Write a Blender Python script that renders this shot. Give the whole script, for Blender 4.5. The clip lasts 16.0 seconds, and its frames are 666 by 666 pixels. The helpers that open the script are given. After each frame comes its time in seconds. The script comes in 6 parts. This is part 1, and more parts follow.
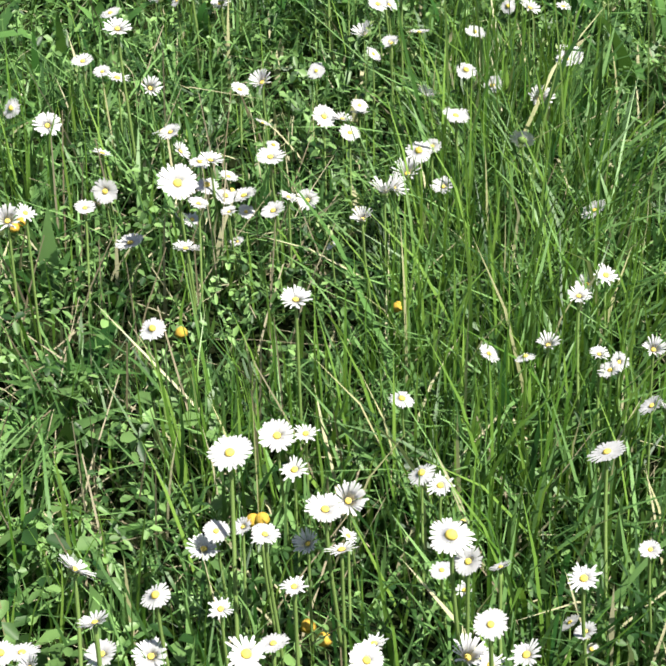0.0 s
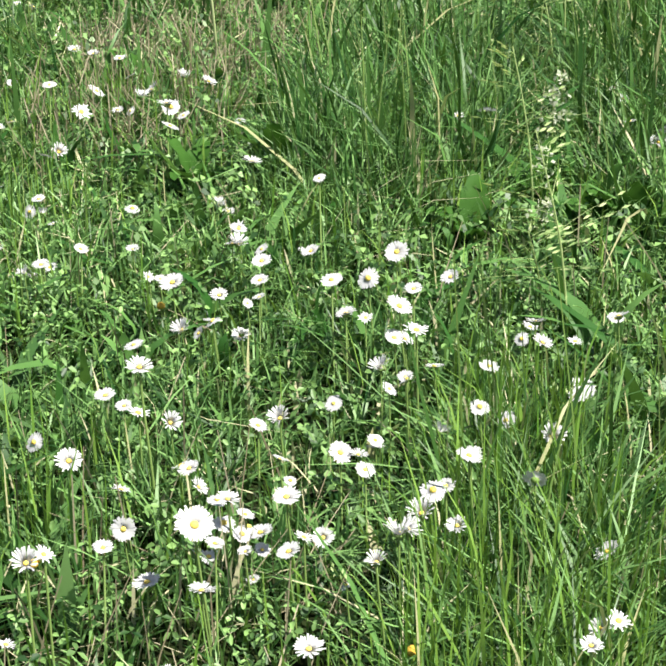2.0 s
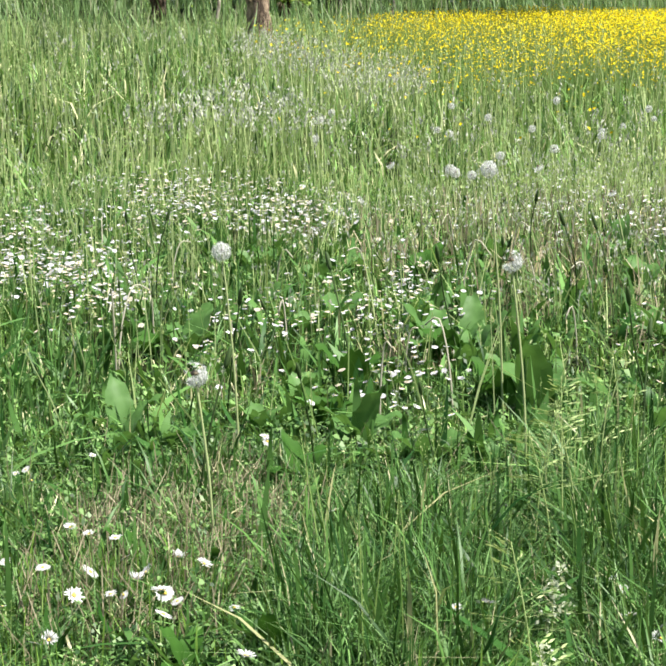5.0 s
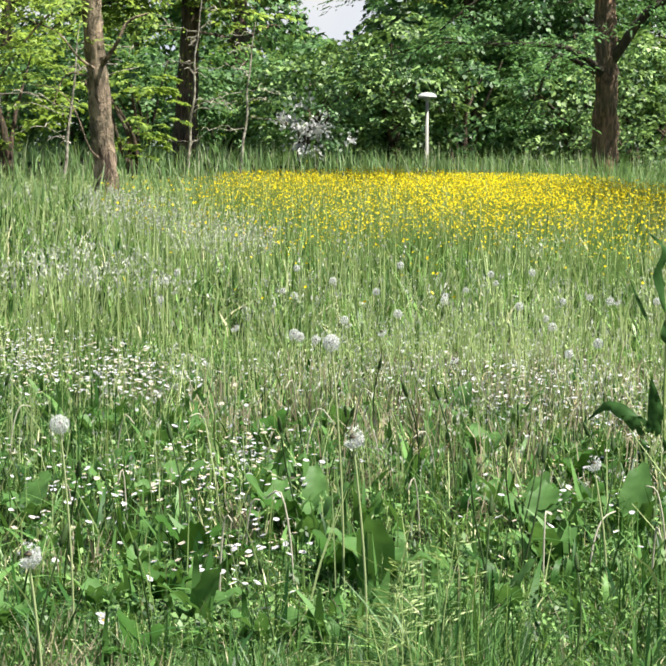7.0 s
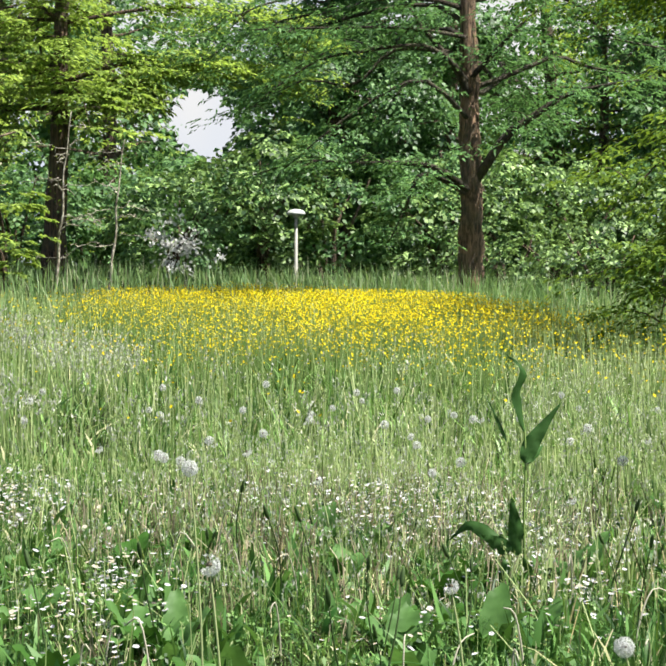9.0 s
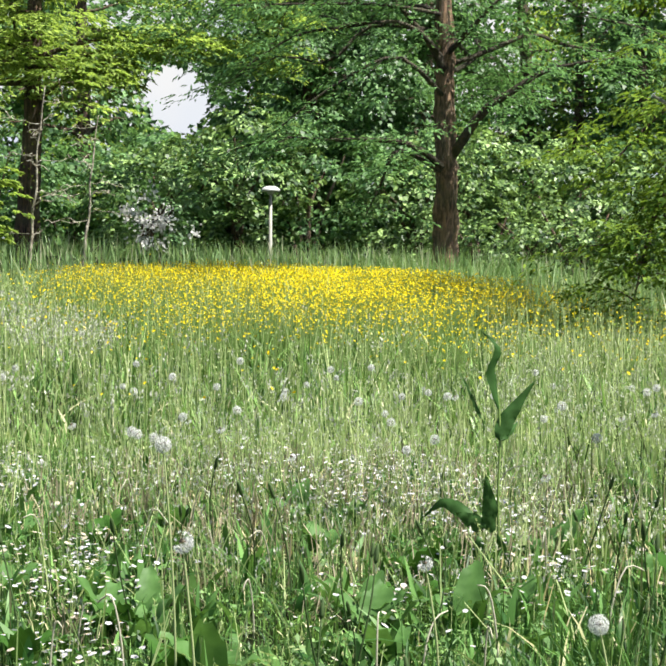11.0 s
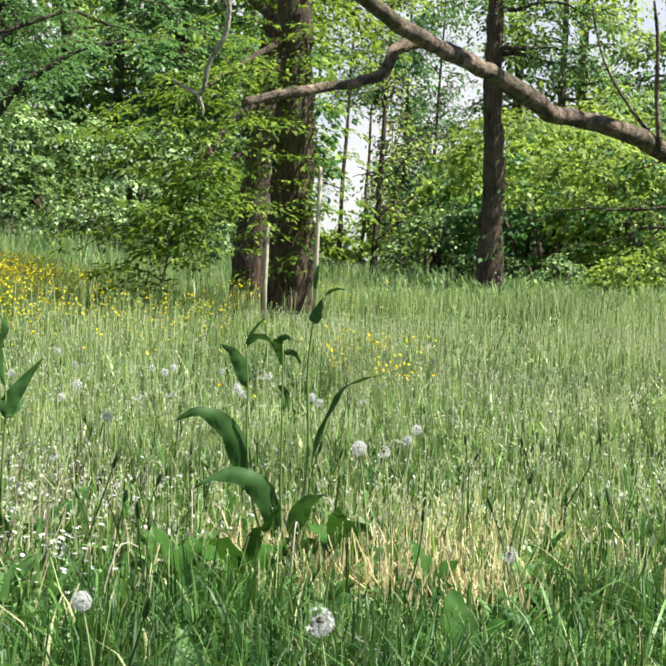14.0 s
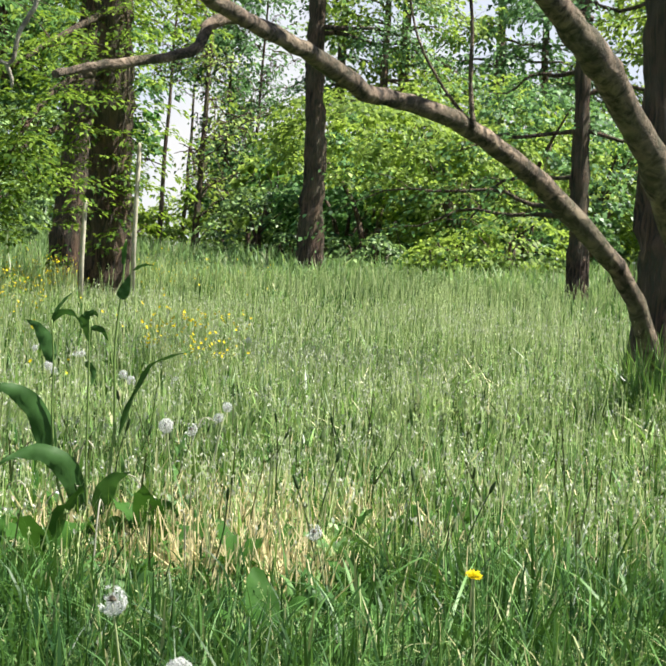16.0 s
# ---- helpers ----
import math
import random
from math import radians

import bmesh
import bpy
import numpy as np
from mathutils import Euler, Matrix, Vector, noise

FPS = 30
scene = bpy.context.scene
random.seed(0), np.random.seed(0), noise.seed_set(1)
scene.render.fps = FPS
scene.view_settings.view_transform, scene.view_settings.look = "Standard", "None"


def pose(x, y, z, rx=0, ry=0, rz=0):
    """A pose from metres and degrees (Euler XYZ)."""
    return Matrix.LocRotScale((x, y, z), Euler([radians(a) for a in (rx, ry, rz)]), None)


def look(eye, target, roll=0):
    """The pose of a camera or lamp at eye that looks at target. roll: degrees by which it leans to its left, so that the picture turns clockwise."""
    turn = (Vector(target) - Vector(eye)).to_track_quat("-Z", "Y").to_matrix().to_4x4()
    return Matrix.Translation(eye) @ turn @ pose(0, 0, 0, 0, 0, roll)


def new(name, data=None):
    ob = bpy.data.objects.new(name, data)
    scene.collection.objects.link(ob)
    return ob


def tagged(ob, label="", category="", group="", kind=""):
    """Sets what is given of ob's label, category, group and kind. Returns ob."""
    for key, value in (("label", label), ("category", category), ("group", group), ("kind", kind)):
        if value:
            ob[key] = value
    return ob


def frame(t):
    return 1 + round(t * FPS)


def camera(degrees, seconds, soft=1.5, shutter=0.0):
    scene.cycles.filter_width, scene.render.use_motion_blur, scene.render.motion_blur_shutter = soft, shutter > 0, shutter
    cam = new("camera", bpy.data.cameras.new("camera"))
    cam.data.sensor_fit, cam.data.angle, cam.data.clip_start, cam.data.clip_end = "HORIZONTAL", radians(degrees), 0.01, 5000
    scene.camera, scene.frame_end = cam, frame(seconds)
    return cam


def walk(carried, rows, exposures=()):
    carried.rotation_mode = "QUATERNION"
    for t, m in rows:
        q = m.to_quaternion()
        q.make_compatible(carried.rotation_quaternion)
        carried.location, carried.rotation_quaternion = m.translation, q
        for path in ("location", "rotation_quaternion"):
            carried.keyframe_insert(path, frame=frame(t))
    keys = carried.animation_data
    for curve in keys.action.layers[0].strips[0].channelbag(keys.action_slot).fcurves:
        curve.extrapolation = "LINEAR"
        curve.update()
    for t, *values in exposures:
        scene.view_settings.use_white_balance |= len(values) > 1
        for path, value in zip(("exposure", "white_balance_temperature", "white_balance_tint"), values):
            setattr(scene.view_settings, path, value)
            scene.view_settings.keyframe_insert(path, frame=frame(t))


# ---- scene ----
cam = camera(20.87, 16.0, soft=2.1)
# seconds, eye, yaw to the left, pitch up, roll
PATH = [
    (0, (-0.0069, -0.2213, 0.7358), 4.856, -32.277, -1.631),
    (0.5, (-0.0062, -0.2198, 0.7448), 5.920, -30.567, -2.328),
    (1, (-0.0027, -0.2267, 0.7631), 6.123, -27.892, -2.212),
    (1.5, (0.0006, -0.2204, 0.7710), 5.279, -25.501, -1.910),
    (2, (0.0014, -0.2199, 0.7807), 5.435, -23.177, -1.727),
    (2.2, (0.0017, -0.2166, 0.7842), 5.475, -21.650, -1.561),
    (2.5, (-0.0002, -0.2231, 0.7873), 5.941, -21.019, -1.939),
    (3, (0.0030, -0.2108, 0.7990), 6.480, -18.517, -2.037),
    (3.5, (0.0018, -0.2020, 0.8119), 6.798, -15.710, -1.167),
    (4, (0.0006, -0.2070, 0.8277), 6.462, -13.613, -0.808),
    (4.2, (-0.0022, -0.1960, 0.8307), 6.032, -12.658, -0.790),
    (6.3, (-0.0005, -0.1608, 0.8722), 2.916, -6.045, -0.314),
    (6.5, (0.0035, -0.1572, 0.8758), 1.931, -5.559, -0.001),
    (7, (0.0049, -0.1363, 0.8817), 0.023, -4.706, 0.208),
    (7.5, (0.0122, -0.1359, 0.8889), -0.423, -2.875, 0.343),
    (8, (0.0167, -0.1137, 0.8981), -1.789, -1.361, -0.315),
    (8.5, (0.0274, -0.1309, 0.9034), -3.484, -1.196, 0.234),
    (8.7, (0.0327, -0.1618, 0.9066), -3.839, -1.038, 0.129),
    (11, (0.0338, -0.1385, 0.9031), -4.862, -1.789, 0.279),
    (11.5, (0.0478, -0.1409, 0.9036), -7.441, -1.672, 0.696),
    (12, (0.0656, -0.1466, 0.9048), -10.419, -1.827, 1.180),
    (12.5, (0.0828, -0.1456, 0.9058), -12.763, -1.810, 1.559),
    (13, (0.0925, -0.1577, 0.9063), -14.748, -1.982, 1.897),
    (13.5, (0.1056, -0.1588, 0.9044), -17.247, -1.858, 2.354),
    (14, (0.1145, -0.1663, 0.9035), -19.476, -2.128, 2.289),
    (14.5, (0.1329, -0.1624, 0.9025), -21.516, -2.156, 2.538),
    (15, (0.1473, -0.1653, 0.9023), -24.114, -2.175, 3.325),
    (15.5, (0.1502, -0.1767, 0.9011), -25.088, -2.226, 3.171),
    (16, (0.1593, -0.1602, 0.9011), -25.141, -2.548, 3.088),
]
walk(cam, [(t, pose(*eye, 90 + pitch, 0, yaw) @ pose(0, 0, 0, 0, 0, roll)) for t, eye, yaw, pitch, roll in PATH],
     [(0.0, 1.0), (2.0, 1.15), (4.5, 1.13), (8.5, 1.09), (12.5, 1.19), (16.0, 1.23)])

# ---- daylight: clear sky, sun high on the right ----
SUN_AZ, SUN_EL = 116.0, 60.0          # degrees clockwise from +y, degrees up
world = bpy.data.worlds.new("sky")
scene.world = world
world.use_nodes = True
wn = world.node_tree.nodes
sky = wn.new("ShaderNodeTexSky")
sky.sky_type = "NISHITA"
sky.sun_disc = False
sky.sun_elevation = radians(SUN_EL)
sky.sun_rotation = radians(SUN_AZ)
sky.air_density, sky.dust_density, sky.ozone_density = 1.0, 1.5, 1.0
wn["Background"].inputs["Strength"].default_value = 0.05
world.node_tree.links.new(sky.outputs["Color"], wn["Background"].inputs["Color"])
sun = new("sun", bpy.data.lights.new("sun", "SUN"))
sun.data.energy, sun.data.angle, sun.data.color = 5.0, radians(0.53), (0.98, 0.96, 0.86)
_e, _a = radians(SUN_EL), radians(SUN_AZ)
sun.matrix_world = look((30 * math.sin(_a) * math.cos(_e), 30 * math.cos(_a) * math.cos(_e), 30 * math.sin(_e)), (0, 0, 0))


# ---- materials ----
def mix_rgb(nt, fac, a, b):
    n = nt.nodes.new("ShaderNodeMix")
    n.data_type = "RGBA"
    for s, v in ((n.inputs[0], fac), (n.inputs[6], a), (n.inputs[7], b)):
        if isinstance(v, bpy.types.NodeSocket):
            nt.links.new(v, s)
        elif isinstance(v, tuple):
            s.default_value = (*v, 1.0)
        else:
            s.default_value = v
    return n.outputs[2]


def fresh(name):
    m = bpy.data.materials.new(name)
    m.use_nodes = True
    return m, m.node_tree, m.node_tree.nodes["Principled BSDF"]


def noise_fac(nt, scale, lo=0.35, hi=0.65, detail=3.0, coords="Object"):
    tc = nt.nodes.new("ShaderNodeTexCoord")
    nz = nt.nodes.new("ShaderNodeTexNoise")
    nz.inputs["Scale"].default_value, nz.inputs["Detail"].default_value = scale, detail
    nt.links.new(tc.outputs[coords], nz.inputs["Vector"])
    mr = nt.nodes.new("ShaderNodeMapRange")
    mr.inputs[1].default_value, mr.inputs[2].default_value = lo, hi
    nt.links.new(nz.outputs["Fac"], mr.inputs[0])
    return mr.outputs[0]


def leafy(name, dark, light, odd=None, odd_part=0.0, through_part=0.4, rough=0.5, patch=1.2, tint=None, skew=1.0, gloss=0.35, warm=0.45):
    """Thin plant tissue: colour by piece and by patch, light shining through."""
    m, nt, bsdf = fresh(name)
    geo = nt.nodes.new("ShaderNodeNewGeometry")
    rnd = geo.outputs["Random Per Island"]
    pw = nt.nodes.new("ShaderNodeMath")
    pw.operation = "POWER"
    nt.links.new(rnd, pw.inputs[0])
    pw.inputs[1].default_value = skew
    col = mix_rgb(nt, pw.outputs[0], dark, light)
    col = mix_rgb(nt, noise_fac(nt, patch), col, mix_rgb(nt, 0.5, col, tint or dark))
    if odd:
        st = nt.nodes.new("ShaderNodeMath")
        st.operation = "MULTIPLY_ADD"
        nt.links.new(rnd, st.inputs[0])
        st.inputs[1].default_value, st.inputs[2].default_value = 7.31, 0.2
        fr = nt.nodes.new("ShaderNodeMath")
        fr.operation = "FRACT"
        nt.links.new(st.outputs[0], fr.inputs[0])
        lt = nt.nodes.new("ShaderNodeMath")
        lt.operation = "LESS_THAN"
        nt.links.new(fr.outputs[0], lt.inputs[0])
        lt.inputs[1].default_value = odd_part
        col = mix_rgb(nt, lt.outputs[0], col, odd)
    nt.links.new(col, bsdf.inputs["Base Color"])
    bsdf.inputs["Roughness"].default_value = rough
    bsdf.inputs["Specular IOR Level"].default_value = gloss
    tr = nt.nodes.new("ShaderNodeBsdfTranslucent")
    shine = mix_rgb(nt, warm, col, (light[0] * 1.18, light[1] * 1.22, light[2] * 0.6))
    nt.links.new(shine, tr.inputs["Color"])
    mx = nt.nodes.new("ShaderNodeMixShader")
    mx.inputs[0].default_value = through_part
    nt.links.new(bsdf.outputs[0], mx.inputs[1])
    nt.links.new(tr.outputs[0], mx.inputs[2])
    nt.links.new(mx.outputs[0], nt.nodes["Material Output"].inputs["Surface"])
    return m


def barky(name, dark, light, scale=6.0, stretch=0.13, relief=0.03):
    """Furrowed bark: long ridges, fine grain, mossy patches."""
    m, nt, bsdf = fresh(name)
    tc = nt.nodes.new("ShaderNodeTexCoord")
    mp = nt.nodes.new("ShaderNodeMapping")
    mp.inputs["Scale"].default_value = (1, 1, stretch)
    nt.links.new(tc.outputs["Object"], mp.inputs["Vector"])
    a = nt.nodes.new("ShaderNodeTexNoise")
    a.inputs["Scale"].default_value, a.inputs["Detail"].default_value, a.inputs["Roughness"].default_value = scale * 4, 7, 0.68
    a.inputs["Distortion"].default_value = 0.6
    nt.links.new(mp.outputs[0], a.inputs["Vector"])
    mr = nt.nodes.new("ShaderNodeMapRange")
    mr.inputs[1].default_value, mr.inputs[2].default_value = 0.41, 0.62
    nt.links.new(a.outputs["Fac"], mr.inputs[0])
    col = mix_rgb(nt, mr.outputs[0], dark, light)
    col = mix_rgb(nt, noise_fac(nt, 2.3), col, mix_rgb(nt, 0.5, col, (0.16, 0.15, 0.09)))
    col = mix_rgb(nt, noise_fac(nt, 9.0, 0.55, 0.75), col, mix_rgb(nt, 0.6, col, light))
    nt.links.new(col, bsdf.inputs["Base Color"])
    bsdf.inputs["Roughness"].default_value = 0.9
    bp = nt.nodes.new("ShaderNodeBump")
    bp.inputs["Strength"].default_value, bp.inputs["Distance"].default_value = 0.9, relief
    nt.links.new(mr.outputs[0], bp.inputs["Height"])
    nt.links.new(bp.outputs[0], bsdf.inputs["Normal"])
    return m


def plain(name, a, b, scale=40.0, rough=0.6, metal=0.0):
    m, nt, bsdf = fresh(name)
    nt.links.new(mix_rgb(nt, noise_fac(nt, scale), a, b), bsdf.inputs["Base Color"])
    bsdf.inputs["Roughness"].default_value, bsdf.inputs["Metallic"].default_value = rough, metal
    return m


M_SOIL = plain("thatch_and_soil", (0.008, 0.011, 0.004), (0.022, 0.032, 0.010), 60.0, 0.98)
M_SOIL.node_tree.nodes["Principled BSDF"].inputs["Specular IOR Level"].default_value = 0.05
M_GRASS = leafy("fresh_grass", (0.012, 0.05, 0.008), (0.27, 0.47, 0.155), (0.48, 0.45, 0.28), 0.05, 0.2, 0.45, skew=1.65, gloss=0.3)
M_FINE = leafy("fine_bright_grass", (0.07, 0.17, 0.02), (0.28, 0.44, 0.09), (0.5, 0.48, 0.26), 0.05, 0.3, 0.36)
M_BLUE = leafy("lush_dark_grass", (0.01, 0.045, 0.008), (0.155, 0.315, 0.08), (0.36, 0.36, 0.18), 0.05, 0.22, 0.45, skew=1.65, gloss=0.25)
M_MEADOW = leafy("tall_meadow_grass", (0.012, 0.05, 0.01), (0.42, 0.69, 0.20), (0.70, 0.66, 0.40), 0.10, 0.28, 0.4, skew=1.85, gloss=0.35)
M_BLUEPALE = leafy("grey_green_tall_grass", (0.09, 0.19, 0.06), (0.38, 0.53, 0.23), (0.45, 0.47, 0.30), 0.15, 0.4, 0.5)
M_SEEDWHITE = leafy("whitish_seed_heads", (0.40, 0.43, 0.32), (0.78, 0.78, 0.66), None, 0, 0.35, 0.7)
M_SEEDGREY = leafy("greyish_white_seed_heads", (0.45, 0.46, 0.38), (0.74, 0.74, 0.64), None, 0, 0.35, 0.7, warm=0.0)
M_LITTER = leafy("pale_thatch", (0.50, 0.41, 0.20), (0.93, 0.83, 0.53), None, 0, 0.2, 0.8, warm=0.1)
M_DEAD = leafy("grey_dead_stalks", (0.17, 0.14, 0.085), (0.46, 0.41, 0.28), None, 0, 0.15, 0.7)
M_SEED = leafy("pale_seed_heads", (0.17, 0.28, 0.08), (0.69, 0.77, 0.39), None, 0, 0.35, 0.7)
M_CLOVER = leafy("clover_and_herbs", (0.012, 0.045, 0.01), (0.29, 0.48, 0.15), None, 0, 0.22, 0.45, skew=1.5, gloss=0.35)
M_DOCK = leafy("broad_dock_leaf", (0.024, 0.08, 0.012), (0.07, 0.165, 0.03), None, 0, 0.25, 0.6, 25.0, (0.025, 0.08, 0.012), gloss=0.1)
M_DOCKPALE = leafy("pale_dock_leaf", (0.05, 0.13, 0.03), (0.155, 0.30, 0.085), None, 0, 0.3, 0.55, 22.0, (0.03, 0.09, 0.015), gloss=0.3)
M_HERB = leafy("low_broad_herb_leaves", (0.025, 0.09, 0.015), (0.19, 0.36, 0.10), None, 0, 0.25, 0.5, 8.0, gloss=0.25, skew=1.5)
M_STALK = leafy("green_stalk", (0.16, 0.26, 0.06), (0.26, 0.36, 0.12), None, 0, 0.15, 0.5)
M_PETAL = leafy("white_ray_petals", (0.52, 0.52, 0.53), (0.64, 0.64, 0.66), None, 0, 0.25, 0.5, 30.0, (0.68, 0.63, 0.66), warm=0.0)
M_PETALFAR = leafy("small_white_petals", (0.34, 0.34, 0.37), (0.66, 0.66, 0.71), (0.52, 0.45, 0.38), 0.25, 0.2, 0.6, 30.0, (0.60, 0.56, 0.62), warm=0.0)
M_DISC = plain("yellow_flower_disc", (0.62, 0.44, 0.06), (0.78, 0.62, 0.13), 900.0, 0.8)
M_BUTTER = leafy("buttercup_yellow", (0.52, 0.40, 0.005), (0.84, 0.70, 0.012), None, 0, 0.3, 0.6, gloss=0.15, warm=0.0)
M_FLUFF = leafy("white_seed_fluff", (0.70, 0.70, 0.69), (0.84, 0.84, 0.84), None, 0, 0.45, 0.8, warm=0.0)
M_SEEDCORE = plain("brown_seed_core", (0.06, 0.05, 0.035), (0.14, 0.11, 0.07), 300.0, 0.8)
M_BARK = barky("dark_furrowed_bark", (0.014, 0.009, 0.007), (0.18, 0.105, 0.07))
M_BARKRED = barky("red_brown_bark", (0.04, 0.024, 0.016), (0.44, 0.26, 0.17))
# the crown's shade painted in: darker bark for the red-brown tree's limbs
M_LIMBSHADE = barky("shaded_limb_bark", (0.008, 0.006, 0.005), (0.075, 0.05, 0.035))
M_LEAF_WARM = leafy("warm_green_leaves", (0.018, 0.06, 0.01), (0.34, 0.48, 0.075), None, 0, 0.42, 0.6, 0.5, gloss=0.12, warm=0.5, skew=1.7)
M_BARKPALE = barky("pale_flaking_bark", (0.05, 0.03, 0.02), (0.55, 0.40, 0.29), 3.0, 0.4)
M_BLEACHED = barky("bleached_dead_wood", (0.16, 0.13, 0.10), (0.66, 0.60, 0.50), 3.0, 0.6, 0.01)
# bark patches with contrast raised to stand in for patchy sun as well
M_BRANCH = barky("mottled_branch_bark", (0.02, 0.013, 0.009), (0.36, 0.26, 0.19), 3.5, 0.9, 0.02)
M_DARKSTALK = leafy("dark_sorrel_stalks", (0.05, 0.08, 0.02), (0.11, 0.13, 0.04), None, 0, 0.15, 0.6)
M_LEAF_DARK = leafy("deep_green_feathery_leaves", (0.015, 0.06, 0.02), (0.24, 0.45, 0.16), None, 0, 0.4, 0.5, 0.5, gloss=0.3, warm=0.25, skew=1.2)
M_LEAF_MID = leafy("mid_green_leaves", (0.02, 0.065, 0.024), (0.30, 0.52, 0.20), None, 0, 0.38, 0.45, 0.5, gloss=0.4, warm=0.25, skew=1.35)
M_LEAF_BUSH = leafy("pale_bush_leaves", (0.02, 0.06, 0.02), (0.50, 0.72, 0.25), None, 0, 0.34, 0.45, 0.5, gloss=0.4, skew=2.0, warm=0.2)
M_LEAF_YELLOW = leafy("yellow_green_leaves", (0.03, 0.085, 0.018), (0.54, 0.69, 0.17), None, 0, 0.48, 0.5, 0.6, gloss=0.3, warm=0.4, skew=1.25)
M_BLOSSOM = leafy("white_blossom", (0.70, 0.68, 0.68), (0.85, 0.83, 0.84), None, 0, 0.35, 0.6, warm=0.0)
M_LAMPPOST = plain("pale_grey_lacquer", (0.27, 0.26, 0.23), (0.36, 0.35, 0.32), 8.0, 0.5)
M_LAMPCAP = plain("white_lamp_cover", (0.55, 0.55, 0.55), (0.66, 0.66, 0.66), 8.0, 0.35)


# emission that stands in for the washed-out white sky
M_SKYGLOW, _nt, _b = fresh("white_sky_glow")
_em = _nt.nodes.new("ShaderNodeEmission")
_em.inputs["Strength"].default_value = 0.42
_nt.links.new(mix_rgb(_nt, noise_fac(_nt, 0.012, 0.4, 0.6), (0.80, 0.87, 1.0), (1.0, 1.0, 1.0)), _em.inputs["Color"])
_nt.links.new(_em.outputs[0], _nt.nodes["Material Output"].inputs["Surface"])


# ---- mesh helpers ----
def mesh_np(name, V, quads=None, tris=None, smooth=False):
    me = bpy.data.meshes.new(name)
    q = np.zeros((0, 4), int) if quads is None else np.asarray(quads, int).reshape(-1, 4)
    t = np.zeros((0, 3), int) if tris is None else np.asarray(tris, int).reshape(-1, 3)
    me.vertices.add(len(V))
    me.vertices.foreach_set("co", np.ascontiguousarray(V, dtype=np.float32).ravel())
    me.loops.add(4 * len(q) + 3 * len(t))
    me.loops.foreach_set("vertex_index", np.concatenate([q.ravel(), t.ravel()]).astype(np.int32))
    me.polygons.add(len(q) + len(t))
    starts = np.concatenate([4 * np.arange(len(q)), 4 * len(q) + 3 * np.arange(len(t))]).astype(np.int32)
    me.polygons.foreach_set("loop_start", starts)
    if smooth:
        me.polygons.foreach_set("use_smooth", np.ones(len(q) + len(t), dtype=bool))
    me.update(calc_edges=True)
    return me


class Bits:
    """Gathers vertices, quads and triangles of one mesh."""

    def __init__(self):
        self.v, self.q, self.t, self.n = [], [], [], 0

    def add(self, v, q=None, t=None):
        v = np.asarray(v, float)
        if q is not None and len(q):
            self.q.append(np.asarray(q, int) + self.n)
        if t is not None and len(t):
            self.t.append(np.asarray(t, int) + self.n)
        self.v.append(v)
        self.n += len(v)
        return self

    def mesh(self, name, mat, smooth=False):
        me = mesh_np(name, np.concatenate(self.v), np.concatenate(self.q) if self.q else None, np.concatenate(self.t) if self.t else None, smooth)
        me.materials.append(mat)
        return me


def part(name, data, parent=None, label="", place=None):
    ob = new(name, data)
    if parent is not None:
        ob.parent = parent
    if place is not None:
        ob.matrix_basis = place
    if label:
        ob["label"] = label
    return ob


def tube(points, radii, sides=7, cap=True, rough=0.0, rng=None):
    """A tapered round tube along points."""
    p, r = np.asarray(points, float), np.asarray(radii, float)
    d = np.gradient(p, axis=0)
    d /= np.linalg.norm(d, axis=1)[:, None] + 1e-9
    ref = np.where(np.abs(d[:, 2:3]) > 0.9, [[1.0, 0, 0]], [[0, 0, 1.0]])
    u = np.cross(d, ref)
    for i in range(1, len(u)):
        u[i] = u[i - 1] - d[i] * (u[i - 1] @ d[i])
    u /= np.linalg.norm(u, axis=1)[:, None] + 1e-9
    w = np.cross(d, u)
    a = np.linspace(0, 2 * np.pi, sides, endpoint=False)
    rad = r[:, None] * np.ones(sides)
    if rough and rng is not None:
        rad = rad * (1 + rough * rng.normal(size=rad.shape))
    v = p[:, None] + rad[..., None] * (np.cos(a)[None, :, None] * u[:, None] + np.sin(a)[None, :, None] * w[:, None])
    n, k = len(p), sides
    i, j = np.meshgrid(np.arange(n - 1), np.arange(k), indexing="ij")
    jn = (j + 1) % k
    q = np.stack([i * k + j, i * k + jn, (i + 1) * k + jn, (i + 1) * k + j], -1).reshape(-1, 4)
    v = v.reshape(-1, 3)
    t = None
    if cap:
        v = np.concatenate([v, p[[0, -1]]])
        c0, c1 = n * k, n * k + 1
        jj = np.arange(k)
        t = np.concatenate([np.stack([np.full(k, c0), (jj + 1) % k, jj], -1), np.stack([np.full(k, c1), (n - 1) * k + jj, (n - 1) * k + (jj + 1) % k], -1)])
    return v, q, t


def smooth_line(points, n):
    """n points along a rounded line through the given ones."""
    p = np.asarray(points, float)
    s = np.linspace(0, len(p) - 1, n)
    i = np.clip(s.astype(int), 0, len(p) - 2)
    f = (s - i)[:, None]
    a, b, c, d = p[np.maximum(i - 1, 0)], p[i], p[i + 1], p[np.minimum(i + 2, len(p) - 1)]
    return 0.5 * (2 * b + (c - a) * f + (2 * a - 5 * b + 4 * c - d) * f**2 + (3 * b - a - 3 * c + d) * f**3)


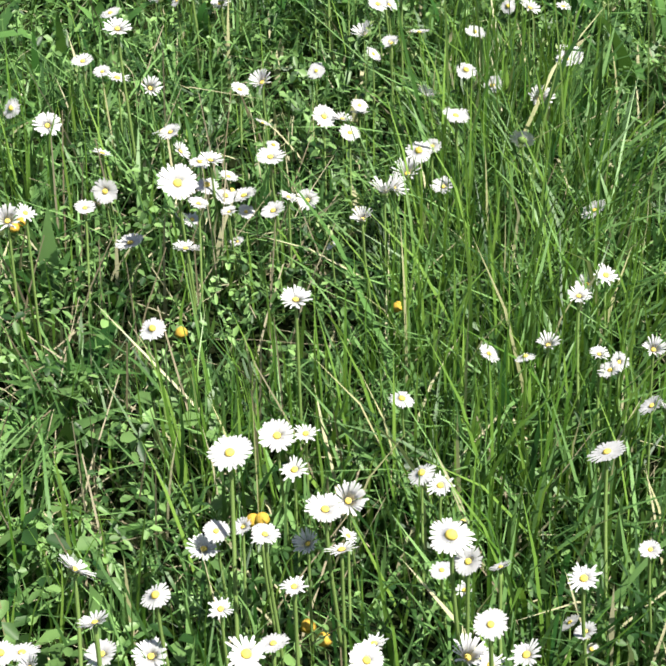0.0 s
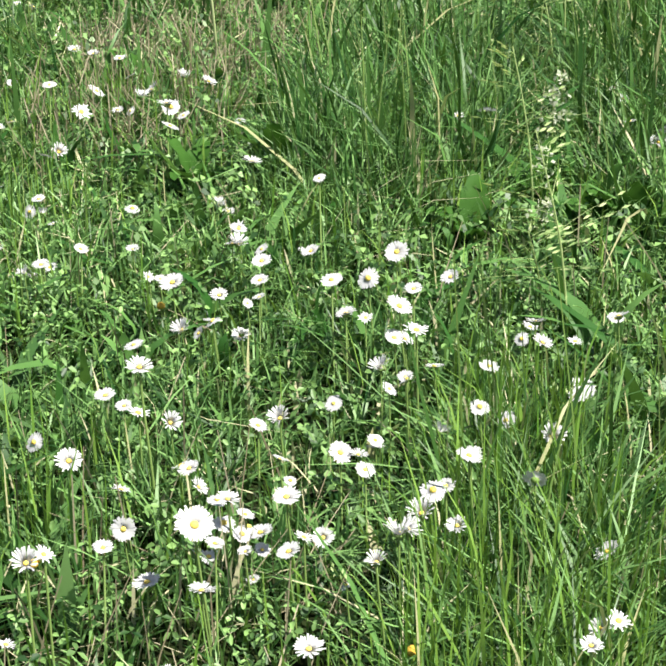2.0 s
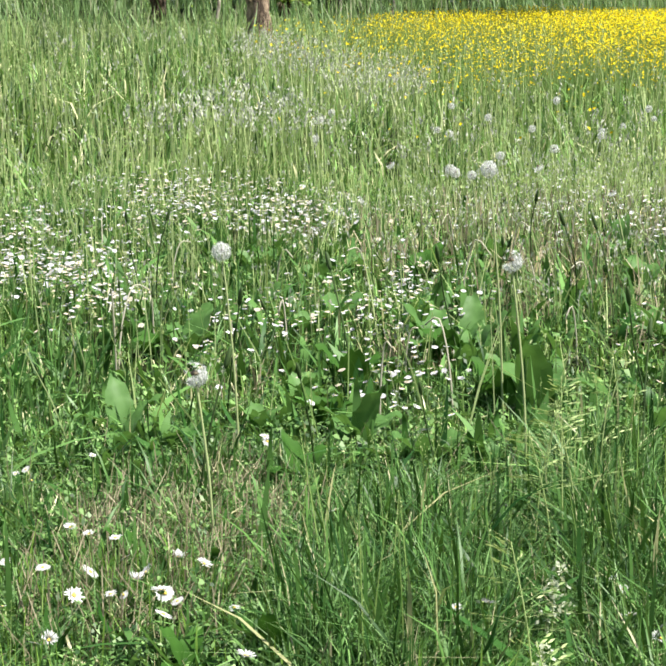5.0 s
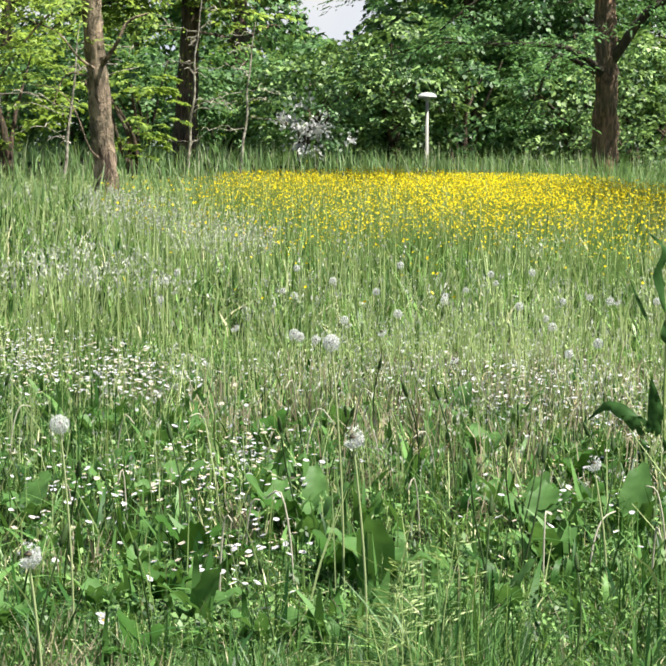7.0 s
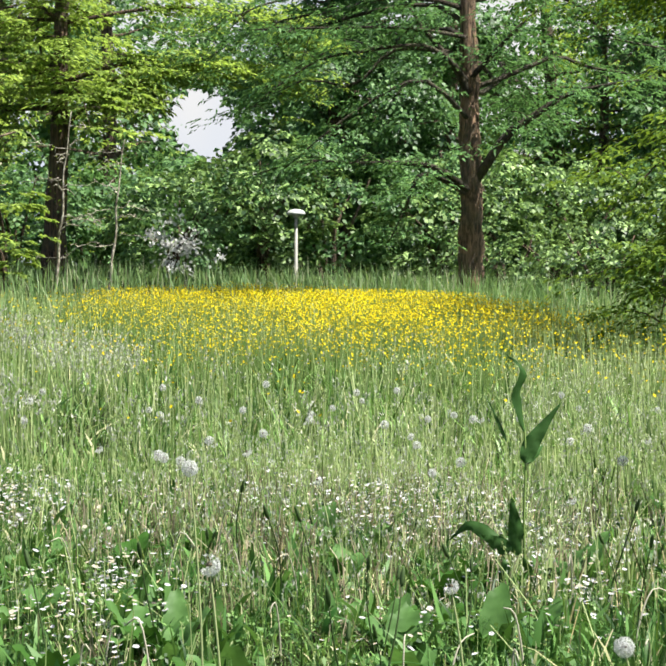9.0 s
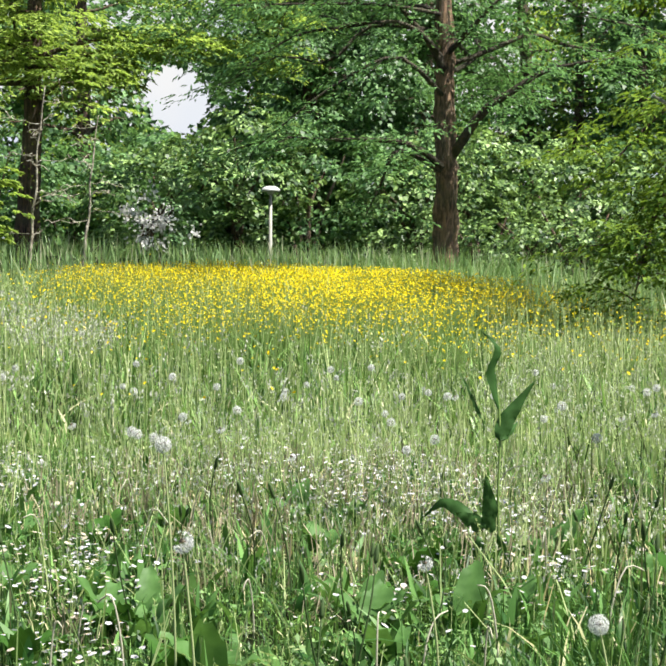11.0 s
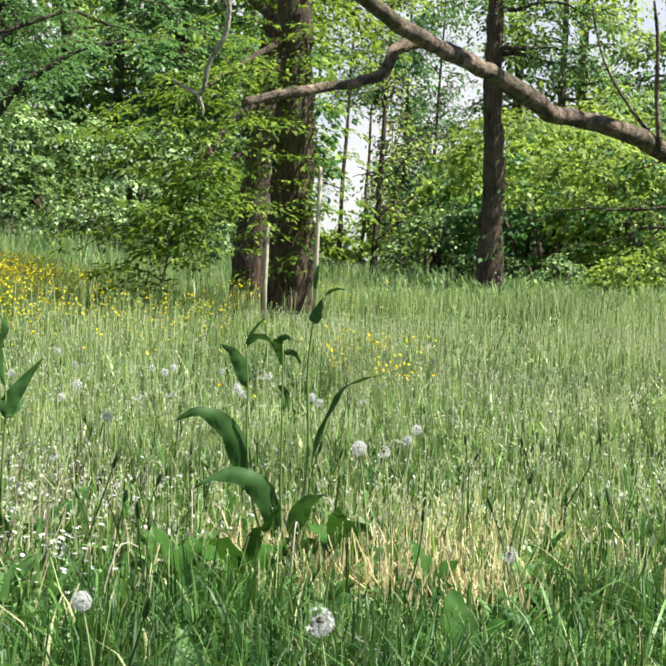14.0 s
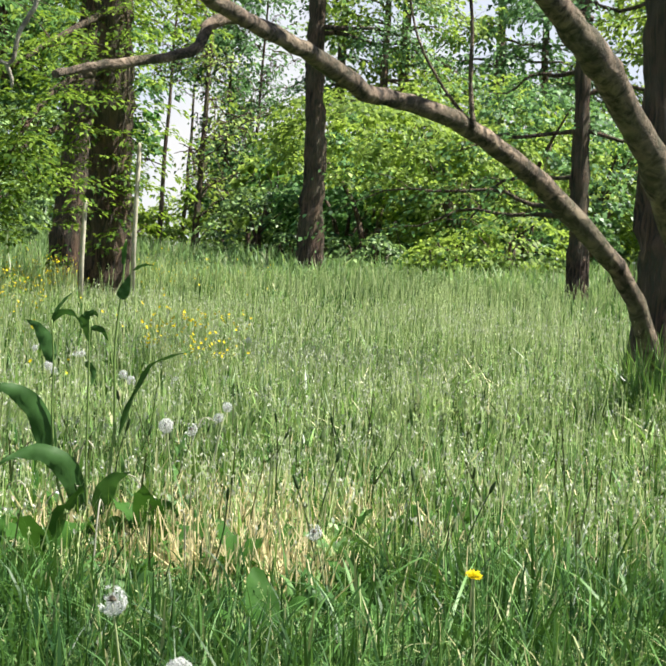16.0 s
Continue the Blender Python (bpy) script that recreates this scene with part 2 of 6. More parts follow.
def wob(x, y, size, seed):
    """Soft unevenness between -1 and 1 over the plan."""
    r = np.random.default_rng(seed)
    out = 0
    for k in range(5):
        a, s, ph = r.uniform(0, 6.28), size * r.uniform(0.55, 1.6), r.uniform(0, 6.28, 2)
        out = out + np.sin((x * np.cos(a) + y * np.sin(a)) * 6.28 / s + ph[0] + 1.3 * np.sin((x * np.sin(a) - y * np.cos(a)) * 4.4 / s + ph[1]))
    return out / 3.2


def ramp(a, b, x):
    f = np.clip((x - a) / (b - a), 0, 1)
    return f * f * (3 - 2 * f)


def ground_z(x, y):
    """The lie of the land: flat in front, a low rise beyond it, lower to the right."""
    x, y = np.asarray(x, float), np.asarray(y, float)
    r, az = np.hypot(x, y), np.degrees(np.arctan2(x, y))
    high = 0.52 - 0.30 * ramp(9, 19, az) + 0.05 * ramp(24, 34, az)
    r0 = np.where(az < -2, 9.0 - 3.5 * ramp(0, 6, -2 - az), 9.0)
    r1 = np.where(az < -2, 24.0 - 7.0 * ramp(0, 6, -2 - az), 24.0)
    front = 1 - ramp(60, 100, np.abs(az))
    back = (0.82 - 0.46 * ramp(-6, 15, az) + 0.19 * ramp(17, 24, az)) * ramp(22, 40, r)
    return (high * ramp(0, 1, (r - r0) / (r1 - r0)) + back) * front + 0.012 * wob(x, y, 2.3, 5) * ramp(0.2, 2.0, r)


# ---- ground ----
def build_ground():
    rad = np.concatenate([np.linspace(0, 3, 31)[1:], np.geomspace(3.15, 40, 70), np.geomspace(44, 1500, 14)])
    ang = np.linspace(0, 2 * np.pi, 181)[:-1]
    R, A = np.meshgrid(rad, ang, indexing="ij")
    X, Y = R * np.sin(A), R * np.cos(A)
    V = np.stack([X, Y, ground_z(X, Y)], -1).reshape(-1, 3)
    V = np.concatenate([V, [[0, 0, 0]]])
    k, n = len(ang), len(rad)
    i, j = np.meshgrid(np.arange(n - 1), np.arange(k), indexing="ij")
    jn = (j + 1) % k
    q = np.stack([i * k + j, (i + 1) * k + j, (i + 1) * k + jn, i * k + jn], -1).reshape(-1, 4)
    jj = np.arange(k)
    t = np.stack([np.full(k, n * k), jj, (jj + 1) % k], -1)
    me = mesh_np("ground", V, q, t, True)
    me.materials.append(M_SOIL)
    tagged(new("ground", me), "uneven meadow soil covered with thatch", "ground", kind="structure")


build_ground()


def build_backdrop():
    """Glowing ring added low over the horizon, all round, to whiten the sky."""
    ang = np.linspace(0, 2 * np.pi, 97)[:-1]
    rows = [(700, -5), (700, 60), (690, 130), (650, 190)]
    V = np.concatenate([np.stack([r * np.sin(ang), r * np.cos(ang), np.full(96, h)], -1) for r, h in rows])
    i, j = np.meshgrid(np.arange(3), np.arange(96), indexing="ij")
    jn = (j + 1) % 96
    q = np.stack([i * 96 + j, i * 96 + jn, (i + 1) * 96 + jn, (i + 1) * 96 + j], -1).reshape(-1, 4)
    me = mesh_np("backdrop", V, q, None, True)
    me.materials.append(M_SKYGLOW)
    tagged(new("backdrop", me), "glowing ring added to whiten the low sky", "sky", kind="structure")


build_backdrop()


# ---- grass ----
def scatter(rng, n, r0, r1, a0, a1):
    """n places, evenly over a ring sector (degrees clockwise from +y)."""
    r = np.sqrt(rng.uniform(r0**2, r1**2, n))
    a = np.radians(rng.uniform(a0, a1, n))
    return r * np.sin(a), r * np.cos(a)


def blades(rng, x, y, h, w, lean=0.25, bend=0.35, segs=3, lift=0.0, face=None):
    """Tapered, bent blades of grass standing at x, y."""
    n = len(x)
    z = ground_z(x, y) + lift
    phi = rng.uniform(0, 6.283, n)
    tilt = lean * rng.normal(size=n)
    arc = bend * np.abs(rng.normal(size=n))
    side = phi + rng.uniform(0.6, 2.5, n) if face is None else face
    s = np.linspace(0, 1, segs + 1)
    out = tilt[:, None] * s + arc[:, None] * s**2.2
    up = s - 0.42 * arc[:, None] * s**2.6
    cx = x[:, None] + h[:, None] * out * np.cos(phi)[:, None]
    cy = y[:, None] + h[:, None] * out * np.sin(phi)[:, None]
    cz = z[:, None] + h[:, None] * up
    wid = 0.5 * w[:, None] * np.array([0.75, 1.0, 0.8, 0.55, 0.4])[: segs][None] if segs <= 5 else None
    dx, dy = np.cos(side)[:, None] * wid, np.sin(side)[:, None] * wid
    low = np.stack([cx[:, :segs] - dx, cy[:, :segs] - dy, cz[:, :segs]], -1)
    top = np.stack([cx[:, :segs] + dx, cy[:, :segs] + dy, cz[:, :segs]], -1)
    V = np.concatenate([np.stack([low, top], 2).reshape(n, 2 * segs, 3), np.stack([cx[:, -1], cy[:, -1], cz[:, -1]], -1)[:, None]], 1)
    m = 2 * segs + 1
    o = (np.arange(n) * m)[:, None, None]
    k = np.arange(segs - 1)[None, :, None]
    q = (o + 2 * k + np.array([0, 1, 3, 2])[None, None]).reshape(-1, 4)
    t = ((np.arange(n) * m)[:, None] + np.array([2 * segs - 2, 2 * segs - 1, 2 * segs])[None])
    return V.reshape(-1, 3), q, t


def sward(name, label, mat, seed, n, ring, height, width, thin=None, lean=0.25, bend=0.35, segs=3):
    rng = np.random.default_rng(seed)
    x, y = scatter(rng, n, *ring)
    keep = np.ones(n, bool) if thin is None else rng.random(n) < thin(x, y)
    x, y = x[keep], y[keep]
    h = height(x, y) * rng.uniform(0.55, 1.2, len(x))
    w = np.clip(rng.normal(width, width * 0.3, len(x)), width * 0.4, width * 2)
    V, q, t = blades(rng, x, y, h, w, lean, bend, segs)
    me = mesh_np(name, V, q, t)
    me.materials.append(mat)
    return tagged(new(name, me), label, "grass", kind="stuff")


def bump(x, y, cx, cy, rx, ry):
    """1 inside an oval patch, fading to 0 at its rim."""
    return np.clip(1.6 * (1 - ((x - cx) / rx) ** 2 - ((y - cy) / ry) ** 2), 0, 1)


def tuft_bright(x, y):
    """Clumps of fine bright grass close by."""
    t = np.maximum(bump(x, y, 0.03, 0.95, 0.12, 0.5), 0.8 * bump(x, y, -0.08, 0.72, 0.14, 0.13))
    return np.maximum(t, 0.6 * np.clip(wob(x, y, 0.5, 11) - 0.35, 0, 1))


def tuft_and_shade(x, y):
    """Clumps of long dark grass farther on; the wide right-hand patch also carries tree shade."""
    edge = 0.35 * wob(x, y, 0.5, 18)
    t = np.maximum(bump(x, y, -0.13, 2.35, 0.22, 0.62), bump(x, y, 0.22, 2.6, 0.16, 0.9))
    return np.maximum(t, np.clip(bump(x, y, 2.6, 3.3, 2.2, 1.5) + edge * bump(x, y, 2.6, 3.4, 2.4, 1.9), 0, 1) * (1 - 0.9 * dry_patch(x, y)) * (1 - 0.85 * bump(x, y, 1.88, 3.95, 0.5, 0.75)))


def dry_patch(x, y):
    """A thin, dry spot in the meadow."""
    t = np.maximum(bump(x, y, 1.86, 4.85, 0.27, 0.45), bump(x, y, 2.08, 4.5, 0.31, 0.5))
    return np.clip(np.maximum(t, 0.25 * bump(x, y, 2.6, 5.2, 0.5, 0.7)) * (0.85 + 0.6 * wob(x, y, 0.4, 21)), 0, 1)


def tuft(x, y):
    """Where the sward close by stands in tall clumps."""
    return np.maximum(tuft_bright(x, y), tuft_and_shade(x, y))


def yellow_edge(x, y):
    """How far out the buttercups reach, by bearing."""
    return np.interp(np.degrees(np.arctan2(x, y)), [-7, -5, -3, 1, 3.7, 6.4, 9, 11.7, 13.8, 16, 18, 24], [15, 17.5, 25, 27, 26, 24, 20.5, 18.6, 17.6, 18, 23, 24])


WEDGE = (-19.0, 41.0)
NEAR = (-36.0, 44.0)


def height_mid(x, y):
    r = np.hypot(x, y)
    return 0.05 + 0.045 * ramp(4.5, 8.0, r) + 0.10 * tuft(x, y) + 0.02 * wob(x, y, 0.9, 32)


def clumps(x, y):
    """Grass in small clumps with dark gaps between."""
    return np.clip(0.58 + 0.7 * wob(x, y, 0.13, 91) + 0.25 * wob(x, y, 0.45, 92) + 0.4 * tuft(x, y), 0.22, 1)


def right_side(x, y):
    """One to the right of the old tree, where the grass stays lower."""
    return ramp(17, 22, np.degrees(np.arctan2(x, y)))


def thin_spots(x, y):
    """Small worn places in the meadow where dry thatch shows between the daisies."""
    t = 0 * x
    for cx, cy, rx, ry in ((-0.29, 6.2, 0.16, 0.4), (-0.18, 4.35, 0.17, 0.3), (0.62, 4.75, 0.16, 0.3), (0.42, 4.6, 0.12, 0.25), (1.0, 4.9, 0.13, 0.28), (1.0, 8.3, 0.3, 0.8), (1.5, 6.8, 0.25, 0.5), (-0.62, 3.95, 0.12, 0.22), (0.1, 5.0, 0.14, 0.4), (-0.75, 6.9, 0.2, 0.5)):
        t = np.maximum(t, bump(x, y, cx, cy, rx, ry))
    return np.clip(t * (0.75 + 0.9 * wob(x, y, 0.22, 131)), 0, 1)


def meadow_clumps(x, y):
    return np.clip(0.5 + 1.1 * wob(x, y, 0.3, 93) + 0.3 * wob(x, y, 1.4, 94), 0.07, 1)


sward("lawn_grass", "short fresh green grass between the daisies", M_GRASS, 1, 132000, (0.28, 3.4, *NEAR),
      lambda x, y: 0.048 + 0.03 * np.clip(wob(x, y, 0.35, 12), -0.5, 1) + 0.07 * tuft(x, y), 0.0027, clumps, 0.55, 0.6)
sward("lush_grass", "dark lush tufts of long-bladed grass", M_BLUE, 2, 34000, (0.3, 4.9, *NEAR),
      lambda x, y: 0.06 + 0.14 * tuft(x, y), 0.0046, lambda x, y: 0.10 + 0.7 * tuft_and_shade(x, y), 0.35, 0.6)
sward("fine_grass", "fine upright bright grass blades", M_FINE, 8, 26000, (0.35, 2.6, *NEAR),
      lambda x, y: 0.09 + 0.06 * tuft_bright(x, y), 0.0021, lambda x, y: 0.10 + 0.9 * tuft_bright(x, y), 0.16, 0.25)
sward("undergrowth", "short grass covering the soil", M_GRASS, 20, 34000, (1.1, 4.2, -32, 12), lambda x, y: 0.032 + 0 * x, 0.006, None, 0.7, 0.7, 2)
sward("broad_blades", "broad dark green upright leaves in the meadow", M_BLUE, 9, 4200, (2.0, 8.0, *WEDGE),
      lambda x, y: 0.15 + 0.05 * wob(x, y, 1.0, 14), 0.011, lambda x, y: np.clip(0.25 + wob(x, y, 0.8, 15), 0.08, 1), 0.25, 0.35, 5)
sward("low_herbs", "broad low leaves of plantain and dandelion in the grass", M_HERB, 15, 3600, (1.3, 3.4, -30, 44),
      lambda x, y: 0.085 + 0.03 * wob(x, y, 0.5, 99), 0.017, lambda x, y: np.clip(0.4 + 0.9 * wob(x, y, 0.3, 100), 0.05, 1) * (1 - 0.7 * tuft_and_shade(x, y)), 0.6, 0.9, 5)
sward("low_herbs", "broad low leaves of plantain and dandelion farther out", M_HERB, 16, 8500, (3.2, 7.5, *WEDGE),
      lambda x, y: 0.13 + 0.04 * wob(x, y, 0.6, 99), 0.022, lambda x, y: np.clip(0.3 + 0.9 * wob(x, y, 0.5, 101), 0.04, 1) * (1 - 0.8 * dry_patch(x, y)) * (1 - 0.7 * tuft_and_shade(x, y)), 0.5, 0.8, 4)
sward("lush_grass", "dark green clumps of meadow grass", M_BLUE, 10, 34000, (2.6, 8.0, *WEDGE),
      lambda x, y: 0.12 + 0.05 * wob(x, y, 0.6, 17), 0.0044, lambda x, y: np.clip(0.1 + 1.2 * wob(x, y, 0.8, 16), 0.04, 1) * (1 - 0.8 * thin_spots(x, y)), 0.25, 0.4)
sward("lush_grass", "long broad blades of dark lush grass", M_BLUE, 12, 6500, (2.1, 4.8, 9.0, 42.0),
      lambda x, y: 0.13 + 0.12 * tuft_and_shade(x, y), 0.0075, lambda x, y: 0.12 + 0.85 * tuft_and_shade(x, y), 0.3, 0.6, 4)
sward("meadow_grass", "low green meadow grass with fading tips", M_MEADOW, 3, 165000, (2.8, 9.5, *WEDGE), height_mid, 0.0044, lambda x, y: meadow_clumps(x, y) * (1 - 0.85 * dry_patch(x, y)) * (1 - 0.7 * thin_spots(x, y)) * (1 - 0.8 * tuft_and_shade(x, y)), 0.45, 0.85, 2)
sward("meadow_grass", "tall pale green meadow grass farther out", M_MEADOW, 4, 92000, (7.5, 28.0, *WEDGE),
      lambda x, y: 0.11 + 0.19 * ramp(7, 12, np.hypot(x, y) + 0.12 * np.clip(np.degrees(np.arctan2(x, y)) - 14, 0, 20)) + 0.06 * wob(x, y, 2.0, 41) - 0.13 * right_side(x, y) * ramp(12, 17, np.hypot(x, y)), 0.013, lambda x, y: np.clip(0.6 + 0.7 * wob(x, y, 0.6, 97) + 0.3 * wob(x, y, 2.5, 98), 0.15, 1), 0.4, 0.7, 2)
sward("distant_grass", "distant tall grass at the edge of the trees", M_BLUEPALE, 6, 34000, (16.0, 60.0, *WEDGE),
      lambda x, y: (0.58 + 0.12 * wob(x, y, 4.0, 43)) * (1 - 0.45 * right_side(x, y)), 0.018, lambda x, y: ramp(0.2, 2.0, np.hypot(x, y) - yellow_edge(x, y)), 0.2, 0.3, 2)
sward("distant_grass", "pale sunlit tall grass along the foot of the bushes", M_BLUEPALE, 17, 6000, (27.0, 33.5, 17.0, 34.0),
      lambda x, y: 0.36 + 0.10 * wob(x, y, 2.0, 44), 0.026, None, 0.35, 0.6, 3)
sward("lawn_grass", "grass on the open lawn", M_GRASS, 11, 90000, (0.15, 7.0, 40.5, 341.5),
      lambda x, y: 0.10 + 0.03 * wob(x, y, 0.8, 42), 0.013, None, 0.6, 0.9, 2)
sward("undergrowth", "short grass covering the soil of the lawn", M_BLUE, 21, 30000, (0.0, 7.0, 40.5, 341.5), lambda x, y: 0.05 + 0 * x, 0.02, None, 0.8, 0.9, 2)
sward("meadow_grass", "meadow grass on all sides of the clearing", M_MEADOW, 7, 34000, (6.0, 34.0, 41.0, 341.0),
      lambda x, y: 0.30 + 0.08 * wob(x, y, 3.0, 41), 0.06, None, 0.5, 0.8, 2)


def stalks(name, label, mat, head_mat, seed, n, ring, height, width, lean, heads, head_size, thin=None):
    """Thin bare stalks, leaning, with a loose head of small grains on top."""
    rng = np.random.default_rng(seed)
    x, y = scatter(rng, n, *ring)
    if thin is not None:
        keep = rng.random(n) < thin(x, y)
        x, y = x[keep], y[keep]
    n = len(x)
    h = height(x, y) * rng.uniform(0.7, 1.15, n)
    w = width * rng.uniform(0.7, 1.3, n)
    z = ground_z(x, y)
    phi, tl = rng.uniform(0, 6.283, n), np.abs(rng.normal(size=n)) * lean
    tip = np.stack([x + np.cos(phi) * tl * h, y + np.sin(phi) * tl * h, z + h * np.sqrt(np.clip(1 - 0.5 * tl**2, 0.1, 1))], -1)
    foot = np.stack([x, y, z], -1)
    mid = (foot + tip) / 2 + np.stack([-np.cos(phi), -np.sin(phi), 0 * phi], -1) * (0.08 * h * tl)[:, None]
    side = rng.uniform(-0.6, 0.6, n)
    s = np.stack([np.cos(side), np.sin(side), 0 * side], -1) * (w / 2)[:, None]
    V = np.stack([foot - s, foot + s, mid - s * 0.9, mid + s * 0.9, tip - s * 0.5, tip + s * 0.5], 1).reshape(-1, 3)
    o = (6 * np.arange(n))[:, None, None]
    q = (o + np.array([[0, 1, 3, 2], [2, 3, 5, 4]])[None]).reshape(-1, 4)
    me = mesh_np(name, V, q)
    me.materials.append(mat)
    root = tagged(new(name, me), label, "grass", kind="stuff")
    if heads:
        k = np.repeat(np.arange(n), heads)
        f = rng.uniform(0, 1, len(k))
        hl = 0.16 * h[k]
        c = tip[k] - (tip[k] - mid[k]) * (f * 0.30)[:, None]
        out = rng.normal(size=(len(k), 3)) * (0.12 * hl * (0.3 + f))[:, None] * np.array([1, 1, 0.4])
        c = c + out
        L = head_size * rng.uniform(0.6, 1.3, len(k))
        d = rng.normal(size=(len(k), 3)) * 0.45 + np.array([0, 0, 1.0])
        d /= np.linalg.norm(d, axis=1)[:, None]
        a = rng.uniform(-0.9, 0.9, len(k))
        sd = np.stack([np.cos(a), np.sin(a), 0 * a], -1) * (L * 0.22)[:, None]
        V = np.stack([c, c + d * (L * 0.5)[:, None] + sd, c + d * L[:, None], c + d * (L * 0.5)[:, None] - sd], 1).reshape(-1, 3)
        hm = mesh_np("grains", V, np.arange(len(V)).reshape(-1, 4))
        hm.materials.append(head_mat)
        tagged(part("seed_head", hm, root), kind="stuff")
    return root


stalks("grass_stalks", "thin pale flowering grass stalks over the meadow", M_SEED, M_SEED, 70, 2600, (3.4, 9.0, *WEDGE), lambda x, y: 0.16 + 0.16 * ramp(4, 8, np.hypot(x, y)), 0.0028, 0.28, 7, 0.009,
       lambda x, y: 0.35 + 0.65 * ramp(0.1, 0.6, wob(x, y, 1.6, 71)))
stalks("grass_stalks", "pale flowering grass stalks farther out", M_SEED, M_SEED, 72, 26000, (7.5, 27.0, *WEDGE), lambda x, y: 0.22 + 0.18 * ramp(8, 13, np.hypot(x, y)) + 0.08 * wob(x, y, 3.0, 73), 0.0075, 0.16, 4, 0.02,
       lambda x, y: 0.25 + 0.75 * ramp(-0.1, 0.6, wob(x, y, 3.4, 75)))
stalks("grass_stalks", "green flowering grass stalks in the tufts", M_STALK, M_SEED, 74, 900, (0.9, 3.6, *WEDGE), lambda x, y: 0.13 + 0.1 * tuft(x, y), 0.0016, 0.2, 10, 0.004, lambda x, y: 0.15 + 0.85 * tuft(x, y))
stalks("straw", "dead grass stalks lying in the grass", M_DEAD, None, 76, 8500, (0.35, 3.4, *NEAR), lambda x, y: 0.10 + 0 * x, 0.0015, 1.5, 0, 0,
       lambda x, y: np.clip(0.15 + bump(x, y, -0.22, 0.8, 0.2, 0.35) + 0.8 * bump(x, y, -0.53, 2.65, 0.22, 0.5), 0, 1))
stalks("straw", "grey-brown dead stalks in a bald spot among the daisies", M_DEAD, None, 75, 1900, (2.0, 3.5, -19, -5), lambda x, y: 0.085 + 0 * x, 0.0022, 0.7, 0, 0, lambda x, y: bump(x, y, -0.53, 2.65, 0.26, 0.6))
stalks("pale_heads", "drift of whitish seed heads in the tall grass", M_SEED, M_SEEDGREY, 79, 9000, (8.0, 17.0, -14, 8), lambda x, y: 0.36 + 0 * x, 0.005, 0.15, 5, 0.022,
       lambda x, y: np.clip(bump(x, y, -1.2, 14.0, 0.9, 2.2) + 0.7 * bump(x, y, -1.3, 9.2, 0.6, 1.0) + 0.05, 0, 1))
stalks("pale_heads", "whitish seed heads scattered over the right meadow", M_SEED, M_SEEDWHITE, 83, 17000, (5.0, 18.0, 10, 41), lambda x, y: 0.16 + 0.14 * ramp(6, 11, np.hypot(x, y)), 0.006, 0.2, 4, 0.016,
       lambda x, y: 0.3 + 0.7 * ramp(-0.1, 0.6, wob(x, y, 2.5, 85)))
stalks("straw", "pale dry thatch lying flat in a thin spot", M_LITTER, None, 77, 26000, (3.8, 7.4, 14.0, 36.0), lambda x, y: 0.10 + 0 * x, 0.006, 1.5, 0, 0, dry_patch)
stalks("straw", "dry beige stalks standing in the thin spot", M_LITTER, None, 78, 15000, (3.8, 7.4, 12.0, 38.0), lambda x, y: 0.155 + 0 * x, 0.0048, 0.45, 0, 0,
       lambda x, y: np.clip(dry_patch(x, y) * np.clip(0.55 + 1.2 * wob(x, y, 0.3, 19), 0, 1) + 0.02, 0, 1))
sward("thin_grass", "upright yellow-green grass over the thin spot", M_FINE, 18, 3600, (4.0, 7.6, 12.0, 38.0), lambda x, y: 0.19 + 0.04 * wob(x, y, 0.5, 22), 0.005,
      lambda x, y: np.clip(0.10 + 0.35 * bump(x, y, 2.4, 5.3, 1.2, 1.5), 0, 1), 0.16, 0.25)
stalks("dark_stalks", "dark upright sorrel stalks over the dry patch", M_DARKSTALK, M_DARKSTALK, 86, 150, (4.2, 8.5, 12, 38), lambda x, y: 0.28 + 0 * x, 0.006, 0.3, 5, 0.014)
stalks("pale_heads", "pale beige seed heads over the thin mid meadow", M_SEED, M_SEEDGREY, 87, 17000, (4.6, 12.0, *WEDGE), lambda x, y: 0.15 + 0.12 * ramp(5, 10, np.hypot(x, y)), 0.003, 0.25, 3, 0.013,
       lambda x, y: np.clip(0.22 + 0.5 * wob(x, y, 0.8, 88) + 0.8 * bump(x, y, 0.5, 7.3, 0.9, 2.2), 0.03, 1))
stalks("straw", "dry beige stalks in the thin mid meadow", M_DEAD, None, 89, 9000, (4.6, 9.5, -8, 18), lambda x, y: 0.15 + 0 * x, 0.0045, 0.5, 0, 0,
       lambda x, y: np.clip(bump(x, y, 0.6, 6.8, 1.3, 2.0) * np.clip(0.4 + 0.9 * wob(x, y, 0.4, 95), 0, 1), 0, 1))
stalks("straw", "pale thatch showing in the thin mid meadow", M_LITTER, None, 90, 9000, (4.6, 9.0, -8, 18), lambda x, y: 0.10 + 0 * x, 0.006, 1.3, 0, 0,
       lambda x, y: np.clip(bump(x, y, 0.6, 6.4, 1.2, 1.6) * np.clip(wob(x, y, 0.5, 102) - 0.1, 0, 1), 0, 1))
stalks("straw", "bleached stalks and thatch in small worn spots", M_DEAD, None, 91, 26000, (3.3, 9.4, -10, 18), lambda x, y: 0.085 + 0 * x, 0.0034, 1.2, 0, 0, thin_spots)
stalks("pale_heads", "small withered flower heads over the worn spots", M_STALK, M_SEEDGREY, 92, 7000, (3.3, 9.4, -10, 18), lambda x, y: 0.10 + 0 * x, 0.002, 0.4, 4, 0.0105, lambda x, y: 0.7 * thin_spots(x, y))
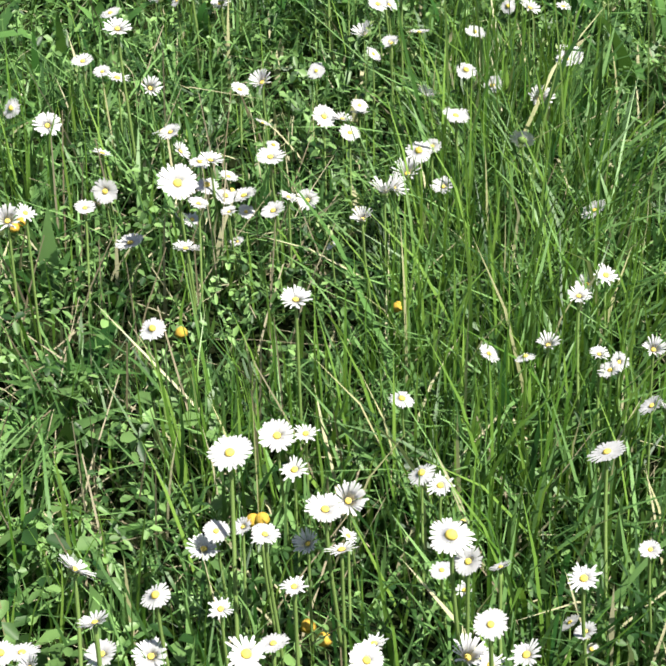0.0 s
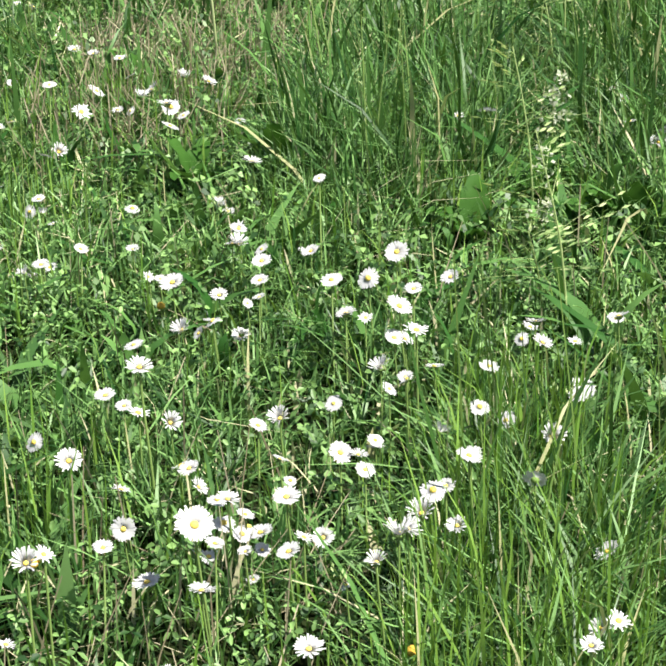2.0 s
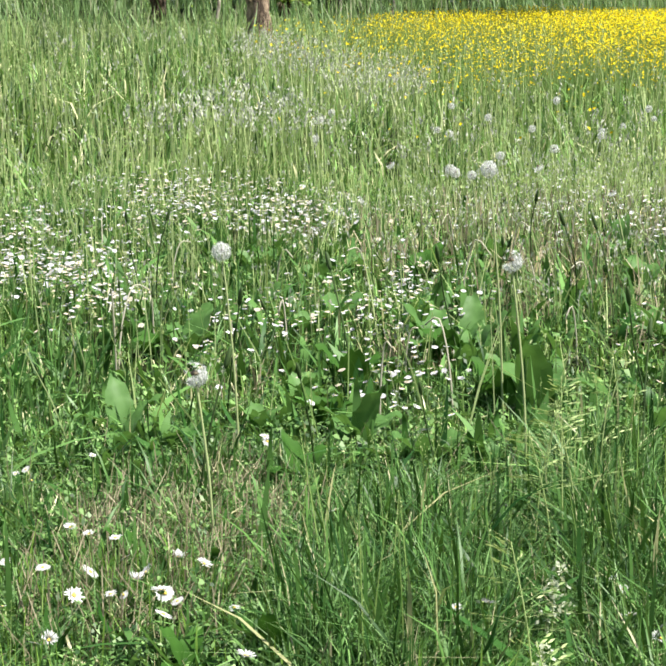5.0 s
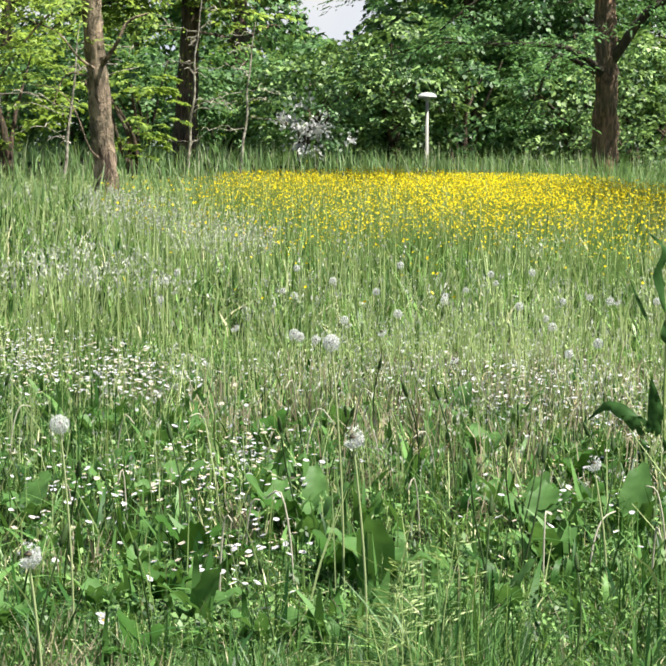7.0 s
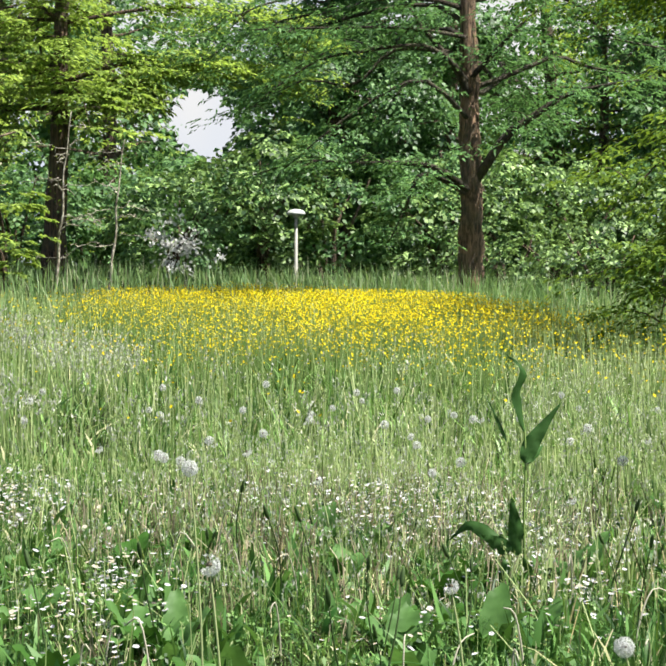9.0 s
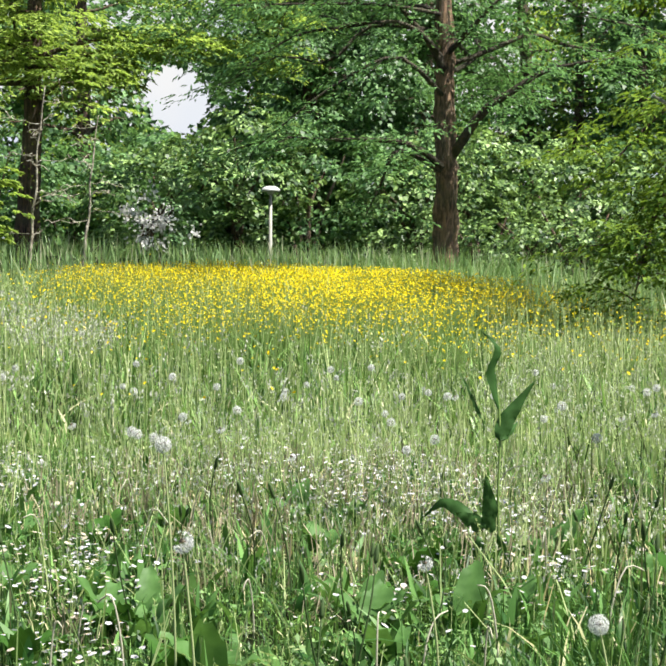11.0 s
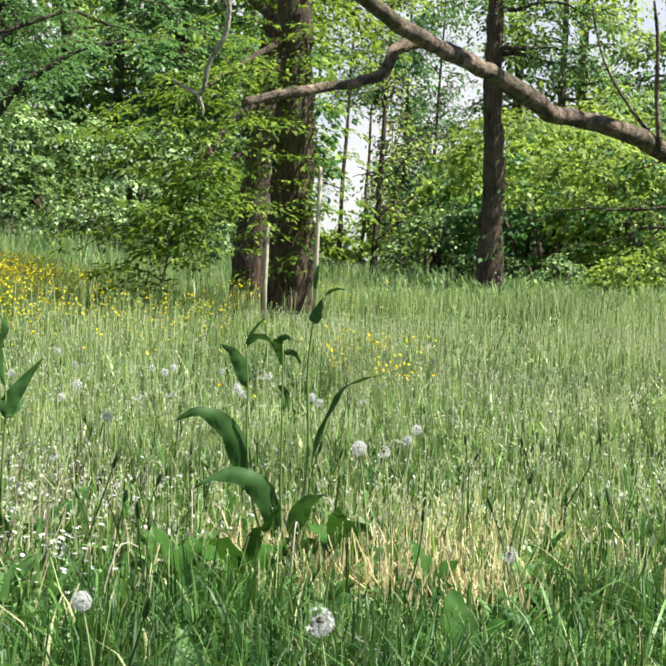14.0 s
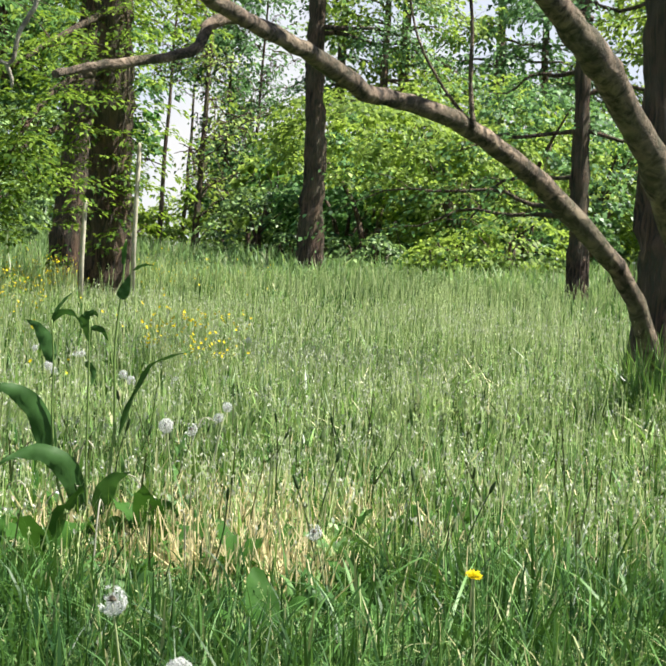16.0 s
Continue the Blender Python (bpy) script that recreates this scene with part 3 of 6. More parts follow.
sward("lush_grass", "dark green tufts in the far meadow", M_BLUE, 13, 30000, (7.5, 24.0, *WEDGE),
      lambda x, y: 0.17 + 0.16 * ramp(8, 13, np.hypot(x, y)), 0.009, lambda x, y: np.clip(0.15 + 1.1 * wob(x, y, 0.7, 96), 0.04, 1), 0.3, 0.4, 2)
sward("tall_tuft", "tall grass tuft round the foot of the leaning tree", M_MEADOW, 14, 3000, (8.6, 10.2, 34.5, 40.0), lambda x, y: 0.25 + 0.32 * bump(x, y, 5.8, 7.55, 0.5, 0.5), 0.008, lambda x, y: 0.2 + 0.8 * bump(x, y, 5.8, 7.55, 0.5, 0.5), 0.2, 0.3)
stalks("bare_stalks", "bare leaning flower stalks", M_SEED, None, 78, 420, (3.3, 7.5, *WEDGE), lambda x, y: 0.25 + 0 * x, 0.0036, 0.5, 0, 0)


def herbs(name, label, mat, seed, n, ring, size, low, high, thin=None, round_leaf=True):
    """Small oval leaves of clover and other low herbs, three to a stalk."""
    rng = np.random.default_rng(seed)
    x, y = scatter(rng, n, *ring)
    if thin is not None:
        keep = rng.random(n) < thin(x, y)
        x, y = x[keep], y[keep]
    n = len(x)
    z = ground_z(x, y) + rng.uniform(low, high, n)
    tx, ty = rng.normal(size=(2, n)) * 0.45
    s = size * rng.uniform(0.6, 1.35, n)
    V = []
    a0 = rng.uniform(0, 6.28, n)
    for k in range(3):
        a = a0 + k * 2.094
        prof = [(0.05, 0.0), (0.55, 0.3), (1.0, 0.2), (1.12, 0.0), (1.0, -0.2), (0.55, -0.3)] if round_leaf else [(0.05, 0.0), (0.65, 0.34), (1.1, 0.0), (0.65, -0.34)]
        pts = []
        for u, v in prof:
            dx, dy = s * (u * np.cos(a) - v * np.sin(a)), s * (u * np.sin(a) + v * np.cos(a))
            pts.append(np.stack([x + dx, y + dy, z + dx * tx + dy * ty + s * (abs(v) * 0.35 - 0.15 * u * u)], -1))
        V.append(np.stack(pts, 1))
    V = np.stack(V, 1).reshape(-1, 3)
    o = (len(prof) * np.arange(3 * n))[:, None, None]
    q = (o + np.array([[0, 1, 2, 3], [0, 3, 4, 5]] if round_leaf else [[0, 1, 2, 3]])[None]).reshape(-1, 4)
    me = mesh_np(name, V, q)
    me.materials.append(mat)
    return tagged(new(name, me), label, "herbs", kind="stuff")


herbs("clover", "low clover and small herb leaves among the daisies", M_CLOVER, 80, 12000, (0.3, 1.7, *NEAR), 0.0066, 0.012, 0.055, lambda x, y: clumps(y, x) * (1 - 0.75 * tuft(x, y)))
herbs("clover", "low clover and small herb leaves among the grass", M_CLOVER, 85, 26000, (1.6, 3.5, *NEAR), 0.0085, 0.012, 0.07, lambda x, y: clumps(y, x) * (1 - 0.75 * tuft(x, y)), False)
herbs("clover", "clover and small herbs under the meadow grass", M_CLOVER, 81, 18000, (3.2, 8.5, *WEDGE), 0.013, 0.03, 0.09, meadow_clumps, False)
herbs("low_herbs", "rough-edged herb leaves in a low patch", M_CLOVER, 82, 420, (0.4, 1.3, -36, -10), 0.013, 0.03, 0.06, lambda x, y: bump(x, y, -0.24, 0.6, 0.13, 0.2))
herbs("clover", "clover and low herbs all round the clearing", M_HERB, 84, 6000, (0.4, 12.0, 42.0, 326.0), 0.045, 0.02, 0.08, None, False)


# ---- trees ----
def leaf_quads(rng, pos, size, flat=0.6, droop=0.25, thin=0.42):
    """A folded, pointed leaf at each place."""
    n = len(pos)
    L = size * rng.uniform(0.6, 1.3, n)
    nrm = rng.normal(size=(n, 3)) * (1 - flat) + np.array([0, 0, 1.0]) * flat
    nrm /= np.linalg.norm(nrm, axis=1)[:, None] + 1e-9
    d = rng.normal(size=(n, 3)) - np.array([0, 0, droop])
    d -= nrm * (d * nrm).sum(1)[:, None]
    d /= np.linalg.norm(d, axis=1)[:, None] + 1e-9
    s = np.cross(nrm, d)
    a = pos
    c = pos + d * L[:, None] - np.array([0, 0, 1.0]) * (L * 0.15)[:, None]
    m = pos + d * (L * 0.45)[:, None] - nrm * (L * 0.06)[:, None]
    w = (L * thin)[:, None]
    V = np.stack([a, m + s * w + nrm * w * 0.25, c, m - s * w + nrm * w * 0.25], 1).reshape(-1, 3)
    q = np.arange(4 * n).reshape(n, 4)
    return V, q


def sprays(rng, centres, each, radius, size, flat=0.6, squash=0.3, droop=0.25, thin=0.42):
    """Leaves in loose flat sprays round the centres."""
    c = np.repeat(np.asarray(centres), each, axis=0)
    off = rng.normal(size=c.shape) * radius * np.array([0.55, 0.55, 0.55 * squash])
    off[:, 2] -= 0.25 * np.hypot(off[:, 0], off[:, 1])
    return leaf_quads(rng, c + off, size, flat, droop, thin)


def fans(rng, centres, out, each, radius, size, thin=0.36, level=1.0):
    """Leaves set along drooping fans that point outwards from each centre; level under 1 lays them in flat tiers."""
    c, o = np.asarray(centres, float), np.asarray(out, float)
    n = len(c)
    a = np.arctan2(o[:, 1], o[:, 0]) + rng.normal(size=n) * 0.7
    tip = rng.uniform(-0.55, 0.25, n) * level
    a, tip, R = np.repeat(a, each), np.repeat(tip, each), np.repeat(radius * rng.uniform(0.6, 1.25, n), each)
    c = np.repeat(c, each, axis=0)
    s = rng.uniform(-0.25, 1.0, n * each)
    f = rng.uniform(-1, 1, n * each) * (1.0 - 0.55 * np.abs(s)) * 0.6
    d, e = np.stack([np.cos(a), np.sin(a), 0 * a], -1), np.stack([-np.sin(a), np.cos(a), 0 * a], -1)
    p = c + d * (s * R)[:, None] + e * (f * R)[:, None]
    p[:, 2] += R * (tip * s - level * (0.45 * s**2 + 0.25 * f**2)) + rng.normal(size=n * each) * R * 0.07 * level
    L = size * rng.uniform(0.6, 1.35, n * each)
    g = d * 0.8 + e * (np.sign(f) * 0.7)[:, None] + rng.normal(size=p.shape) * 0.35
    g[:, 2] = g[:, 2] * level + tip - (0.9 * s + 0.15) * level
    g /= np.linalg.norm(g, axis=1)[:, None]
    nrm = np.array([0, 0, 1.0]) + d * 0.35 * level + rng.normal(size=p.shape) * (0.12 + 0.26 * level)
    nrm -= g * (nrm * g).sum(1)[:, None]
    nrm /= np.linalg.norm(nrm, axis=1)[:, None] + 1e-9
    w = np.cross(nrm, g) * (L * thin)[:, None]
    m = p + g * (L * 0.42)[:, None]
    lift = nrm * (L * 0.09)[:, None]
    V = np.stack([p, m + w + lift, p + g * L[:, None] - nrm * (L * 0.1)[:, None], m - w + lift], 1).reshape(-1, 3)
    return V, np.arange(4 * n * each).reshape(-1, 4)


def sky_gap_from_camera(p):
    """True inside sky gaps cut to fit the camera's view of the far wood: a round window and a tall ragged slit."""
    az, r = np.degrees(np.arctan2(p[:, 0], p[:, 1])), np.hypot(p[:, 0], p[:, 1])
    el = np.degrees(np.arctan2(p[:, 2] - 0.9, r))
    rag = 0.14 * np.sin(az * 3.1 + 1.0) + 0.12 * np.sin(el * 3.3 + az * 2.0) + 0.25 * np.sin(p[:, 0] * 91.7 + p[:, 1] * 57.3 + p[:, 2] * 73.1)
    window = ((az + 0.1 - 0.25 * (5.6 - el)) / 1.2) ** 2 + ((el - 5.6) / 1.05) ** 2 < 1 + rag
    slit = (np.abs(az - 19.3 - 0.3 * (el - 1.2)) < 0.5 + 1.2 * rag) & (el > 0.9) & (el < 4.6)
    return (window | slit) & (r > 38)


def trunk_line(rng, base, top, n=10, wander=0.018):
    p = np.linspace(base, top, n)
    p[1:-1, :2] += rng.normal(size=(n - 2, 2)) * wander
    return p


def tree(name, label, base, top, radius, bark, leaf, seed, limbs=18, limb_from=0.25, reach=(2.0, 4.5), rise=(-0.1, 0.5),
         droop=0.35, each=60, leaf_size=0.07, spread=0.5, extra=(), bare=(), category="tree", crown_label="", steps=6, sides=(0, 360), twigs=3, thick=2, twig_size=0.009, via=(), limb_bark=None, thin=0.36, level=1.0):
    """Trunk, limbs that leave it all round, twigs, and a crown of single leaves along the limbs."""
    rng = np.random.default_rng(seed)
    base, top = np.array(base, float), np.array(top, float)
    base[2] = float(ground_z(base[0], base[1])) - 0.04
    root = new(name)
    root.location = base
    tagged(root, label, category)
    rings, rugged = (76, 0.075) if name == "park_tree" else (26, 0.035)
    line = smooth_line(np.array([(0, 0, 0), *(np.array(v) - base for v in via), top - base]) if via else trunk_line(rng, np.zeros(3), top - base), rings)
    s = np.linspace(0, 1, rings)
    rad = radius * (1 - 0.75 * s) * (1 + 0.45 * np.exp(-s * 22))
    v, q, t = tube(line, rad * (1 + 0.04 * np.sin(s * 40 + seed) + 0.03 * np.sin(s * 93)), 14, True, rugged, rng)
    part("trunk", Bits().add(v, q, t).mesh("trunk", bark, True), root)
    for pts, r in bare:
        pts = smooth_line(np.array(pts) - base, 14)
        part("limb", Bits().add(*tube(pts, np.linspace(r, r * 0.3, 14), 6, True, 0.05, rng)).mesh("limb", bark, True), root, "bare crooked limb")
    crown, twig = Bits(), Bits()
    spots = []
    runs = [(np.array(e[0]) - base, e[1]) for e in extra]
    lines = []
    for pts, r in runs:
        lines.append((smooth_line(pts, 14), r))
    for k in range(limbs):
        f = limb_from + (0.97 - limb_from) * (k + rng.random()) / limbs
        start = line[int(f * (rings - 1))]
        a = radians(rng.uniform(*sides))
        ln = rng.uniform(*reach) * (1.15 - 0.75 * f)
        up = rng.uniform(*rise)
        u = np.linspace(0, 1, steps)
        hd = np.array([math.sin(a), math.cos(a), 0])
        pts = start + np.outer(u * ln, hd) + np.outer(u * ln * up - droop * ln * u**2.2, [0, 0, 1])
        pts[1:] += rng.normal(size=(steps - 1, 3)) * ln * 0.035
        lines.append((smooth_line(pts, 12), radius * 0.30 * (1.1 - 0.7 * f)))
    lines = [(pts, r) for pts, r in lines if sky_gap_from_camera(pts + base).mean() < 0.15]
    for i, (pts, r) in enumerate(lines):
        pts = pts if name == "park_tree" else pts[[0, 2, 4, 6, 8, 11] if len(pts) == 12 else slice(None)]
        b = Bits().add(*tube(pts, np.linspace(r, max(0.006, r * 0.12), len(pts)), 6 if name == "park_tree" else 5, True, 0.05, rng))
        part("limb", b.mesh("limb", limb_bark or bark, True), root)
        ln = np.linalg.norm(pts[-1] - pts[0])
        for j in range(max(3, int(ln * twigs))):
            k = rng.integers(len(pts) // 4, len(pts))
            d = rng.normal(size=3) * np.array([1, 1, 0.35]) + np.array([0, 0, -0.15])
            tl = rng.uniform(0.25, 0.8) * min(1.0, ln / 2.5)
            end = pts[k] + d / np.linalg.norm(d) * tl
            mid = (pts[k] + end) / 2 + np.array([0, 0, 0.06])
            twig.add(*tube(smooth_line([pts[k], mid, end], 4), np.linspace(twig_size, twig_size * 0.45, 4), 3, False))
            spots += [mid, end, end + rng.normal(size=3) * 0.2]
        spots += list(pts[len(pts) // 3:])
        if i < len(runs):
            for p in pts[len(pts) // 3:]:
                spots += [p + rng.normal(size=3) * np.array([0.3, 0.3, 0.22]) for _ in range(thick)]
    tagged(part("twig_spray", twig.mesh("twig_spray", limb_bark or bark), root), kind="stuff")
    spots = np.array(spots)
    v, q = fans(rng, spots, spots[:, :2] + rng.normal(size=(len(spots), 2)) * 0.3, each, spread, leaf_size, thin, level)
    quad = v.reshape(-1, 4, 3)
    ok = (quad[:, :, 2].min(1) + base[2] > 0.15) & ~sky_gap_from_camera(quad[:, 0] + base)
    v = v.reshape(-1, 4, 3)[ok].reshape(-1, 3)
    crown.add(v, np.arange(len(v)).reshape(-1, 4))
    part("crown", crown.mesh("crown", leaf), root, crown_label)
    return root


def shrub(name, label, base, width, height, leaf, seed, leaves=4500, leaf_size=0.09, bark=None, clump=0.10, category="bush", stems=5, low=0.1, flat=0.35, level=0.85):
    """Several stems and a clumpy shell of single leaves."""
    rng = np.random.default_rng(seed)
    root = new(name)
    root.location = base
    tagged(root, label, category)
    for k in range(stems):
        a = rng.uniform(0, 6.28)
        end = np.array([math.cos(a) * width * 0.3, math.sin(a) * width * 0.3, height * rng.uniform(0.6, 0.85)])
        mid = end * np.array([0.35, 0.35, 0.5]) + rng.normal(size=3) * 0.12
        line = smooth_line([(rng.normal() * 0.1, rng.normal() * 0.1, -0.05), mid, end], 9)
        if sky_gap_from_camera(line + np.array(base)).any():
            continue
        v, q, t = tube(line, np.linspace(0.035 + 0.012 * height, 0.012, 9), 6, True, 0.04, rng)
        part("stem", Bits().add(v, q, t).mesh("stem", bark or M_BARK, True), root)
    n = max(24, int(leaves / 36))
    d = rng.normal(size=(n, 3))
    d /= np.linalg.norm(d, axis=1)[:, None]
    rr = rng.uniform(0.55, 1.0, n) ** 0.6
    c = d * rr[:, None] * np.array([width / 2, width / 2, height * (1 - low) / 2])
    c[:, 2] += height * (low + (1 - low) / 2)
    v, q = fans(rng, c, d[:, :2], 36, clump * width + 0.16, leaf_size, 0.5 - 0.2 * flat, level)
    quad = v.reshape(-1, 4, 3)
    ok = (quad[:, :, 2].min(1) > 0.05) & ~sky_gap_from_camera(quad[:, 0] + np.array(base))
    v = v.reshape(-1, 4, 3)[ok].reshape(-1, 3)
    part("foliage", Bits().add(v, np.arange(len(v)).reshape(-1, 4)).mesh("foliage", leaf), root)
    return root


def on_ground(az, r, sink=0.03):
    x, y = r * math.sin(radians(az)), r * math.cos(radians(az))
    return x, y, float(ground_z(x, y)) - sink


tree("park_tree", "slender tree with pale flaking bark in tall grass", (-2.19, 17.7, 0.44), (-4.2, 17.2, 8.0), 0.125, M_BARKPALE, M_LEAF_YELLOW, 101, via=[(-2.27, 17.66, 1.4), (-2.36, 17.6, 2.6), (-2.42, 17.57, 3.1), (-2.66, 17.5, 3.6), (-3.1, 17.4, 4.9)],
     extra=[([(-2.38, 17.6, 2.75), (-2.6, 17.4, 2.6), (-2.9, 17.3, 2.3), (-3.2, 17.2, 1.85)], 0.02), ([(-2.4, 17.6, 2.9), (-2.7, 17.2, 2.9), (-3.0, 17.0, 2.7), (-3.3, 16.9, 2.4)], 0.02)],
     bare=[([(-2.27, 17.6, 2.02), (-2.1, 17.4, 2.2), (-1.98, 17.36, 2.42), (-1.77, 17.3, 2.5)], 0.028),
           ([(-2.3, 17.6, 1.98), (-2.45, 17.4, 2.08), (-2.68, 17.36, 2.34), (-3.07, 17.3, 2.46)], 0.016),
           ([(-2.28, 17.6, 1.12), (-2.36, 17.4, 1.22), (-2.5, 17.36, 1.6), (-2.66, 17.3, 1.78), (-2.9, 17.3, 1.82)], 0.012),
           ([(-2.35, 17.6, 1.9), (-2.52, 17.4, 1.94), (-2.62, 17.36, 1.85), (-2.7, 17.3, 1.6)], 0.012)],
     limbs=13, limb_from=0.52, reach=(1.6, 3.2), sides=(150, 370), each=26, leaf_size=0.075, thin=0.2, level=0.45, rise=(0.0, 0.6))
tree("park_tree", "tall tree with red-brown trunk and dark feathery boughs", (3.75, 25.1, 0.5), (3.7, 24.8, 8.6), 0.19, M_BARKRED, M_LEAF_DARK, 102,
     limbs=24, limb_from=0.40, reach=(3.6, 6.0), rise=(0.0, 0.4), droop=0.3, each=26, leaf_size=0.085, spread=0.5, thin=0.17, level=0.4, sides=(-120, 75), thick=1, limb_bark=M_LIMBSHADE,
     extra=[([(3.8, 25.0, 2.55), (4.19, 24.6, 3.17), (4.53, 24.52, 3.42), (4.98, 24.4, 3.71), (5.53, 24.27, 3.84), (6.2, 24.1, 3.92)], 0.075),
            ([(3.72, 24.95, 3.75), (3.5, 24.8, 4.11), (3.2, 24.72, 4.45), (2.96, 24.7, 4.74), (2.6, 24.67, 5.3)], 0.065),
            ([(3.72, 24.95, 3.9), (3.1, 24.39, 4.35), (2.18, 24.5, 4.29), (1.61, 24.56, 4.18), (1.03, 24.63, 3.83), (0.69, 24.68, 3.54)], 0.034),
            ([(3.72, 24.95, 4.55), (2.75, 24.4, 4.6), (1.6, 24.5, 4.6), (0.56, 24.55, 4.57)], 0.032),
            ([(3.72, 24.95, 3.4), (2.97, 24.24, 3.87), (2.18, 24.36, 3.53), (1.49, 24.46, 3.01), (1.03, 24.51, 2.61)], 0.034),
            ([(3.74, 25.0, 2.4), (3.22, 24.32, 2.67), (2.76, 24.37, 2.76), (2.07, 24.44, 2.76), (1.38, 24.49, 2.78), (0.69, 24.55, 2.6)], 0.05),
            ([(3.74, 25.0, 2.35), (2.98, 24.24, 2.61), (2.75, 24.3, 2.15), (2.53, 24.34, 1.69)], 0.04),
            ([(3.74, 24.9, 4.0), (4.29, 24.53, 4.61), (4.67, 24.41, 4.95)], 0.045)])
OLD_TREE = tree("park_tree", "old tree with a thick dark trunk and leaf sprays", (5.85, 17.55, 0.12), (5.75, 17.35, 7.5), 0.265, M_BARK, M_LEAF_WARM, 103,
     limbs=7, limb_from=0.46, reach=(1.4, 2.4), sides=(40, 150), each=34, leaf_size=0.07, spread=0.42, thick=4, thin=0.22, level=0.5,
     extra=[([(5.75, 17.5, 2.6), (5.0, 16.7, 2.3), (4.4, 16.2, 1.5), (4.15, 16.0, 0.7)], 0.045),
            ([(5.75, 17.5, 2.2), (5.0, 16.9, 1.9), (4.5, 16.3, 1.6), (4.1, 16.2, 1.1)], 0.04),
            ([(5.75, 17.5, 3.2), (5.0, 16.6, 2.8), (4.4, 16.1, 2.4), (3.9, 16.0, 1.9)], 0.04),
            ([(5.75, 17.6, 3.3), (5.3, 18.4, 3.9), (4.9, 18.8, 4.2), (4.4, 19.0, 4.1)], 0.05),
            ([(5.75, 17.6, 3.8), (5.4, 18.6, 4.6), (5.0, 19.0, 5.0), (4.5, 19.2, 5.1)], 0.05),
            ([(5.85, 17.3, 0.2), (5.8, 17.25, 1.3), (5.9, 17.2, 2.4), (5.8, 17.1, 3.3)], 0.02)])
tree("park_tree", "dark trunk leaning behind the old thick tree", (6.25, 20.3, 0.2), (6.55, 20.0, 8.0), 0.205, M_BARK, M_LEAF_WARM, 104,
     limbs=8, limb_from=0.5, reach=(1.4, 2.4), each=24, leaf_size=0.06, sides=(-20, 160))
tree("park_tree", "dark straight trunk standing free in the meadow", (12.66, 27.5, 0.2), (12.36, 27.4, 10.0), 0.21, M_BARK, M_LEAF_MID, 105,
     limbs=14, limb_from=0.40, reach=(2.2, 4.0), rise=(0.0, 0.4), each=32, leaf_size=0.065, sides=(10, 170))
tree("park_tree", "thin dark tree with level side branches", (13.45, 20.5, 0.15), (13.12, 20.6, 9.0), 0.142, M_BARK, M_LEAF_DARK, 106,
     limbs=20, limb_from=0.12, reach=(1.6, 3.2), rise=(-0.05, 0.3), droop=0.2, each=8, leaf_size=0.07)
tree("park_tree", "dark trunk close behind the arching branch", (6.73, 9.1, 0.0), (6.6, 9.05, 8.0), 0.19, M_BARK, M_LEAF_MID, 107,
     limbs=6, limb_from=0.62, reach=(1.2, 2.0), each=9, leaf_size=0.07, sides=(20, 170))


def ivy(host, seed, radius, low, high, n):
    """Leaf sprays that climb the trunk of host."""
    rng = np.random.default_rng(seed)
    a, z = rng.uniform(0, 6.28, n), rng.uniform(low, high, n)
    r = radius * rng.uniform(1.0, 1.9, n)
    c = np.stack([r * np.cos(a), r * np.sin(a), z], -1)
    v, q = fans(rng, c, c[:, :2], 20, 0.24, 0.07, 0.24, 0.5)
    part("climbing_leaves", Bits().add(v, q).mesh("climbing_leaves", M_LEAF_WARM), host, "yellow-green leaves climbing the trunk")


ivy(OLD_TREE, 109, 0.25, 0.9, 4.2, 40)


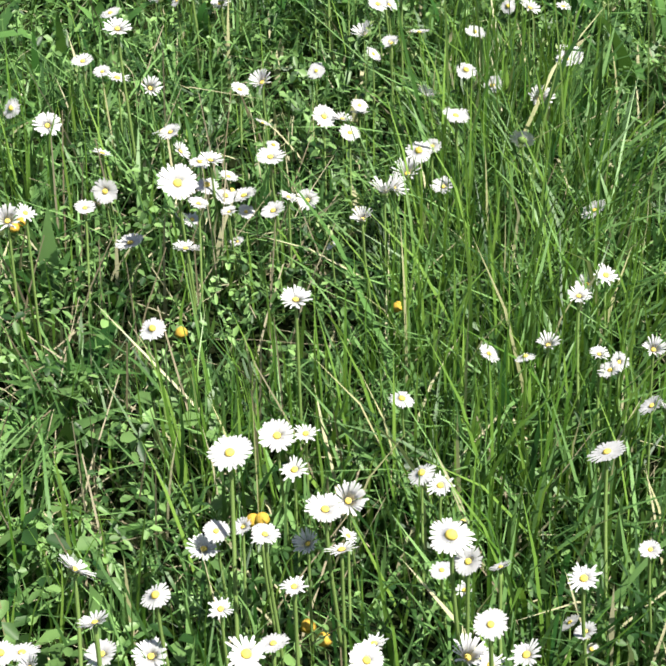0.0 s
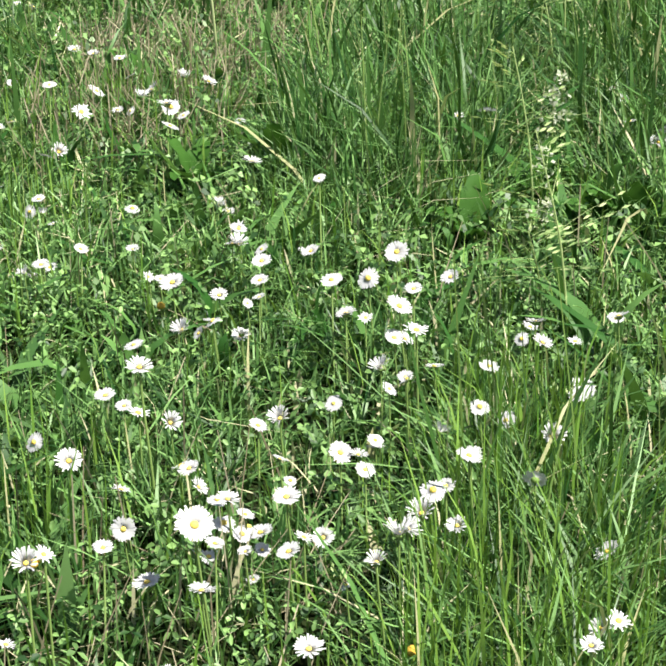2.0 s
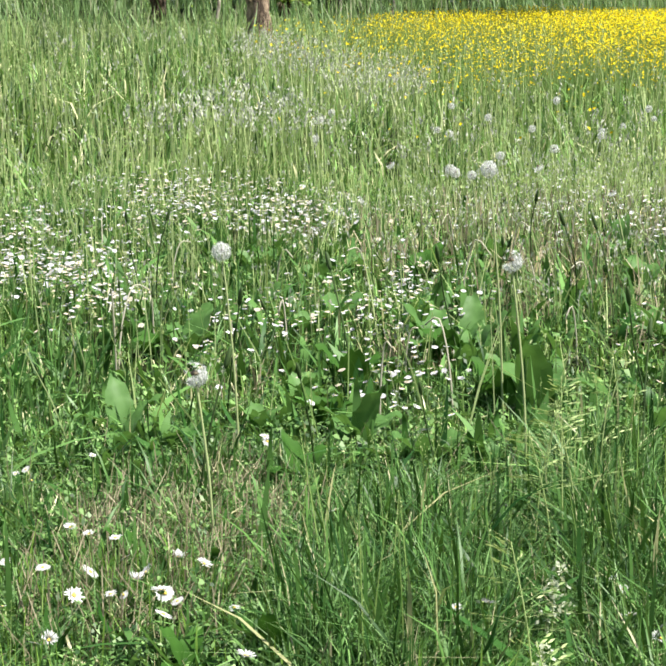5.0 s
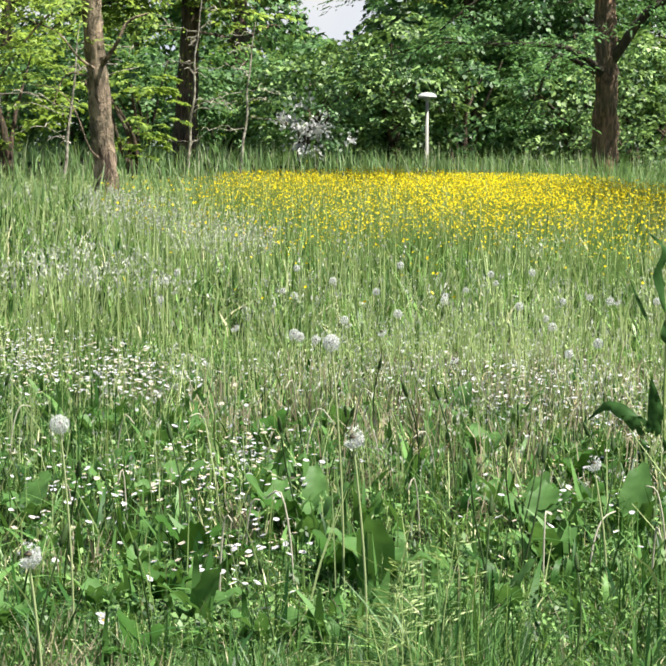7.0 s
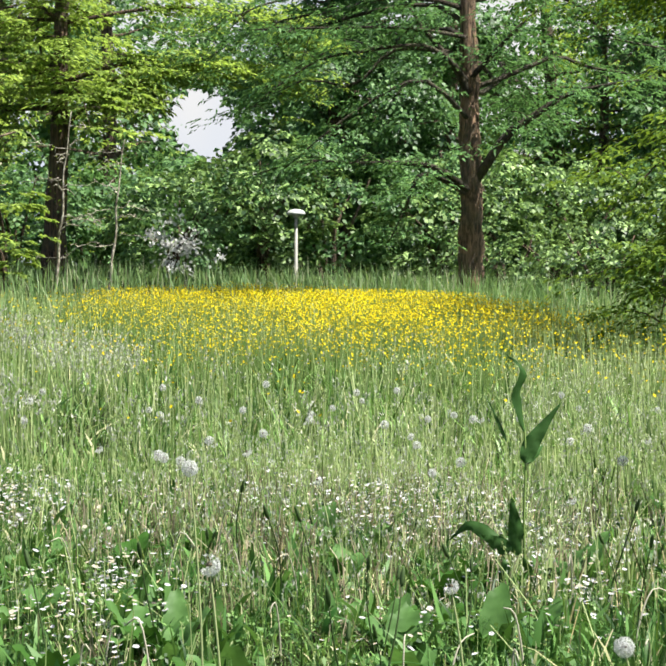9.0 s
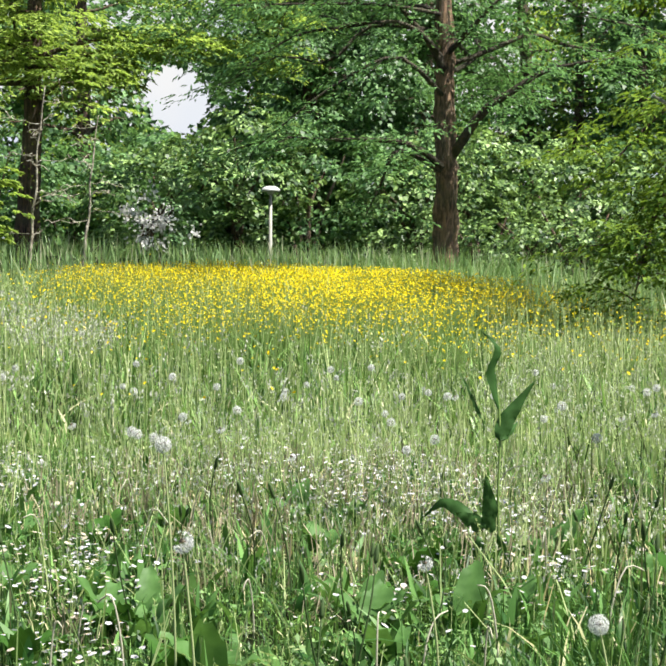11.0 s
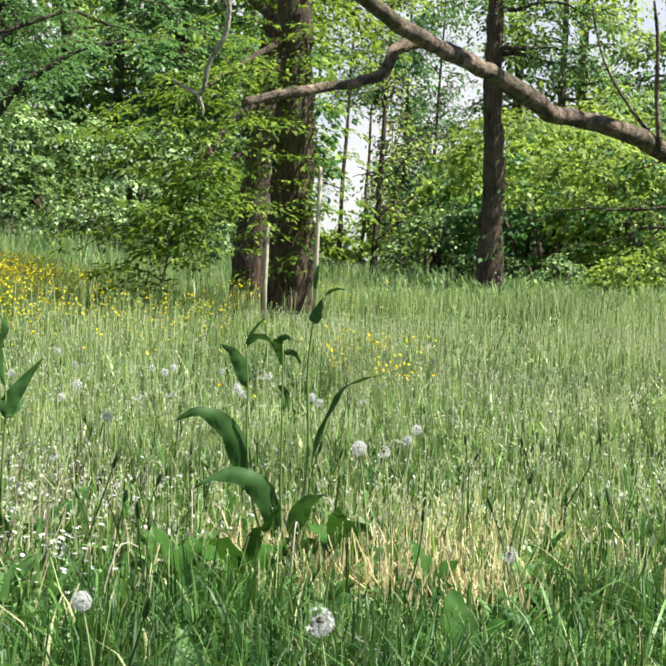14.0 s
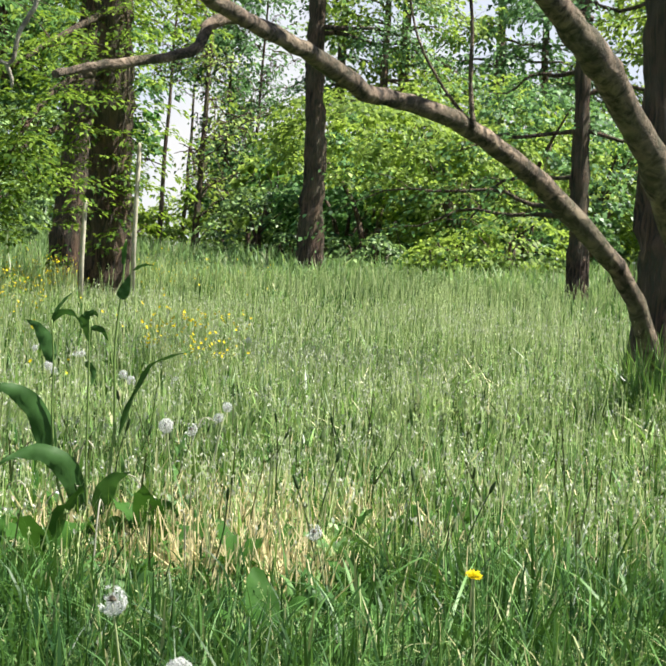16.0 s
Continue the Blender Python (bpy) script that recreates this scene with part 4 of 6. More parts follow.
def leaning_tree():
    """Low tree whose stems arch out of one foot."""
    rng = np.random.default_rng(108)
    foot = np.array([5.91, 7.71, 0.0])
    root = new("leaning_tree")
    root.location = foot
    tagged(root, "low tree with long bare arching grey-brown branches", "tree")

    def limb(name, pts, r0, r1, label="", bark=M_BRANCH):
        line = smooth_line(np.array(pts) - foot, 48)
        line[2:-2] += rng.normal(size=(44, 3)) * r0 * 0.05
        b = Bits().add(*tube(line, np.linspace(r0, r1, 48) * (1 + 0.06 * np.sin(np.linspace(0, 9, 48) ** 1.3 + 60 * r0) + 0.05 * np.sin(np.linspace(0, 31, 48) + 90 * r0)), 14, True, 0.012, rng))
        return part(name, b.mesh(name, bark, True), root, label)

    limb("stem", [(5.91, 7.71, -0.1), (5.811, 7.792, 0.294), (5.527, 7.655, 0.753), (5.191, 7.529, 1.024), (4.825, 7.408, 1.255), (4.507, 7.25, 1.394), (4.146, 7.109, 1.519), (3.801, 6.955, 1.579), (3.503, 6.774, 1.589), (3.227, 6.571, 1.666), (2.979, 6.355, 1.701), (2.726, 6.139, 1.73), (2.497, 5.908, 1.762), (2.22, 5.684, 1.838)], 0.062, 0.026)
    limb("side_branch", [(3.011, 6.388, 1.702), (2.848, 6.265, 1.738), (2.661, 6.152, 1.75), (2.507, 6.031, 1.702), (2.408, 5.947, 1.589), (2.188, 5.908, 1.531), (1.973, 5.861, 1.481), (1.865, 5.776, 1.448)], 0.028, 0.014, "short bare side branch, pale where the bark is gone")
    limb("stem", [(5.96, 7.71, -0.1), (6.013, 7.638, 0.21), (5.763, 7.42, 0.664), (5.475, 7.206, 1.023), (5.075, 6.909, 1.406), (4.736, 6.698, 1.663), (4.418, 6.471, 1.823), (4.077, 6.25, 1.982), (3.731, 6.022, 2.135), (3.4, 6.0, 2.5), (3.0, 5.9, 3.0)], 0.095, 0.05)
    limb("twig", [(4.206, 7.077, 1.503), (4.177, 7.075, 1.694), (4.156, 7.052, 1.958), (4.122, 7.041, 2.144)], 0.013, 0.006)
    limb("twig", [(4.206, 7.077, 1.503), (4.063, 7.138, 1.687), (3.948, 7.173, 1.89), (3.879, 7.172, 2.131)], 0.009, 0.004)
    limb("twig", [(1.9, 5.5, 2.6), (1.841, 5.896, 1.956), (1.838, 5.924, 1.784), (1.834, 5.937, 1.698), (1.786, 5.963, 1.595), (1.773, 5.976, 1.507), (1.751, 5.984, 1.489), (1.705, 5.995, 1.506), (1.661, 6.004, 1.532)], 0.010, 0.006, "bare hooked twig, bleached pale", M_BLEACHED)
    limb("twig", [(1.751, 5.984, 1.489), (1.773, 5.983, 1.434), (1.773, 5.985, 1.407)], 0.008, 0.004, "bleached spur of the hooked twig", M_BLEACHED)
    spots = []
    for e in ([(3.5, 6.0, 2.35), (3.9, 6.2, 3.2), (4.6, 6.6, 3.9)], [(3.0, 5.9, 3.0), (2.6, 5.6, 3.5), (2.2, 5.4, 3.6)], [(2.2, 5.63, 1.83), (1.9, 5.5, 2.3), (1.7, 5.4, 2.8)], [(3.5, 6.1, 2.35), (4.6, 6.6, 3.0), (5.6, 7.0, 3.6)]):
        limb("limb", e, 0.035, 0.008)
        spots += list(smooth_line(np.array(e) - foot, 9)[3:])
    v, q = sprays(rng, spots, 9, 0.5, 0.06, 0.6)
    part("crown", Bits().add(v, q).mesh("crown", M_LEAF_MID), root)


leaning_tree()


for k, (x, y, rx, ry, h) in enumerate(((3.7, 24.0, 2.4, 0.7, 0.8), (5.8, 17.0, 0.5, 0.35, 0.34), (12.4, 26.9, 0.9, 0.6, 0.24), (13.2, 19.9, 0.7, 0.5, 0.24), (-2.2, 17.1, 0.7, 0.5, 0.34))):
    rng = np.random.default_rng(720 + k)
    n = int(420 * rx / 0.7)
    u, v = x + rng.normal(size=n) * rx * 0.5, y + rng.normal(size=n) * ry * 0.5
    me = mesh_np("grass_clump", *blades(rng, u, v, h * rng.uniform(0.6, 1.15, n), np.full(n, 0.013), 0.18, 0.35, 3))
    me.materials.append(M_BLUEPALE)
    tagged(new("grass_clump", me), "tall pale grass grown up round the foot of a trunk", "grass", kind="stuff")


def thin_stake(x, y, h):
    root = new("tree_stake")
    root.location = (x, y, float(ground_z(x, y)) - 0.02)
    tagged(root, "pale weathered stake by the old tree; taller one mimics brightness", "stake")
    v, q, t = tube([(0, 0, -0.05), (-0.01, 0, h * 0.5), (0, 0.0, h - 0.04), (0, 0, h)], [0.025, 0.025, 0.023, 0.012], 8)
    part("post", Bits().add(v, q, t).mesh("post", plain("weathered_wood", (0.40, 0.36, 0.27), (0.55, 0.50, 0.40), 20.0, 0.8), True), root)


thin_stake(5.31, 16.53, 1.16)
# pale post added to imitate the bright strip along the trunk's right edge
thin_stake(5.9, 16.75, 1.75)


def street_lamp():
    x, y = 1.96, 38.3
    z = float(ground_z(x, y))
    root = new("street_lamp")
    root.location = (x, y, z - 0.02)
    tagged(root, "park lamp with pale post and white mushroom cap", "lamp")
    h = 2.66 - z
    v, q, t = tube([(0, 0, 0), (0, 0, 0.35), (0, 0, 0.37), (0, 0, h)], [0.055, 0.055, 0.04, 0.034], 14)
    part("post", Bits().add(v, q, t).mesh("post", M_LAMPPOST, True), root)
    v, q, t = tube([(0, 0, h), (0, 0, h + 0.05), (0, 0, h + 0.06), (0, 0, h + 0.09)], [0.06, 0.08, 0.13, 0.13], 18)
    ring = Bits().add(v, q, t).mesh("diffuser", M_LAMPCAP, True)
    prof = [(0.19, 0.06), (0.205, 0.075), (0.2, 0.10), (0.165, 0.14), (0.10, 0.17), (0.03, 0.178)]
    v, q, t = tube([(0, 0, h + b) for a, b in prof], [a for a, b in prof], 24)
    cap = part("cap", Bits().add(v, q, t).mesh("cap", M_LAMPCAP, True), root, "white mushroom-shaped cap")
    part("diffuser", ring, cap)


street_lamp()

tree("woodland_tree", "dark-trunked tree with bright yellow-green boughs", (-3.0, 36.5, 0.75), (-2.7, 36.2, 10.0), 0.25, M_BARK, M_LEAF_YELLOW, 120,
     limbs=30, limb_from=0.40, reach=(2.2, 4.0), rise=(-0.05, 0.35), each=34, leaf_size=0.13, spread=0.6, thin=0.2, level=0.35, sides=(150, 400),
     thick=5,
     extra=[([(-2.85, 36.3, 5.2), (-1.5, 36.2, 5.6), (0.3, 36.2, 5.6), (2.0, 36.4, 5.2)], 0.06), ([(-2.9, 36.4, 5.0), (-1.9, 36.0, 5.2), (-0.9, 35.8, 5.5), (0.2, 35.6, 5.5)], 0.05), ([(-2.8, 36.3, 6.4), (-1.0, 36.2, 6.7), (0.6, 36.0, 6.6), (2.2, 36.0, 6.0)], 0.05),
            ([(-2.9, 36.4, 4.2), (-2.3, 35.9, 4.7), (-1.7, 35.6, 4.9), (-1.2, 35.4, 4.7)], 0.05)])
tree("woodland_tree", "spreading tree whose boughs close over the gap in the wood", (3.4, 45.0, 0.7), (3.0, 44.5, 11.5), 0.25, M_BARK, M_LEAF_MID, 121,
     limbs=34, limb_from=0.26, reach=(2.6, 4.4), rise=(-0.05, 0.4), each=34, leaf_size=0.13, spread=0.65, sides=(-20, 200), thick=3,
     extra=[([(3.2, 45, 3.9), (2.6, 45, 4.4), (1.9, 44.8, 4.8), (1.4, 44.6, 5.0)], 0.06), ([(3.2, 45, 5.2), (2.5, 45, 6.0), (1.8, 44.8, 6.4), (1.3, 44.6, 6.6)], 0.06),
            ([(3.2, 45, 6.6), (2.4, 45, 7.4), (1.5, 44.8, 7.9), (0.6, 44.6, 8.2)], 0.05)])
shrub("bush", "feathery yellow-green sapling at the edge of the wood", on_ground(-6.3, 30.5), 1.5, 2.1, M_LEAF_YELLOW, 272, 1500, 0.09, clump=0.08, flat=0.6, low=0.2, level=0.4)
shrub("bush", "yellow-green sapling with level sprays in tall grass", on_ground(-10.2, 29.0), 2.4, 2.7, M_LEAF_YELLOW, 273, 3000, 0.09, clump=0.08, flat=0.6, low=0.25, level=0.4)
for k, (az, r, h) in enumerate(((-4.7, 31.0, 3.2), (-3.0, 33.0, 2.8), (-8.6, 27.0, 2.6))):
    p = on_ground(az, r)
    tree("dead_sapling", "dead sapling with bare bleached twigs", p, (p[0] + 0.3, p[1], p[2] + h), 0.03, M_BLEACHED, M_LEAF_WARM, 380 + k,
         limbs=9, limb_from=0.3, reach=(0.9, 1.9), rise=(-0.1, 0.5), droop=0.15, each=1, leaf_size=0.05, twigs=4, twig_size=0.011)
shrub("bush", "low bush under the gap in the wood", on_ground(0.3, 43.0), 5.5, 3.1, M_LEAF_MID, 270, 8000, 0.12)
# dark leaves added here stand in for the shade under the low tree
shrub("bush", "dark-leaved bush added to stand in for the shaded hollow", on_ground(25.7, 36.2), 3.0, 2.1, M_LEAF_DARK, 271, 6500, 0.11, low=0.0)
tree("woodland_tree", "bare-twigged tree before bright sky", on_ground(20.9, 44.0), (15.9, 41.0, 8.0), 0.09, M_BARK, M_LEAF_YELLOW, 122,
     limbs=24, limb_from=0.12, reach=(1.2, 2.6), rise=(0.3, 0.9), droop=0.1, each=2, leaf_size=0.11, spread=0.5, twigs=9, twig_size=0.02)
tree("woodland_tree", "leafy tree standing beside the gap in the wood", on_ground(25.2, 49.0), (20.9, 44.4, 11.0), 0.2, M_BARK, M_LEAF_MID, 123,
     limbs=26, limb_from=0.14, reach=(1.4, 2.2), each=8, leaf_size=0.16, spread=0.6)
tree("woodland_tree", "leafy tree at the foot of the gap in the wood", on_ground(2.6, 52.0), (2.3, 51.5, 4.9), 0.2, M_BARK, M_LEAF_MID, 124,
     limbs=22, limb_from=0.10, reach=(2.4, 4.2), each=24, leaf_size=0.15, spread=0.7)

for k, (az, r, w, h) in enumerate(((18.6, 58, 4.0, 1.7), (20.6, 66, 5.0, 2.0), (22.4, 60, 4.0, 3.4), (-1.5, 60, 6.0, 4.8), (1.2, 62, 6.0, 4.9), (2.9, 62, 5.0, 6.2))):
    shrub("bush", "pale sunlit bush far off in the gap", on_ground(az, r), w, h, M_LEAF_YELLOW, 280 + k, 4000, 0.14)
tree("woodland_tree", "leafy tree behind the dark feathery tree", on_ground(8.2, 46.0), (6.6, 45.5, 10.0), 0.2, M_BARK, M_LEAF_MID, 125,
     limbs=28, limb_from=0.10, reach=(2.6, 4.2), each=24, leaf_size=0.14, spread=0.7)
for k, az in enumerate(np.arange(-27, 50, 4.2)):
    if 15.5 < az < 24.5:
        continue
    shrub("bush", "low thicket deep under the trees", on_ground(az, 53), 6.0, 2.7, M_LEAF_DARK, 440 + k, 900, 0.38, low=0.0)

# woodland edge behind the meadow: bearing, distance, width, height, leaf, blossom
GREENS = (M_LEAF_MID, M_LEAF_DARK, M_LEAF_YELLOW)
_r = np.random.default_rng(77)
for k, az in enumerate(np.arange(-24, 48, 2.6)):
    if 17.5 < az < 24.0:
        continue
    r = 40.5 + 3 * _r.random()
    # leaf colour by bearing stands in for the shaded hollow and the sunlit stretch
    shrub("bush", "dense green bush at the edge of the wood", on_ground(az + _r.uniform(-0.6, 0.6), r), _r.uniform(3.2, 4.4), _r.uniform(2.6, 3.9),
          M_LEAF_DARK if 24 < az < 28 else M_LEAF_YELLOW if 27.9 < az < 34 else M_LEAF_MID if az < -3.5 else (M_LEAF_BUSH, M_LEAF_MID)[int(_r.choice(2, p=[0.76, 0.24]))], 200 + k, 5200 if -12 < az < 37 else 1500, 0.12 if -12 < az < 37 else 0.2)
_bush = shrub("bush", "dark bush with white blossom", on_ground(-0.9, 37.0), 2.4, 1.9, M_LEAF_MID, 260, 2600, 0.08)
_rb = np.random.default_rng(263)
_v, _q = sprays(_rb, _rb.normal(size=(26, 3)) * np.array([0.36, 0.2, 0.24]) + np.array([0.1, -1.0, 0.85]), 24, 0.16, 0.08, 0.3, 0.8)
part("blossom", Bits().add(_v, _q).mesh("blossom", M_BLOSSOM), _bush, "clusters of white blossom")
shrub("bush", "sunlit yellow-green bush hanging to the grass", on_ground(29.3, 34.5), 3.1, 3.0, M_LEAF_YELLOW, 261, 7000, 0.10, clump=0.07, flat=0.6, low=0.03)
shrub("low_tree", "low spreading tree, sunlit boughs over a dark hollow", on_ground(26.3, 34.2), 4.0, 3.4, M_LEAF_YELLOW, 264, 7500, 0.10, clump=0.07, flat=0.6, low=0.44, category="tree", stems=2)
shrub("bush", "sunlit yellow-green bush behind the low tree", on_ground(29.4, 37.5), 4.2, 4.2, M_LEAF_YELLOW, 265, 6500, 0.11, clump=0.07, flat=0.6, low=0.2)
shrub("bush", "green bush in half shade behind the thin tree", on_ground(31.4, 36.0), 4.4, 3.8, M_LEAF_MID, 266, 5500, 0.11, clump=0.08, low=0.05)
for k, (az, r) in enumerate(((24.2, 33.0), (25.0, 32.6), (26.1, 32.4), (26.9, 32.0))):
    shrub("bush", "low pale plant in full sun at the meadow's edge", on_ground(az, r), 0.9, 0.75, M_LEAF_BUSH, 290 + k, 900, 0.08, flat=0.6, low=0.02, stems=3)
for k, az in enumerate(np.arange(-13.5, 38, 3.0)):
    if 16.5 < az < 24.0:
        continue
    # backing added against bright holes; dark leaves paint the wood's shade, paler below bearing 9
    shrub("woodland_tree", "tall leaf mass added behind the wood to close bright holes", on_ground(az, 62 + 3 * (k % 2)), 6.5, 10.5 if az < 18 else 4.5, M_LEAF_MID if az < 9 else M_LEAF_DARK, 600 + k, 5200, 0.27, category="tree", low=0.0, clump=0.16)
shrub("bush", "sunlit yellow-green bush beside the dark trunk", on_ground(23.6, 41.0), 1.8, 2.6, M_LEAF_YELLOW, 262, 1300, 0.17, clump=0.07, flat=0.6)
for k, az in enumerate(np.arange(-26, 50, 3.8)):
    if -2.5 < az < 1.5 or 14.0 < az < 31.0:
        continue
    p = on_ground(az + _r.uniform(-1, 1), 48 + 8 * _r.random())
    tree("woodland_tree", "leafy woodland tree behind the bushes", p, (p[0] + _r.normal() * 0.5, p[1] + _r.normal() * 0.5, p[2] + _r.uniform(10, 15)), _r.uniform(0.16, 0.28),
         M_BARK, GREENS[int(_r.choice(3, p=[0.45, 0.2, 0.35]))], 300 + k, limbs=22, limb_from=0.16, reach=(3.0, 5.0), each=17 if -12 < az < 37 else 6, leaf_size=0.17 if -12 < az < 37 else 0.26, spread=0.85, steps=5, twigs=2)
tree("woodland_tree", "thin twiggy tree in the bright gap", on_ground(21.7, 56.0), (20.7, 52.0, 9.5), 0.09, M_BARK, M_LEAF_DARK, 126,
     limbs=34, limb_from=0.12, reach=(1.2, 2.4), rise=(0.3, 0.9), droop=0.1, each=9, leaf_size=0.12, spread=0.45, twigs=8, twig_size=0.022)
for k, (az, r) in enumerate(((19.7, 49.0), (22.5, 52.0), (20.4, 60.0))):
    p = on_ground(az, r)
    tree("woodland_tree", "thin twiggy young tree in the bright gap", p, (p[0] + 0.3, p[1], p[2] + 8.5), 0.07, M_BARK, M_LEAF_MID, 360 + k,
         limbs=26, limb_from=0.15, reach=(1.0, 2.0), rise=(0.4, 1.0), droop=0.1, each=2, leaf_size=0.12, spread=0.5, twigs=8, twig_size=0.02)
for az, turn, seed in ((14.6, (170, 370), 350), (16.7, (180, 370), 353), (27.2, (0, 180), 351)):
    p = on_ground(az, 49)
    tree("woodland_tree", "leafy woodland tree beside the bright gap", p, (p[0], p[1], p[2] + 12), 0.2, M_BARK, M_LEAF_MID if az < 20 else M_LEAF_YELLOW, seed, limbs=24, limb_from=0.12, reach=(1.6, 3.2),
         each=18 if az < 20 else 12, leaf_size=0.16, spread=0.7, sides=turn)
for k, (az, r, h) in enumerate(((26.6, 47, 9), (31.6, 48, 9), (35.5, 48, 12), (12.6, 50, 12), (15.8, 52, 12))):
    p = on_ground(az, r)
    tree("woodland_tree", "leafy pale green tree behind the sunlit bushes", p, (p[0], p[1], p[2] + h), 0.17, M_BARK, (M_LEAF_YELLOW, M_LEAF_MID)[k % 2], 370 + k, limbs=26, limb_from=0.2, reach=(2.4, 4.0),
         each=15, leaf_size=0.15, spread=0.75, steps=5, twigs=2)
for k in range(26):
    az = 50 + k * 11.0
    if az > 332:
        break
    p = on_ground(az, 34 + 8 * _r.random())
    shrub("woodland_tree", "leafy tree closing the clearing", p, _r.uniform(6, 8), _r.uniform(9, 13), M_LEAF_MID, 400 + k, 1700, 0.42, category="tree", low=0.15)

# low sunlit growth in front of the bushes: bearing, distance, width, height
for k, (az, r, w, h) in enumerate(((9.6, 36.5, 2.6, 1.7), (11.2, 35.5, 2.4, 1.5), (12.8, 34.5, 2.8, 1.9), (14.4, 33.5, 2.4, 1.6), (22.9, 36.0, 2.0, 1.5), (29.2, 31.0, 1.6, 0.8), (31.0, 31.5, 2.2, 1.3))):
    shrub("bush", "low pale-leaved bush in the sun at the meadow's edge", on_ground(az, r), w, h, M_LEAF_YELLOW if k > 4 else M_LEAF_BUSH, 520 + k, 2400, 0.09, clump=0.08, flat=0.6, low=0.02)


# ---- daisies ----
def ring_petals(n, r0, r1, wide, lift, seed, ragged=0.08):
    """A corolla: petals growing out of one shared ring round the disc."""
    rng = np.random.default_rng(seed)
    up = np.array([0, 0, 1.0])
    turn = [2 * math.pi * (k + 0.5) / n for k in range(n)]
    V = [(0, 0, -0.02)] + [(r0 * math.cos(a), r0 * math.sin(a), 0) for a in turn]
    Q, T = [], []
    for k in range(n):
        i, j = 1 + (k - 1) % n, 1 + k
        a = 2 * math.pi * (k + rng.uniform(-0.3, 0.3)) / n
        L = r1 * (1 - ragged * rng.random() * 2)
        zl = lift * r1 * rng.uniform(0.5, 1.5) + 0.03 * r1 * (k % 2)
        d, s = np.array([math.cos(a), math.sin(a), 0]), np.array([-math.sin(a), math.cos(a), 0])
        w = wide * rng.uniform(0.8, 1.15)
        m = len(V)
        V += [d * (r0 + L) / 2 + s * w * 0.5 + up * zl * 0.6, d * (r0 + L) / 2 - s * w * 0.5 + up * zl * 0.6,
              d * L * 0.93 + s * w * 0.42 + up * zl, d * L * 0.93 - s * w * 0.42 + up * zl, d * L + up * zl * 0.98]
        Q += [[i, j, m, m + 1], [m + 1, m, m + 2, m + 3]]
        T += [[m + 3, m + 2, m + 4], [0, i, j]]
    return Bits().add(np.array([tuple(v) for v in V]), Q, T)


def dome(r, h, rings=4, sides=12, sink=0.0):
    a = np.linspace(0, math.pi / 2, rings + 1)[:-1]
    pts = [(0, 0, h * math.sin(x) - sink) for x in a] + [(0, 0, h - sink)]
    return tube(pts, [r * math.cos(x) for x in a] + [r * 0.08], sides)


PETALS, DISCS = [], []
for k, (n, lift, disc) in enumerate([(38, 0.10, 0.235), (34, 0.22, 0.22), (42, 0.02, 0.25), (36, -0.10, 0.30), (30, 0.55, 0.22), (26, 0.08, 0.25)]):
    PETALS.append(ring_petals(n, 0.2, 1.0, 0.135, lift, 500 + k, 0.10 if k < 5 else 0.24).mesh("petals", M_PETAL))
    DISCS.append(Bits().add(*dome(disc, 0.16 if k != 3 else 0.26, sink=-0.02)).mesh("disc", M_DISC, True))
SEPALS = Bits().add(*tube([(0, 0, -0.3), (0, 0, -0.22), (0, 0, -0.03)], [0.06, 0.22, 0.36], 10)).mesh("sepals", M_STALK, True)
STEMS = []
for k in range(4):
    rng = np.random.default_rng(520 + k)
    bx, by = rng.normal(size=2) * 0.16
    STEMS.append(Bits().add(*tube(smooth_line([(bx, by, -0.05), (bx * 0.7, by * 0.7, 0.35), (bx * 0.15, by * 0.15, 0.75), (0, 0, 1)], 8), np.full(8, 0.0085), 5)).mesh("stem", M_STALK, True))
DAISY_LABELS = ("open white daisy with a yellow centre on a thin stem", "white daisy with upturned petals among short grass", "flat white daisy with a broad yellow disc",
                "ageing daisy with petals folded back", "half-closed white daisy on a green stem", "ragged white daisy with gaps between its petals")


def daisy(x, y, z, size, k, lean_to, lean):
    g = float(ground_z(x, y))
    root = new("daisy")
    root.location = (x, y, g)
    tagged(root, DAISY_LABELS[k], "daisy", "daisies in the meadow")
    h = max(0.02, z - g)
    part("stem", STEMS[int(x * 1000) % 4], root, place=Matrix.Diagonal((h * 0.9 + 0.02, h * 0.9 + 0.02, h, 1)))
    tip = Matrix.Translation((0, 0, h)) @ Matrix.Rotation(radians(lean_to), 4, "Z") @ Matrix.Rotation(radians(lean), 4, "X") @ Matrix.Rotation(x * 91, 4, "Z") @ Matrix.Scale(size / 2, 4)
    part("corolla", PETALS[k], root, place=tip)
    part("disc", DISCS[k], root, place=tip @ Matrix.Scale(0.85, 4))
    part("calyx", SEPALS, root, place=tip)


